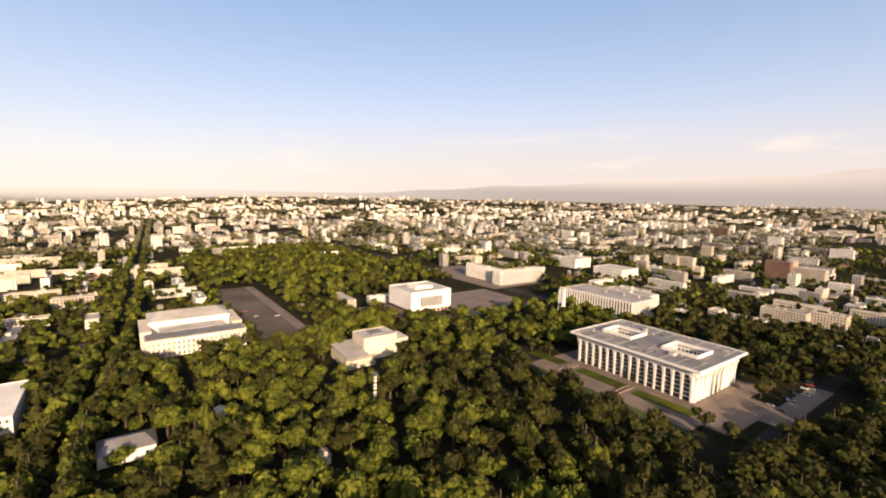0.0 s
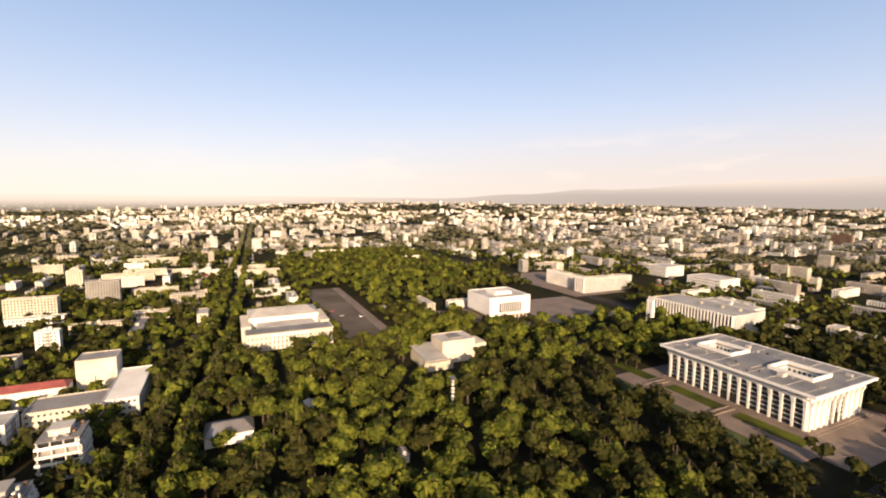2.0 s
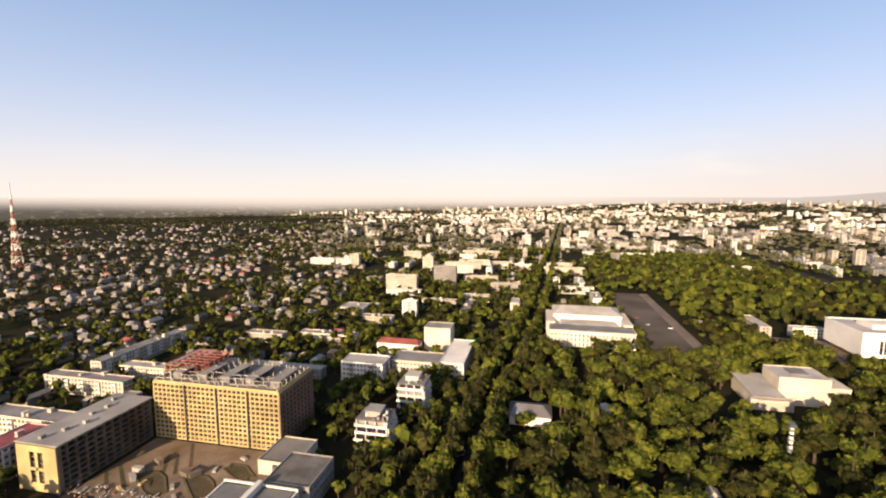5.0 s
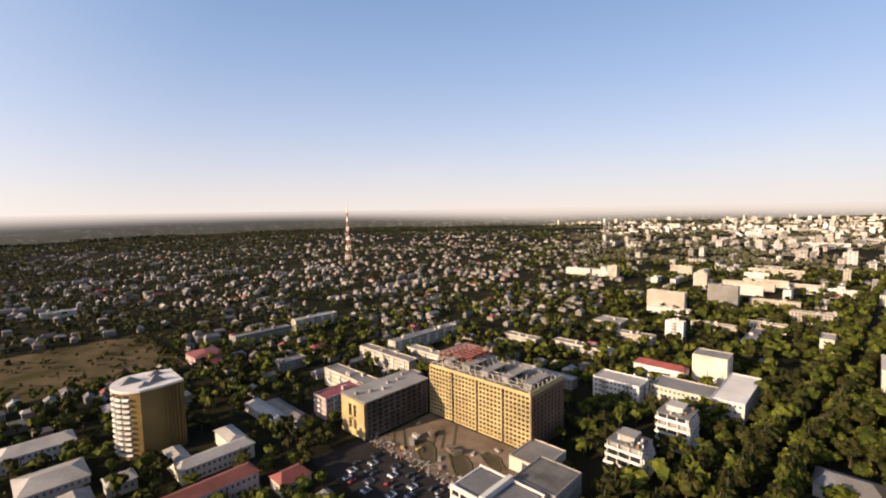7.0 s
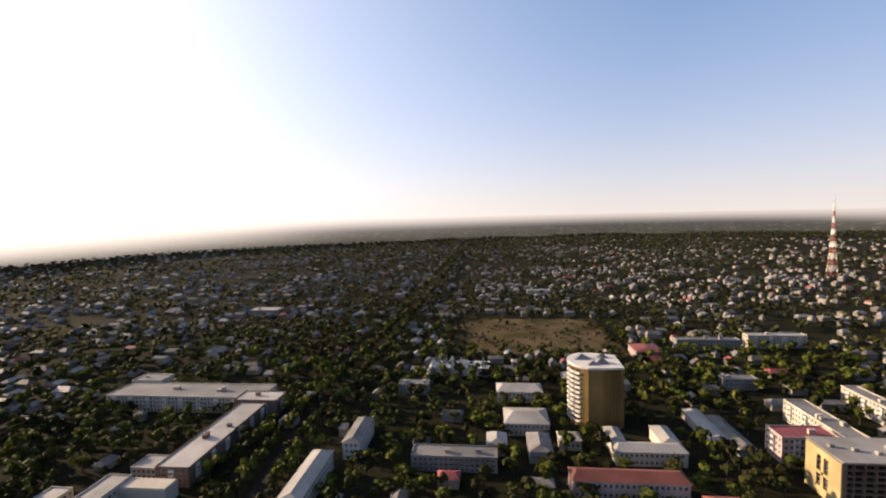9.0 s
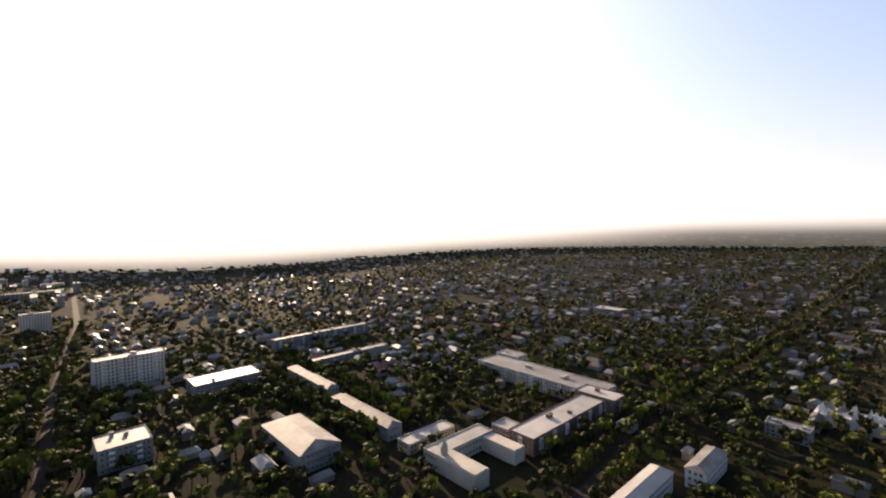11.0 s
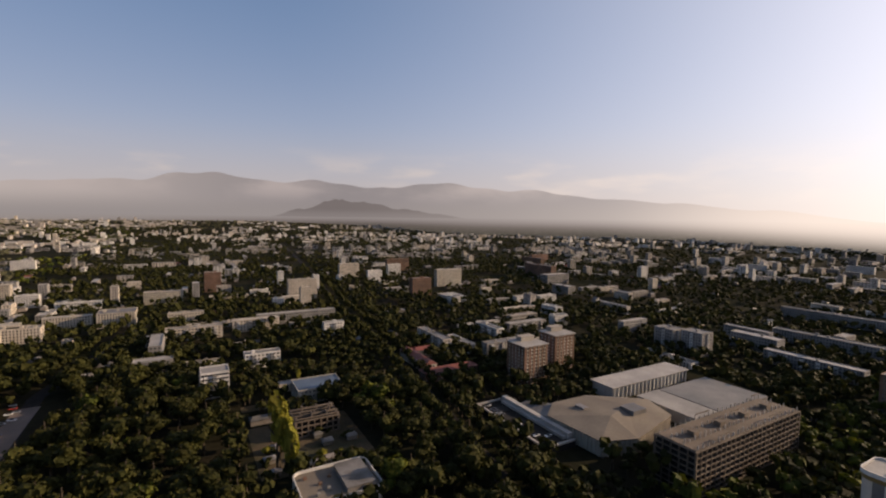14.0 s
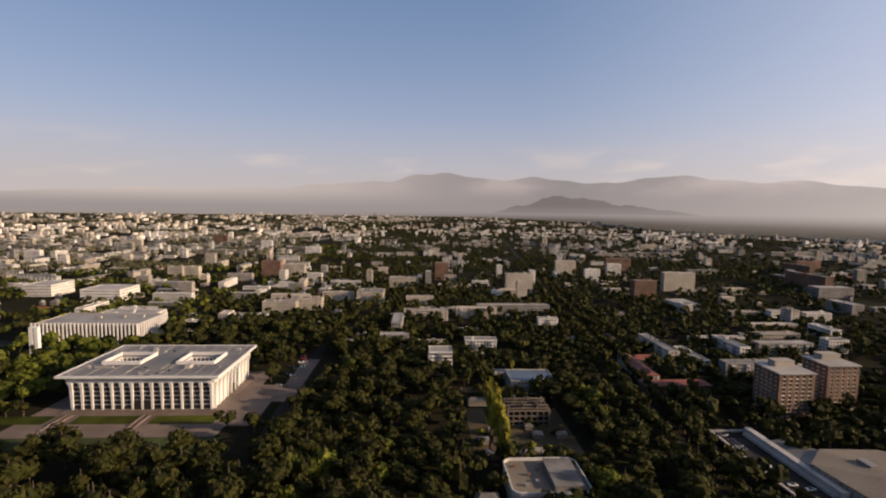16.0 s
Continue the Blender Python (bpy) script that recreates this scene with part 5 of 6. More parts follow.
block("apartment_tower", "whitewashed public building with rows of windows", 326, 340, -2453, -2337, 25, "white", "lightroof", 8, hut=2, group="city blocks")
block("apartment_tower", "cream brick apartment block among trees", 1234, 1311, -2079, -2065, 25, "cream", "roof", 8, hut=3, group="city blocks")
block("apartment_tower", "white painted block with a flat pale roof", 1235, 1285, -1543, -1529, 25, "white", "lightroof", 8, hut=1, group="city blocks")
block("apartment_tower", "whitewashed public building with rows of windows", 1169, 1183, -1558, -1506, 24, "white", "lightroof", 8, hut=2, group="city blocks")
block("apartment_block", "white panel apartment block among trees", 242, 277, -1123, -1109, 17, "white", "lightroof", 6, hut=3, group="city blocks")
block("apartment_block", "cream plastered apartment block with rows of dark windows", -1166, -1081, -2219, -2205, 20, "cream", "lightroof", 7, hut=1, group="city blocks")
block("apartment_block", "whitewashed public building with rows of windows", -1667, -1628, -2554, -2542, 18, "white", "lightroof", 6, hut=2, group="city blocks")
block("apartment_tower", "dark brick apartment tower among trees", -1280, -1198, -1415, -1399, 25, "brick", "roof", 8, hut=3, group="city blocks")
block("apartment_block", "grey concrete block with a flat felt roof", -941, -862, -971, -941, 17, "grey", "lightroof", 6, hut=1, group="city blocks")
block("low_building", "pale cream panel block with a flat felt roof", -729, -682, -995, -981, 10, "cream", "roof", 3, hut=2, group="city blocks")
block("low_building", "white panel apartment block among trees", -518, -478, -867, -814, 8, "white", "lightroof", 3, hut=3, group="city blocks")
block("apartment_block", "white painted block with a flat pale roof", -684, -641, -733, -719, 12, "white", "lightroof", 4, hut=1, group="city blocks")
block("apartment_block", "weathered grey panel building with small windows", -389, -325, -472, -460, 15, "grey", "roof", 5, hut=2, group="city blocks")
block("apartment_tower", "cream brick apartment block among trees", -622, -603, 46, 112, 26, "cream", "roof", 9, hut=3, group="city blocks")
block("low_building", "grey concrete block with a flat felt roof", -545, -511, 120, 188, 10, "grey", "lightroof", 3, hut=1, group="city blocks")
block("apartment_tower", "dark brick apartment tower among trees", -600, -562, -162, -108, 27, "brick", "roof", 9, hut=3, group="city blocks")
block("apartment_block", "grey concrete block with a flat felt roof", -647, -633, -294, -195, 12, "grey", "lightroof", 4, hut=1, group="city blocks")
block("apartment_tower", "weathered grey panel tower with small windows", -592, -568, -402, -374, 22, "grey", "roof", 7, hut=2, group="city blocks")
block("apartment_tower", "weathered grey panel tower with small windows", -602, -578, -369, -340, 23, "grey", "roof", 8, hut=1, group="city blocks")
block("apartment_block", "weathered grey panel building with small windows", -781, -767, -346, -185, 13, "grey", "roof", 4, hut=2, group="city blocks")
block("apartment_block", "grey plastered building in tree shade", -989, -975, -428, -236, 13, "grey", "roof", 4, hut=3, group="city blocks")
block("apartment_block", "grey concrete block with a flat felt roof", -696, -676, -358, -298, 15, "grey", "lightroof", 5, hut=1, group="city blocks")
block("apartment_tower", "pale cream panel block with a flat felt roof", -895, -879, -79, -35, 25, "cream", "roof", 8, hut=2, group="city blocks")
block("apartment_tower", "cream brick apartment block among trees", -1032, -1016, -15, 26, 27, "cream", "roof", 9, hut=3, group="city blocks")
block("apartment_block", "grey concrete block with a flat felt roof", -1772, -1756, -219, -96, 22, "grey", "lightroof", 7, hut=1, group="city blocks")
block("apartment_tower", "brown brick tower block with a flat roof", -1139, -1123, -1370, -1264, 24, "brick", "roof", 8, hut=2, group="city blocks")
block("apartment_tower", "dark brick apartment tower among trees", -943, -925, -1114, -995, 29, "brick", "roof", 10, hut=3, group="city blocks")
block("apartment_block", "grey concrete block with a flat felt roof", -792, -770, -824, -770, 15, "grey", "lightroof", 5, hut=1, group="city blocks")
block("apartment_block", "whitewashed public building with rows of windows", -598, -582, -650, -611, 12, "white", "lightroof", 4, hut=2, group="city blocks")
block("apartment_block", "white panel apartment block among trees", -1966, -1952, -1139, -1078, 15, "white", "lightroof", 5, hut=3, group="city blocks")
block("apartment_block", "white painted block with a flat pale roof", -1766, -1752, -880, -818, 18, "white", "lightroof", 6, hut=1, group="city blocks")
block("apartment_block", "whitewashed public building with rows of windows", -2057, -2043, -701, -625, 18, "white", "lightroof", 6, hut=2, group="city blocks")
block("apartment_block", "grey plastered building in tree shade", -1634, -1586, 91, 105, 20, "grey", "roof", 7, hut=3, group="city blocks")
block("low_building", "grey concrete block with a flat felt roof", -568, -554, -55, -33, 10, "grey", "lightroof", 3, hut=1, group="city blocks")
block("apartment_block", "weathered grey panel building with small windows", -431, -401, 30, 64, 13, "grey", "roof", 4, hut=2, group="city blocks")
block("apartment_block", "grey plastered building in tree shade", -638, -626, 250, 405, 12, "grey", "roof", 4, hut=3, group="city blocks")
block("low_building", "grey plastered building in tree shade", -93, -63, 439, 453, 8, "grey", "roof", 3, hut=3, group="city blocks")
block("low_building", "weathered grey panel building with small windows", -57, 3, 304, 320, 8, "grey", "roof", 3, hut=2, group="city blocks")
block("low_building", "grey plastered building in tree shade", -524, -512, 248, 361, 8, "grey", "roof", 3, hut=3, group="city blocks")
block("low_building", "grey concrete block with a flat felt roof", -449, -394, 799, 829, 8, "grey", "lightroof", 3, hut=1, group="city blocks")
block("low_building", "whitewashed public building with rows of windows", 80, 128, 1010, 1024, 8, "white", "lightroof", 3, hut=2, group="city blocks")
block("apartment_block", "cream wing of a public building", 192, 231, -830, -810, 15, "cream", "roof", 5, hut=1, group="city blocks")

# ---- the rest of the city: plan of what is taken ----
CELL, HALF = 4.0, 5000
NC = int(2 * HALF / CELL)
taken = np.zeros((NC, NC), dtype=bool)


def mark(x0, x1, y0, y1):
    a, b = max(0, int((x0 + HALF) / CELL)), min(NC, int((x1 + HALF) / CELL) + 1)
    c, d = max(0, int((y0 + HALF) / CELL)), min(NC, int((y1 + HALF) / CELL) + 1)
    taken[a:b, c:d] = True


def is_free(x0, x1, y0, y1):
    a, b = int((x0 + HALF) / CELL), int((x1 + HALF) / CELL) + 1
    c, d = int((y0 + HALF) / CELL), int((y1 + HALF) / CELL) + 1
    return not taken[a:b, c:d].any()


for r in CLEAR:
    mark(*r)
for a, b, w in LINES:
    k = int(math.hypot(b[0] - a[0], b[1] - a[1]) / 3) + 1
    for i in range(k + 1):
        x, y = a[0] + (b[0] - a[0]) * i / k, a[1] + (b[1] - a[1]) * i / k
        mark(x - w, x + w, y - w, y + w)

PARKS = [(40, 520, -330, 20), (520, 600, -345, -195), (330, 560, -620, -400), (-20, 118, -560, -200), (690, 1430, -520, -200), (905, 1240, -200, -110), (840, 1000, -600, -520), (100, 340, -640, -560), (-190, -110, -420, -60)]


def in_park(x, y):
    return any(a < x < b and c < y < d for a, b, c, d in PARKS)


rc = random.Random(11)


def district(x, y):
    """What fills the plan: 'h' small houses, 'b' blocks, and how closely."""
    r, az = math.hypot(x, y), math.degrees(math.atan2(y, x))
    if in_park(x, y):
        return "", 0
    if 24 < az < 152:
        if r > 900 and az < 34:
            return "h", .55
        return ("h", .7) if r > 470 else ("h", .22)
    if -72 < az <= 24:
        if r < 560:
            return "", 0
        return "b", (.30 if r < 1000 else .46 if az < 10 else .34)
    if az >= 152 or az < -165:
        return ("h", .66) if (az > 0 and y > 60) or rc.random() < .35 else ("b", .34)
    return ("b", .36) if r > 560 else ("b", .12)


plots_b, plots_h = [], []
for gx in range(-4400, 4400, 66):
    for gy in range(-4400, 4400, 66):
        x, y = gx + rc.uniform(8, 56), gy + rc.uniform(8, 56)
        r = math.hypot(x, y)
        if r > 4450 or r < 300:
            continue
        kind, p = district(x, y)
        if r > 700:
            p *= max(0.12, min(1.7, .95 + 2.6 * noise.noise((x / 260, y / 260, 4.4))))
        if kind != "b" or rc.random() > p * (1.25 if r > 1500 else 1.0):
            continue
        tall = rc.random() < (.17 if r > 900 else .05)
        w, d = (rc.uniform(15, 27), rc.uniform(12, 16)) if tall else (rc.uniform(24, 78), rc.uniform(10, 15))
        if rc.random() < .4:
            w, d = d, w
        h = rc.choice((19, 22, 26, 29)) if tall else rc.choice((5, 7, 9, 11, 13, 14))
        if is_free(x - w / 2 - 2, x + w / 2 + 2, y - d / 2 - 2, y + d / 2 + 2):
            mark(x - w / 2, x + w / 2, y - d / 2, y + d / 2)
            plots_b.append((r, x - w / 2, x + w / 2, y - d / 2, y + d / 2, h))
plots_b.sort()
WALLS = ("cream", "white", "cream", "grey", "white", "oldwall")
near_b = [p for p in plots_b if p[0] < 1350][:150]
for i, (r, x0, x1, y0, y1, h) in enumerate(near_b):
    w = WALLS[i * 7 % 6]
    block("apartment_block" if h < 25 else "apartment_tower", {"cream": "cream plastered city block with a flat roof", "white": "whitewashed city block among trees", "grey": "grey panel block with dark windows", "oldwall": "weathered plastered city block with a flat roof"}[w],
          x0, x1, y0, y1, h, w, "lightroof" if i % 3 == 0 else "roof", max(2, round(h / 3.2)), bay=4.2, hut=i % 3, group="city blocks", size=(2.2, 1.6))

far_b = plots_b[len(near_b):]
bins = {k: ([], []) for k in ("cream", "white", "grey", "brick", "oldwall", "roof", "lightroof", "glass")}


def put(key, row):
    bins[key][0].append(box_v(*row))


for i, (r, x0, x1, y0, y1, h) in enumerate(far_b):
    # oldwall dulls far walls: distance haze put into their colour
    w = WALLS[rc.randrange(6)] if math.atan2(y0, x0) < -1.2 or math.atan2(y0, x0) > .35 or rc.random() < .3 else ("white", "cream", "white", "oldwall")[rc.randrange(4)]
    h += lift(x0, y0)
    put(w, (x0, x1, y0, y1, 0, h))
    put("roof" if rc.random() < .6 else "lightroof", (x0 - .3, x1 + .3, y0 - .3, y1 + .3, h, h + .6))
    if rc.random() < .5:
        a, b = rc.uniform(x0, x1 - 4), rc.uniform(y0, y1 - 4)
        put(w, (a, a + 4, b, b + 4, h + .6, h + 3))
    if r < 2950:
        n = max(2, round(h / 3.1))
        for s in range(n):
            z = (s + .35) * h / n
            step = 7.5
            for f in facing(x0, x1, y0, y1):
                lo, hi = (x0, x1) if f in "NS" else (y0, y1)
                k = max(1, int((hi - lo - 1) / step))
                if r > 1900:
                    k, seg = 1, hi - lo - 3
                else:
                    seg = (hi - lo) / k * .68
                for j in range(k):
                    c = lo + (j + .5) * (hi - lo) / k
                    row = {"W": (x0 - .12, x0, c - seg / 2, c + seg / 2), "E": (x1, x1 + .12, c - seg / 2, c + seg / 2), "S": (c - seg / 2, c + seg / 2, y0 - .12, y0), "N": (c - seg / 2, c + seg / 2, y1, y1 + .12)}[f]
                    put("glass", row + (z, z + 1.5))
# the city's outskirts towards the square and the mountains, kilometres away
FAR_AZ = (-122, 30)
for gx in range(-4900, 6000, 96):
    for gy in range(-6000, 4600, 96):
        x, y = gx + rc.uniform(0, 90), gy + rc.uniform(0, 90)
        r, az = math.hypot(x, y), math.degrees(math.atan2(y, x))
        if not (4450 < r < 5950 and FAR_AZ[0] < az < FAR_AZ[1]) or rc.random() > .42 + 1.3 * noise.noise((x / 600, y / 600, 2.2)):
            continue
        tall = rc.random() < .16
        w, d, h = (rc.uniform(18, 30), rc.uniform(14, 20), rc.choice((22, 27, 30, 34))) if tall else (rc.uniform(30, 95), rc.uniform(11, 18), rc.choice((6, 8, 11, 14)))
        if rc.random() < .4:
            w, d = d, w
        # more oldwall further out, its duller tone standing in for haze
        put(("white", "cream", "oldwall", "oldwall", "grey")[rc.randrange(5)], (x, x + w, y, y + d, lift(x, y) - 2, lift(x, y) + h))
        put("roof" if rc.random() < .6 else "lightroof", (x - .3, x + w + .3, y - .3, y + d + .3, lift(x, y) + h, lift(x, y) + h + .6))
for k, (vs, _) in bins.items():
    if vs:
        v = np.concatenate(vs)
        f = (BOX_F[None] + 8 * np.arange(len(vs))[:, None, None]).reshape(-1, 4)
        ob = new("far_blocks", mesh_of("far_blocks", v, f, M[k]))
        tagged(ob, "distant %s of apartment blocks of the city" % {"glass": "window strips", "roof": "flat felt roofs", "lightroof": "flat pale roofs", "oldwall": "dull hazed plaster walls"}.get(k, k + " walls"), "city", kind="stuff")

# small houses with hipped roofs
for gx in range(-3600, 3600, 20):
    for gy in range(-3600, 3600, 24):
        x, y = gx + rc.uniform(-2, 20), gy + rc.uniform(-3, 23)
        r = math.hypot(x, y)
        if r > 3500 or r < 250:
            continue
        if (gx + int(gy * .07)) % 180 < 18 or (gy + int(gx * .05)) % 144 < 20:
            continue
        kind, p = district(x, y)
        p *= 1.0 if r < 900 else .75 if r < 1500 else .38 if r < 2400 else .14
        if r > 420:
            p *= .35 + 1.1 * max(0.0, min(1.0, .5 + 1.6 * noise.noise((x / 130, y / 130, 9.1))))
        if kind == "b":
            p = .05 if r < 2000 else 0
        if kind == "" or rc.random() > p:
            continue
        w, d = rc.choice(((7, 10), (9, 13), (8, 17), (14, 9), (19, 9), (11, 12), (6, 7)))
        w, d = w * rc.uniform(.8, 1.3), d * rc.uniform(.8, 1.3)
        if is_free(x - w / 2, x + w / 2, y - d / 2, y + d / 2):
            mark(x - w / 2 + 1, x + w / 2 - 1, y - d / 2 + 1, y + d / 2 - 1)
            plots_h.append((r, x, y, w, d, rc.uniform(3, 5.5), rc.uniform(1.6, 3.2), rc.choice(("tinroof", "slate", "slate", "slate", "slate", "lightroof" if rc.random() < .35 else "slate", "redroof" if rc.random() < .35 else "slate"))))
plots_h.sort()
near_h = plots_h[:230]
for r, x, y, w, d, h, k, roof in near_h:
    look_of = {"tinroof": "small plastered house with a bright tin roof", "slate": "small plastered house with a weathered slate roof", "lightroof": "small house with a pale sheet roof", "redroof": "small house with a dark red tin roof"}[roof]
    gabled("house", look_of, x - w / 2, x + w / 2, y - d / 2, y + d / 2, h, k, "house", roof, 0, "small houses", "house")
hv, rv = [], {k: [] for k in ("tinroof", "slate", "lightroof", "redroof")}
for r, x, y, w, d, h, k, roof in plots_h[230:]:
    hv.append(box_v(x - w / 2, x + w / 2, y - d / 2, y + d / 2, 0, h))
    a, b = w / 2 + .5, d / 2 + .5
    rx, ry = (max(0, w / 2 - d * .3), 0.0) if w > d else (0.0, max(0, d / 2 - w * .3))
    rv[roof].append(np.array([(x - a, y - b, h), (x + a, y - b, h), (x + a, y + b, h), (x - a, y + b, h), (x - rx, y - ry, h + k), (x + rx, y + ry, h + k), (w, d, 0)]))
v = np.concatenate(hv)
tagged(new("far_houses", mesh_of("far_houses", v, (BOX_F[None] + 8 * np.arange(len(hv))[:, None, None]).reshape(-1, 4), M["house"])), "walls of countless small houses in gardens", "houses", kind="stuff")
for key, rows in rv.items():
    vs, fs = [], []
    for q in rows:
        n = len(vs)
        vs += q[:6].tolist()
        if q[6][0] > q[6][1]:
            fs += [(n, n + 1, n + 5, n + 4), (n + 1, n + 2, n + 5), (n + 2, n + 3, n + 4, n + 5), (n + 3, n, n + 4)]
        else:
            fs += [(n, n + 1, n + 4), (n + 1, n + 2, n + 5, n + 4), (n + 2, n + 3, n + 5), (n + 3, n, n + 4, n + 5)]
    tagged(new("far_roofs", mesh_of("far_roofs", vs, fs, M[key])), {"tinroof": "bright tin roofs of many small houses", "slate": "weathered slate roofs of many small houses", "lightroof": "pale sheet roofs of many small houses", "redroof": "dark red roofs of many small houses"}[key], "roofs", kind="stuff")

# ---- trees ----
G = (1 + 5 ** .5) / 2
ICO_V = np.array([(-1, G, 0), (1, G, 0), (-1, -G, 0), (1, -G, 0), (0, -1, G), (0, 1, G), (0, -1, -G), (0, 1, -G), (G, 0, -1), (G, 0, 1), (-G, 0, -1), (-G, 0, 1)]) / math.hypot(1, G)
ICO_F = np.array([(0, 11, 5), (0, 5, 1), (0, 1, 7), (0, 7, 10), (0, 10, 11), (1, 5, 9), (5, 11, 4), (11, 10, 2), (10, 7, 6), (7, 1, 8), (3, 9, 4), (3, 4, 2), (3, 2, 6), (3, 6, 8), (3, 8, 9), (4, 9, 5), (2, 4, 11), (6, 2, 10), (8, 6, 7), (9, 8, 1)])


def crown(seed, lumps, tufts, size, slim=1.0):
    """A crown of unit radius: uneven lumps with tufts of leaves standing out of them."""
    g = np.random.default_rng(seed)
    cs, rs = [], []
    for i in range(lumps):
        a, q = g.uniform(0, 6.283), g.uniform(.15, .62) if i else 0
        cs.append((q * math.cos(a) * slim, q * math.sin(a) * slim, g.uniform(-.45, .55) if i else .1))
        rs.append(g.uniform(.30, .50) if i else .55)
    cs, rs = np.array(cs), np.array(rs)
    vs, fs, n = [], [], 0
    for c, r in zip(cs, rs):
        v = ICO_V * (r * .86) * g.uniform(.8, 1.12, (12, 1)) * np.array([slim, slim, 1.0]) + c
        vs.append(v), fs.append(ICO_F + n)
        n += 12
    made = 0
    while made < tufts:
        i = g.integers(lumps)
        d = g.normal(size=3)
        d[2] = abs(d[2]) * .9 - .25
        d /= np.linalg.norm(d)
        p = cs[i] + d * rs[i] * g.uniform(.86, 1.1) * np.array([slim, slim, 1.0])
        if (np.linalg.norm((p - cs), axis=1) < rs * .8).sum() > 1:
            made += .3
            continue
        nrm = d + g.normal(size=3) * .45
        nrm /= np.linalg.norm(nrm)
        u = np.cross(nrm, g.normal(size=3))
        u /= np.linalg.norm(u)
        w = np.cross(nrm, u)
        s = size * g.uniform(.6, 1.3)
        vs.append(np.array([p - u * s, p + w * s * .7 + nrm * s * .25, p + u * s, p - w * s * .8]))
        fs.append(np.array([(0, 1, 2), (0, 2, 3)]) + n)
        n += 4
        made += 1
    return np.concatenate(vs), np.concatenate(fs)


def planted(name, tmpl, places, mat, label):
    """Many trees of one kind as one mesh. places: rows of x, y, height of the middle, radius, half height, turn."""
    v, f = tmpl
    p = np.asarray(places, dtype=float)
    c, s = np.cos(p[:, 5])[:, None], np.sin(p[:, 5])[:, None]
    X = (v[None, :, 0] * c - v[None, :, 1] * s) * p[:, 3:4] + p[:, 0:1]
    Y = (v[None, :, 0] * s + v[None, :, 1] * c) * p[:, 3:4] + p[:, 1:2]
    Z = v[None, :, 2] * p[:, 4:5] + p[:, 2:3]
    V = np.stack([X, Y, Z], -1).reshape(-1, 3)
    F = (f[None] + len(v) * np.arange(len(p))[:, None, None]).reshape(-1, 3)
    return tagged(new(name, mesh_of(name, V, F, mat)), label, "trees", kind="stuff")


gt = np.random.default_rng(3)
spots = []  # x, y, radius, height


def free_at(x, y):
    i, j = int((x + HALF) / CELL), int((y + HALF) / CELL)
    return 0 <= i < NC and 0 <= j < NC and not taken[i, j]


def grow(x0, x1, y0, y1, step, rad, chance=1.0, rmin=0, rmax=9e9, clump=None):
    for x in np.arange(x0, x1, step):
        for y in np.arange(y0, y1, step):
            a, b = x + gt.uniform(-.48, .48) * step, y + gt.uniform(-.48, .48) * step
            r = math.hypot(a, b)
            if rmin <= r < rmax and gt.random() < chance and free_at(a, b):
                if clump and noise.noise((a / clump, b / clump, 3.3)) < (-.32 if clump < 100 else -.12):
                    continue
                q = rad * gt.uniform(.7, 1.3)
                if rad < 8 and a * a + b * b < 4e6 and district(a, b)[0] == "h":
                    if gt.random() < .3:
                        continue
                    q *= .84
                spots.append((a, b, q, min(12.5 if rad > 11 else 21.0, q * gt.uniform(1.3, 2.3))))


def row(a, b, off, step, rad, height=2.5):
    d = Vector(b) - Vector(a)
    n = int(d.length / step)
    d.normalize()
    for i in range(n):
        for s in (-1, 1):
            p = Vector(a) + d * (i * step + gt.uniform(-1, 1)) + Vector((-d.y, d.x)) * s * (off + gt.uniform(-1, 1))
            q = rad * gt.uniform(.75, 1.25)
            spots.append((p.x, p.y, q, min(19.0, q * height * gt.uniform(.85, 1.2))))


for a, b, c, d in PARKS:
    grow(a, b, c, d, 15.5, 8.6, .95)
for z in PARKS:
    mark(*z)
in_wood = len(spots)
for line, off, step, rad in ((EAST[1:5], 10.2, 9.8, 7.6), (EAST[4:7], 12, 13, 7.0), (SOUTH[:4], 10.5, 9, 4.8), (SOUTH[3:5], 12, 14, 6), (NORTH[:4], 10.5, 9, 4.8), (WEST[1:4], 9, 10, 5.6), (CROSS, 11, 10, 4.6)):
    for a, b in zip(line[:-1], line[1:]):
        row(a, b, off, step, rad)
row(NORTH[3], (-148, 2400), 13, 14, 6)
row((2619, -101), (3000, -119), 14, 17, 7)
row((128, -560), (60, -900), 13, 11, 5)
row((-520, 197), (-300, 195), 6, 9, 4.6)
row((-560, 240), (-290, 240), 6, 9, 4.6)
grow(-1000, 1000, -1000, 1000, 10.5, 6.4, .93, 215, 620, 40)
grow(-1000, 1000, -1000, 1000, 12, 6.0, .9, 620, 980, 70)
grow(-2000, 2000, -2000, 2000, 15, 5.8, .88, 980, 1900, 120)
grow(-4600, 4600, -4600, 4600, 39, 11.5, .9, 1900, 4600, 420)
spots = np.array(spots)
R = np.hypot(spots[:, 0], spots[:, 1])
kind_of = gt.random(len(spots))
kind_of[in_wood:] = kind_of[in_wood:] * .72 + .28
# southern trees get mostly dark leaves: their unlit sides put into colour
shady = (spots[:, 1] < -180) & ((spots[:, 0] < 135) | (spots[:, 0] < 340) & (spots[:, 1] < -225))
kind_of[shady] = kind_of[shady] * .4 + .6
turn_of = gt.uniform(0, 6.283, len(spots))
singles = [i for i in np.argsort(R) if 215 < R[i] and 150 < spots[i, 0] < 560 and -260 < spots[i, 1] < 60][:290]
single = set(int(i) for i in singles)
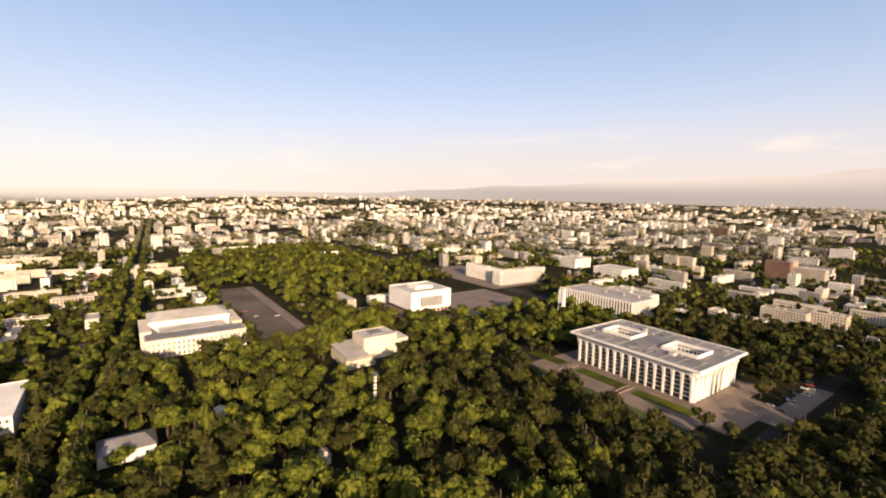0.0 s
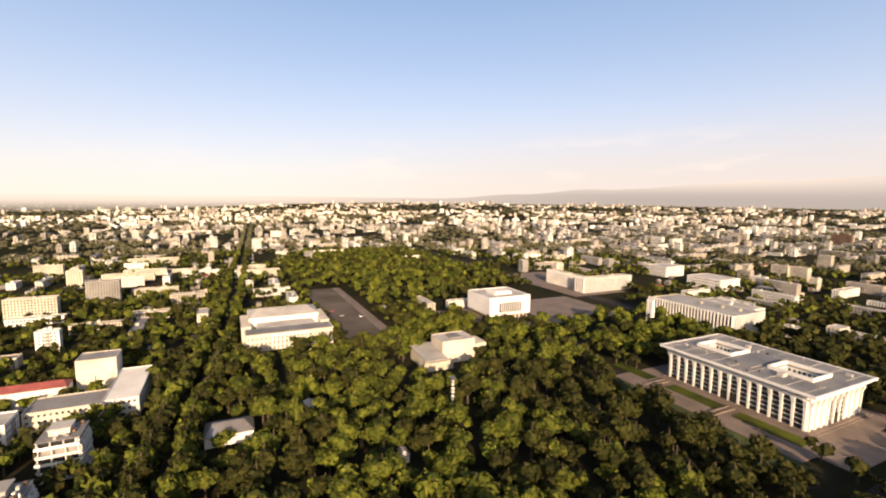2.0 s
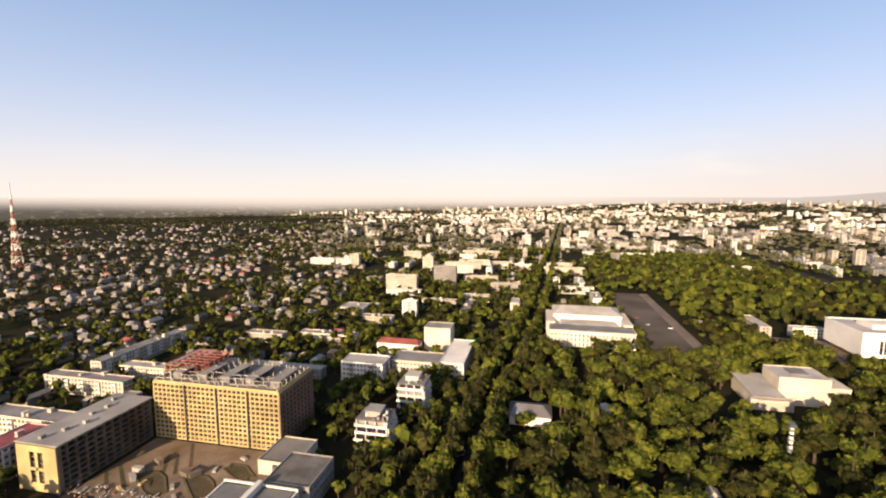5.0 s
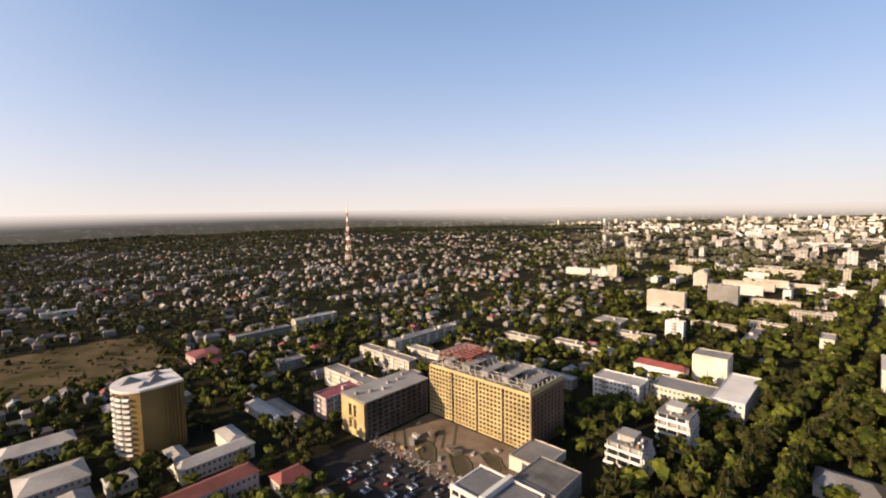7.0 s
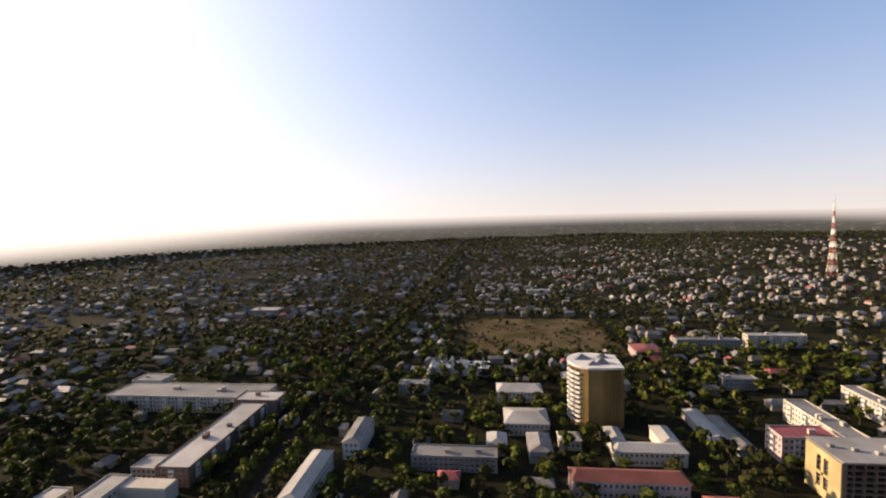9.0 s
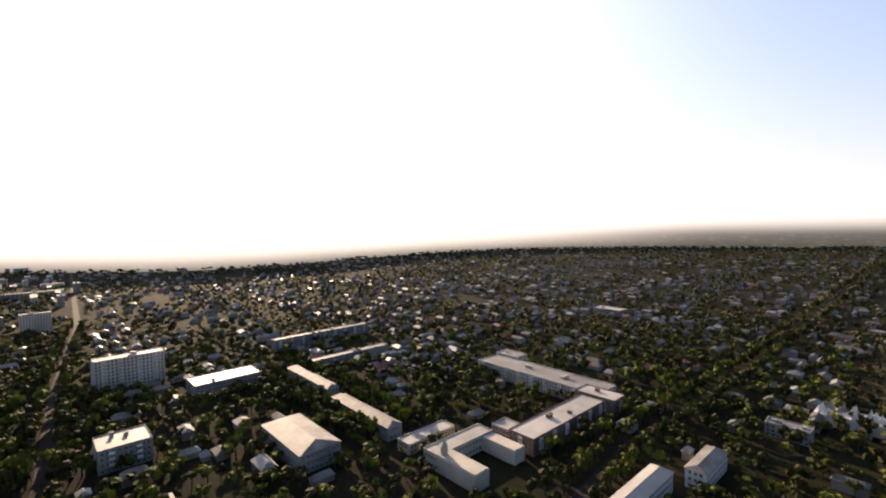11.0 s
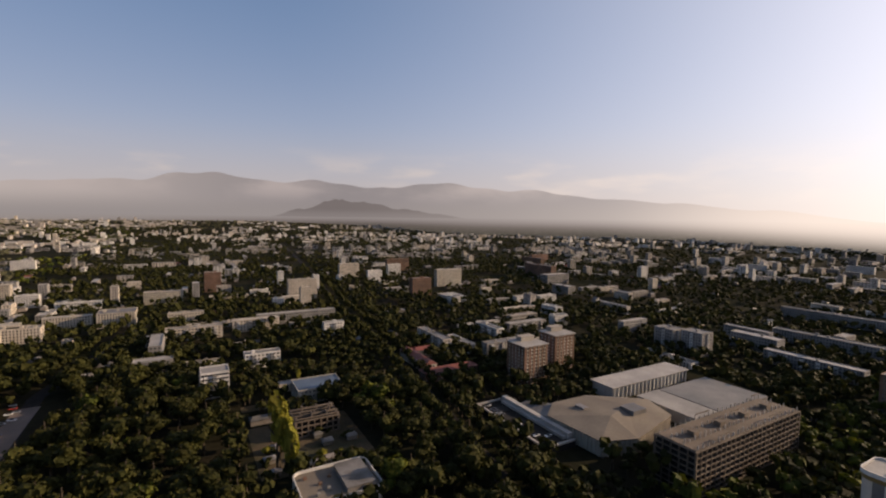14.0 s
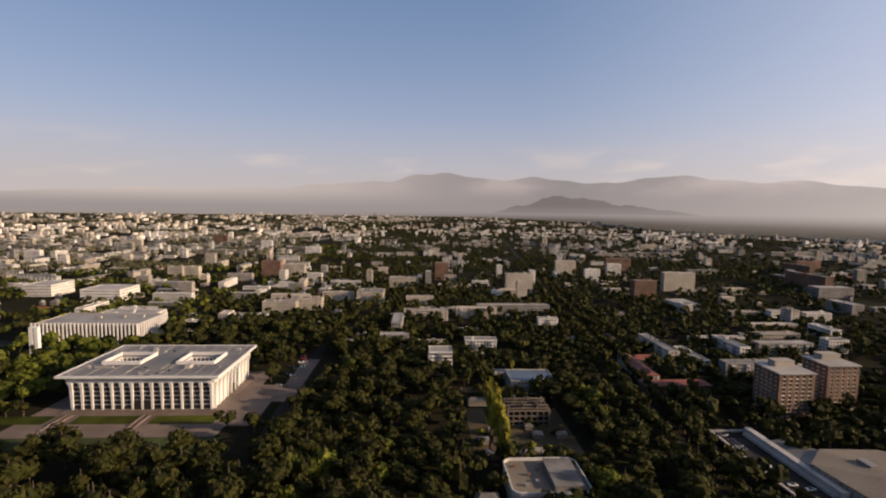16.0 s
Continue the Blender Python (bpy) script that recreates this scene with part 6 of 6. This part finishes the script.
trunk_v = np.array([(math.cos(a) * w, math.sin(a) * w, z) for z, w in ((0, .055), (.5, .036), (1.0, .015)) for a in (0, 1.257, 2.513, 3.77, 5.027)])
trunk_f = [(k * 5 + i, k * 5 + (i + 1) % 5, k * 5 + 5 + (i + 1) % 5, k * 5 + 5 + i) for k in (0, 1) for i in range(5)]
limb = []
for k, (a, l) in enumerate(((.4, .30), (2.5, .34), (4.5, .28))):
    n = len(trunk_v) + len(limb)
    limb += [(.03 * math.cos(a + 1.5), .03 * math.sin(a + 1.5), .42), (.03 * math.cos(a - 1.5), .03 * math.sin(a - 1.5), .42), (0, 0, .48), (l * math.cos(a), l * math.sin(a), .72)]
    trunk_f += [(n, n + 1, n + 3), (n + 1, n + 2, n + 3), (n + 2, n, n + 3)]
trunk_me = mesh_of("trunk", np.concatenate([trunk_v, np.array(limb)]), trunk_f, M["bark"])
near_t = [crown(40 + i, 6, 150, .15) for i in range(5)]
near_me = [[mesh_of("crown", v, f, M[k]) for k in ("leaf", "leafdark")] for v, f in near_t]
for i in singles:
    x, y, q, h = spots[i]
    t = thing("tree", "broad green park tree with a dense lumpy crown", "tree", x, y, 0, math.degrees(turn_of[i]), "park trees")
    part("trunk", trunk_me, t, at=Matrix.Diagonal((h, h, h, 1)))
    part("crown", near_me[i % 5][0 if kind_of[i] < .65 else 1], t, at=Matrix.Translation((0, 0, h * .56)) @ Matrix.Diagonal((q * 1.25, q * 1.25, h * .46, 1)))
mid_t = [crown(60 + i, 3, 13, .36) for i in range(4)]
far_t = [crown(80 + i, 1, 3, .6) for i in range(4)]
full = (R < 620) & (np.arange(len(spots)) < in_wood)
# suburb and dusty mark far trees whose leaf colour carries distance haze
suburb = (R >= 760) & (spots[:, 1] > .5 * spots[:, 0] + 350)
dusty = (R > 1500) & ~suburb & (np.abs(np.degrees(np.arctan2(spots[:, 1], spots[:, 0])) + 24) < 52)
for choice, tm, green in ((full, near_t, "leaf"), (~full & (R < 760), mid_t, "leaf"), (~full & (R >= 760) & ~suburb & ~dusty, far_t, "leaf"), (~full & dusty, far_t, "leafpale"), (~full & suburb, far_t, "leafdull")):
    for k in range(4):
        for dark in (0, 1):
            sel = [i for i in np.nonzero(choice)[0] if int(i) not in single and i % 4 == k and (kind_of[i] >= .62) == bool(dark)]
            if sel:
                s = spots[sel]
                planted("trees", tm[k], np.stack([s[:, 0], s[:, 1], s[:, 3] * .56 + np.array([lift(x, y) for x, y in s[:, :2]]), s[:, 2] * 1.25, s[:, 3] * .46, turn_of[sel]], -1), M[green if green == "leafpale" else "leafdark" if dark else green], "dense green trees between the buildings of the city" if green == "leaf" else "dull green trees among the small houses of the suburb, haze painted in")
rows_o = []
for x in np.arange(-4800, 6000, 78):
    for y in np.arange(-6000, 4600, 78):
        a, b = x + gt.uniform(-36, 36), y + gt.uniform(-36, 36)
        r, az = math.hypot(a, b), math.degrees(math.atan2(b, a))
        if 4400 < r < 5950 and FAR_AZ[0] < az < FAR_AZ[1] and gt.random() < .8:
            h = gt.uniform(7, 13)
            rows_o.append((a, b, h * .5 + lift(a, b), gt.uniform(14, 30), h * .5, gt.uniform(0, 6)))
planted("trees", far_t[2], rows_o, M["leafpale"], "trees of the far outskirts with haze in their colour")
# trunks of the nearer trees
sel = [i for i in np.nonzero(R < 520)[0] if int(i) not in single]
p = spots[sel]
tv = trunk_v[:15]
V = np.stack([tv[None, :, 0] * p[:, 3:4] + p[:, 0:1], tv[None, :, 1] * p[:, 3:4] + p[:, 1:2], tv[None, :, 2] * p[:, 3:4]], -1).reshape(-1, 3)
F = (np.array(trunk_f[:10])[None] + 15 * np.arange(len(p))[:, None, None]).reshape(-1, 4)
tagged(new("trunks", mesh_of("trunks", V, F, M["bark"])), "brown trunks of the nearer trees", "trunks", kind="stuff")
bush_me = mesh_of("crown", near_t[0][0], near_t[0][1], M["leafyellow"])
# tall poplars
pop = [crown(95 + i, 9, 190, .15, .55) for i in range(2)]
for i, (x, y, h, key) in enumerate(((-52, -318, 42, "leafyellow"), (-58, -309, 31, "leafyellow"), (-97, -470, 15, "leafyellow"), (330, -40, 26, "leaf"), (296, -66, 24, "leaf"))):
    t = thing("poplar", "tall slim poplar with yellowing leaves" if key == "leafyellow" else "tall slim green poplar", "tree", x, y, 0, i * 70, "poplars")
    part("trunk", trunk_me, t, at=Matrix.Diagonal((h * .6, h * .6, h, 1)))
    v, f = pop[i % 2]
    part("crown", mesh_of("crown", v, f, M[key]), t, at=Matrix.Translation((0, 0, h * .56)) @ Matrix.Diagonal((h * .3, h * .3, h * .5, 1)))

# ---- mast, pylon, ride, hills ----
def mast(x, y, h):
    e = thing("radio_mast", "tall red and white lattice radio mast", "mast", x, y)
    levels = 12
    for s in range(levels):
        a, b = s / levels, (s + 1) / levels
        wa, wb = 11 * (1 - a) ** 1.5 + 1.3, 11 * (1 - b) ** 1.5 + 1.3
        rows, v, f = [], [], []
        for i in range(4):
            t0, t1 = math.pi / 4 + i * math.pi / 2, math.pi / 4 + (i + 1) * math.pi / 2
            p0, p1 = Vector((wa * math.cos(t0), wa * math.sin(t0), a * h)), Vector((wb * math.cos(t0), wb * math.sin(t0), b * h))
            q0, q1 = Vector((wa * math.cos(t1), wa * math.sin(t1), a * h)), Vector((wb * math.cos(t1), wb * math.sin(t1), b * h))
            for m0, m1, w in ((p0, p1, .6), (p0, q1, .3), (q0, p1, .3), (p1, q1, .35)):
                k = len(v)
                d = (m1 - m0).normalized()
                u = d.orthogonal().normalized() * w
                z = d.cross(u).normalized() * w
                v += [m0 + u, m0 + z, m0 - u - z, m1 + u, m1 + z, m1 - u - z]
                f += [(k, k + 1, k + 4, k + 3), (k + 1, k + 2, k + 5, k + 4), (k + 2, k, k + 3, k + 5)]
        part("lattice", mesh_of("lattice", [tuple(c) for c in v], f, M["mastred"] if s % 2 == 0 else M["white"]), e)
    part("antenna", boxes("antenna", [(-.5, .5, -.5, .5, h, h + 18)], M["white"]), e)


mast(866, 1250, 142)
e = thing("pylon", "white twin slab pylon at the edge of the square", "pylon", 436, -526)
part("slab", boxes("slab", [(-5, -1, -2, 2, 0, 31)], M["marble"]), e)
part("slab", boxes("slab", [(1, 5, -2, 2, 0, 31)], M["marble"]), e)
part("base", boxes("base", [(-7, 7, -4, 4, 0, 1)], M["grey"]), e)
e = thing("ride_tower", "slim white drop tower of the fairground with dark bands", "ride", 310, -157)
part("mast", boxes("mast", [(-.9, .9, -.9, .9, 0, 27)], M["white"]), e)
for k in range(6):
    part("band", boxes("band", [(-1.3, 1.3, -1.3, 1.3, 12 + k * 2.4, 13 + k * 2.4)], M["metal" if k % 2 else "dark"]), e)
part("head", boxes("head", [(-2, 2, -2, 2, 26.2, 27.6)], M["metal"]), e)
part("car", boxes("car", [(-2.4, 2.4, -2.4, 2.4, 5, 6.8)], M["mastred"]), e)
for i, (x, y) in enumerate(((270, -105), (372, -60), (228, -48), (300, -210))):
    gabled("park_pavilion", "white park pavilion half hidden by trees", x, x + 9, y, y + 7, 4.5, 2.0, "white", "lightroof", 0, "park pavilions", "pavilion")
# white hall with many small peaked roofs
e = thing("peaked_hall", "white and pale blue hall with many small peaked roofs", "hall", -36, 506)
part("wall", boxes("wall", [(-34, 34, -10, 14, 0, 7)], M["white"]), e)
rr = random.Random(8)
for i in range(16):
    x, y, w, k = rr.uniform(-30, 30), rr.uniform(-10, 10), rr.uniform(2, 4), rr.uniform(3, 8)
    part("peak", mesh_of("peak", [(x - w, y - w, 7), (x + w, y - w, 7), (x + w, y + w, 7), (x - w, y + w, 7), (x, y, 7 + k)], [(0, 1, 4), (1, 2, 4), (2, 3, 4), (3, 0, 4)], M["white" if i % 3 else "tinroof"]), e)
# site clutter in the yard: stacks, sheds, earth heaps
for i in range(15):
    x, y = rr.uniform(212, 262), rr.uniform(176, 268)
    if i % 3 != 1:
        s = new("board_pile", boxes("board_pile", [(-2, 2, -.9, .9, 0, .5), (-1.8, 1.9, -.7, .7, .5, .9)], M["yellow" if i % 2 else "lightroof"]))
        tagged(s, "stack of pale building boards on the mud", "building material", "site stacks")
    elif i % 3 == 1:
        s = new("site_cabin", boxes("site_cabin", [(-2.6, 2.6, -1.1, 1.1, 0.3, 2.3), (-2.8, 2.8, -1.3, 1.3, 2.3, 2.5), (-2.4, -1.8, -1, 1, 0, .3), (1.8, 2.4, -1, 1, 0, .3)], M["bareframe" if i % 2 else "lightroof"]))
        tagged(s, "boxy site cabin with a flat lid roof", "cabin", "site cabins")
    else:
        v = ICO_V * np.array([5, 4, 2.2]) * np.random.default_rng(i).uniform(.7, 1.2, (12, 1))
        s = new("earth_heap", mesh_of("earth_heap", v, ICO_F, M["dirt"]))
        tagged(s, "heap of dug brown earth", "earth heap", "earth heaps")
    s.matrix_basis = pose(x, y, .14, 0, 0, rr.uniform(0, 180))


# dug pits, ruts and rubble of the building yard
for x, y, w, d, a in ((222, 232, 17, 7, 62), (224, 199, 17, 7, 58), (243, 186, 12, 6, 70)):
    v = [(w * k * math.cos(i * math.pi / 6) * (1 + .2 * math.sin(3 * i + w)), d * k * math.sin(i * math.pi / 6) * (1 + .2 * math.cos(5 * i)), z) for k, z in ((1.15, 0), (1, .3), (.8, .04)) for i in range(12)]
    f = [(k * 12 + i, k * 12 + (i + 1) % 12, k * 12 + 12 + (i + 1) % 12, k * 12 + 12 + i) for k in (0, 1) for i in range(12)] + [tuple(range(24, 36))]
    s = new("pit", mesh_of("pit", v, f, M["lot"]))
    s.matrix_basis = pose(x, y, .15, 0, 0, a)
    tagged(s, "shallow dug pit with a rim of dark brown earth", "pit", "dug pits", kind="structure")
for i in range(9):
    x, y = rr.uniform(212, 250), rr.uniform(180, 262)
    s = new("rut", boxes("rut", [(-rr.uniform(8, 22), rr.uniform(8, 22), -1.1, 1.1, 0, .06)], M["lot"]))
    s.matrix_basis = pose(x, y, .145, 0, 0, rr.uniform(20, 60))
    tagged(s, "dark muddy wheel rut in the yard", "rut", "wheel ruts", kind="structure")
rb = random.Random(31)
rows_r = []
for i in range(170):
    x, y, w, d = rb.uniform(200, 212), rb.uniform(176, 280), rb.uniform(.5, 2.6), rb.uniform(.4, 1.4)
    rows_r.append((x, x + w, y, y + d, 0, rb.uniform(.2, 1.1)))
for k, key in enumerate(("lightroof", "grey", "brick")):
    tagged(new("rubble", boxes("rubble", rows_r[k::3], M[key])), "loose %s rubble and boards beside the yard" % {"lightroof": "pale", "grey": "grey", "brick": "brown"}[key], "rubble", kind="stuff")
# low sheds, bushes and rubble on the vacant lot
for i in range(9):
    x, y = rr.uniform(-116, -48), rr.uniform(-392, -318)
    gabled("lot_shed", "small weathered shed on the bare lot", x, x + rr.uniform(4, 8), y, y + rr.uniform(4, 7), 2.6, 1.0, "house", ("slate", "tinroof", "slate")[i % 3], 0, "lot sheds", "shed")
for i in range(26):
    x, y, q = rr.uniform(-118, -44), rr.uniform(-394, -316), rr.uniform(1.4, 3.6)
    t = thing("bush", "dry olive bush on the bare lot" if i % 3 else "yellowing bush on the bare lot", "bush", x, y, 0.1, rr.uniform(0, 360), "bushes")
    part("crown", near_me[i % 5][1] if i % 3 else bush_me, t, at=Matrix.Translation((0, 0, q * .6)) @ Matrix.Diagonal((q * 1.3, q * 1.3, q, 1)))


# dry bushes and hedges on the bare field
fb = np.random.default_rng(21)
fx, fy = fb.uniform(-58, 170, 340), fb.uniform(579, 777, 340)
rim = fb.random(340) < .55
fx = np.where(rim & (fx < 56), -59 + 22 * fb.random(340) ** 2, np.where(rim, 171 - 22 * fb.random(340) ** 2, fx))
rows_f = np.stack([fx, fy, np.full(340, 1.6), fb.uniform(1.2, 5.5, 340), fb.uniform(1.2, 3.4, 340), fb.uniform(0, 6, 340)], -1)
planted("field_bushes", far_t[1], rows_f, M["leafdark"], "low dry bushes scattered over the bare field")


# ---- parked cars ----
def car_mesh(key):
    body = [(-2.2, 2.2, -.88, .88, .32, .95)]
    return boxes("car_body", body, key)


paints = [material("car_paint_white", (.75, .75, .74), .3, .03, spec=.6), material("car_paint_grey", (.3, .31, .32), .3, .03, spec=.6), material("car_paint_dark", (.04, .04, .05), .3, .03, spec=.6), material("car_paint_red", (.35, .04, .03), .3, .03, spec=.6)]
cab_v = [(-1.5, -.8, .95), (1.1, -.8, .95), (1.1, .8, .95), (-1.5, .8, .95), (-1.05, -.66, 1.5), (.5, -.66, 1.5), (.5, .66, 1.5), (-1.05, .66, 1.5)]
cab = mesh_of("cabin", cab_v, BOX_F.tolist(), M["glass"])
rim = [(math.cos(a * math.pi / 5) * .33, y, math.sin(a * math.pi / 5) * .33 + .33) for y in (-.12, .12) for a in range(10)]
wheel = mesh_of("wheel", rim, [(i, (i + 1) % 10, 10 + (i + 1) % 10, 10 + i) for i in range(10)] + [tuple(range(10))[::-1], tuple(range(10, 20))], M["dark"])
bodies = [car_mesh(p) for p in paints]
names_of = ("white", "grey", "black", "dark red")
lots = [(163 + 7.4 * (k % 5), 186 + 3.6 * (k // 5) + (k * 7 % 3), 0) for k in range(100) if (k * 37) % 11 < 4] + [(rr.uniform(-630, -410), rr.choice((-7, 16)), 3) for _ in range(26)] + [(rr.uniform(132, 146), rr.uniform(-555, -445), 0) for _ in range(14)] + [(rr.uniform(200, 400), rr.choice((39.6, 48.4)), 0) for _ in range(10)] + [(rr.uniform(560, 700), rr.uniform(-176, -130), 90) for _ in range(3)] + [(rr.choice((-238.5, -246)), -273 + 5 * k, 0) for k in range(1, 3)] + [(rr.uniform(-238, -237), -338 + 4.4 * rr.randrange(15), 0) for _ in range(14)]
for i, (x, y, a) in enumerate(lots):
    k = (0, 1, 2, 0, 1, 2, 1, 0, 2, 3)[i * 7 % 10]
    c = thing("car", "%s parked car on asphalt" % names_of[k], "car", x, y, 3.88 if -258 < x < -234 else .13, a + rr.uniform(-4, 4), "parked cars")
    part("body", bodies[k], c)
    part("cabin", cab, c)
    for wx in (-1.35, 1.35):
        for wy in (-.8, .8):
            part("wheel", wheel, c, at=Matrix.Translation((wx, wy, 0)))

# ---- far hills, mountains and the plain in the haze ----
def distance_material(name, low, high, z0, z1, lit, veil, spots=0.0):
    """Glowing backdrop colour with haze and sunlight painted in: near colour below, lit side and sun side told apart,
    the horizon's haze above.
    """
    m = bpy.data.materials.new(name)
    m.use_nodes = True
    t = m.node_tree
    t.nodes.clear()
    calc, blend, vec, step, grain = node_tools(t)
    geo = t.nodes.new("ShaderNodeNewGeometry").outputs["Position"]
    sep = t.nodes.new("ShaderNodeSeparateXYZ")
    t.links.new(geo, sep.inputs[0])
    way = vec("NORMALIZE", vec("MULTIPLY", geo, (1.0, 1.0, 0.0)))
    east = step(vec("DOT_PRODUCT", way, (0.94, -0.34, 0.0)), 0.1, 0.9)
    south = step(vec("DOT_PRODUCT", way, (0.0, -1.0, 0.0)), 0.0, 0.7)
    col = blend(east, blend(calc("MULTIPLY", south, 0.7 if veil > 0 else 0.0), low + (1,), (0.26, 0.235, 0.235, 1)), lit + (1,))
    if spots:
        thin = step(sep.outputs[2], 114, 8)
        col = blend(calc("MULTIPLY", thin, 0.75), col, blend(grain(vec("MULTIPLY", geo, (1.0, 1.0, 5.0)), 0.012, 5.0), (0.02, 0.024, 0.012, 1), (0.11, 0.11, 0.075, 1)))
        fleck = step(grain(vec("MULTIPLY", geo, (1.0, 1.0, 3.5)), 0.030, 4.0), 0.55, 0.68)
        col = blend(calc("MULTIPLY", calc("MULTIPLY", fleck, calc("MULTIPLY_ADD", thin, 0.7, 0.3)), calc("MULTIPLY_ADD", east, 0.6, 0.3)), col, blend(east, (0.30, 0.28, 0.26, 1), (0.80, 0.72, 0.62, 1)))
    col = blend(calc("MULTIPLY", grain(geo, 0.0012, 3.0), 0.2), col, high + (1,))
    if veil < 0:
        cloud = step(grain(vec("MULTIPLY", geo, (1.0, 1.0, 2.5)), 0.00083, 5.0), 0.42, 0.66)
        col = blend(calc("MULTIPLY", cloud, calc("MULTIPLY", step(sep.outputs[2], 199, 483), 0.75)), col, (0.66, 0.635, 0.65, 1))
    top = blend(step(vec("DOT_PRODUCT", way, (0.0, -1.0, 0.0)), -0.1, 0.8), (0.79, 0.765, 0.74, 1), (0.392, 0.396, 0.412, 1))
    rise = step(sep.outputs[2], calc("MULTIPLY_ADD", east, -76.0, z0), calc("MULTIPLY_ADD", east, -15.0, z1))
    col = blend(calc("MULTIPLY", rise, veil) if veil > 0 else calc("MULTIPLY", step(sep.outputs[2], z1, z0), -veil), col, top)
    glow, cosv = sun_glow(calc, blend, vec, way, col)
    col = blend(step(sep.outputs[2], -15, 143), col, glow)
    # towards the sun, painted glare whitens the backdrop lower down
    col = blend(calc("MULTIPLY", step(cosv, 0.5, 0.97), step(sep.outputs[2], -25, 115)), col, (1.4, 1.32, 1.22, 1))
    em, out = t.nodes.new("ShaderNodeEmission"), t.nodes.new("ShaderNodeOutputMaterial")
    t.links.new(col, em.inputs[0])
    em.inputs[1].default_value = 0.65
    t.links.new(em.outputs[0], out.inputs[0])
    return m


def ridge(name, az0, az1, far, heights, mat, label, rough, seed, n=200, near=0.0, out=0.0):
    """A far ridge as a shell of hills; heights: metres at even steps from az0 to az1."""
    v, f = [], []
    for i in range(n + 1):
        u = i / n
        a = radians(az0 + (az1 - az0) * u)
        k = u * (len(heights) - 1)
        j = min(int(k), len(heights) - 2)
        w = k - j
        w = w * w * (3 - 2 * w)
        h = heights[j] * (1 - w) + heights[j + 1] * w
        h += max(0, h - 137) * rough * (noise.noise((u * 14 + seed, seed, 0)) + .5 * noise.noise((u * 40 + seed, 2, 0)))
        c, s = math.cos(a), math.sin(a)
        # sunward and north the wall stands nearer, in place of haze
        dist = far + out * max(0.0, min(1.0, (77 - abs(math.degrees(a) + 46)) / 14)) - near * (max(0.0, -c * .98 + s * .2) ** 6 + .6 * max(0.0, s * .9 - c * .4) ** 4)
        v += [(dist * c, dist * s, -5), ((dist + 40) * c, (dist + 40) * s, max(2, h * .5)), ((dist + 60) * c, (dist + 60) * s, max(2, h)), ((dist + 300) * c, (dist + 300) * s, -5)]
    for i in range(n):
        k = 4 * i
        f += [(k + q, k + 4 + q, k + 5 + q, k + 1 + q) for q in range(3)]
    ob = new(name, mesh_of(name, v, f, mat, smooth=True))
    return tagged(ob, label, "mountains", kind="structure")


ridge("backdrop_plain", -180, 180, 4560, (127, 133, 128, 134, 129, 132, 129, 133, 130, 132, 127), distance_material("far_plain", (0.098, 0.100, 0.110), (0.15, 0.15, 0.155), 55, 145, (0.50, 0.44, 0.375), 0.95, 0.5), "edge of the plain where the city ends, haze painted in", .5, 5.0, 360, 2300.0, 1540.0)
ridge("backdrop_mountains", -26, -164, 6436, (135, 184, 235, 290, 326, 346, 416, 508, 522, 467, 472, 436, 371, 305, 229, 135), distance_material("far_mountains", (0.355, 0.362, 0.395), (0.445, 0.45, 0.475), 144, 361, (0.81, 0.785, 0.775), -0.97), "pale violet mountains with the haze painted in", .24, 3.0, 320)
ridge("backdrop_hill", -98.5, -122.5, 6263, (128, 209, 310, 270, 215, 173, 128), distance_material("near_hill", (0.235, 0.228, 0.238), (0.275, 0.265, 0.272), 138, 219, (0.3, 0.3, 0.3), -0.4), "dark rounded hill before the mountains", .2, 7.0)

# ---- true size: the plan above is drawn in units of 0.763 m, the heights in metres ----
PLAN = 0.763
for ob in list(scene.objects):
    if ob.parent is None and ob is not cam and ob is not sun:
        m = ob.matrix_basis.copy()
        m.translation = Vector((m.translation.x * PLAN, m.translation.y * PLAN, m.translation.z))
        loose = ob.name.split(".")[0] in ("car", "poplar", "bush", "site_cabin", "board_pile")
        ob.matrix_basis = m if loose else m @ Matrix.Diagonal((PLAN, PLAN, 1, 1))
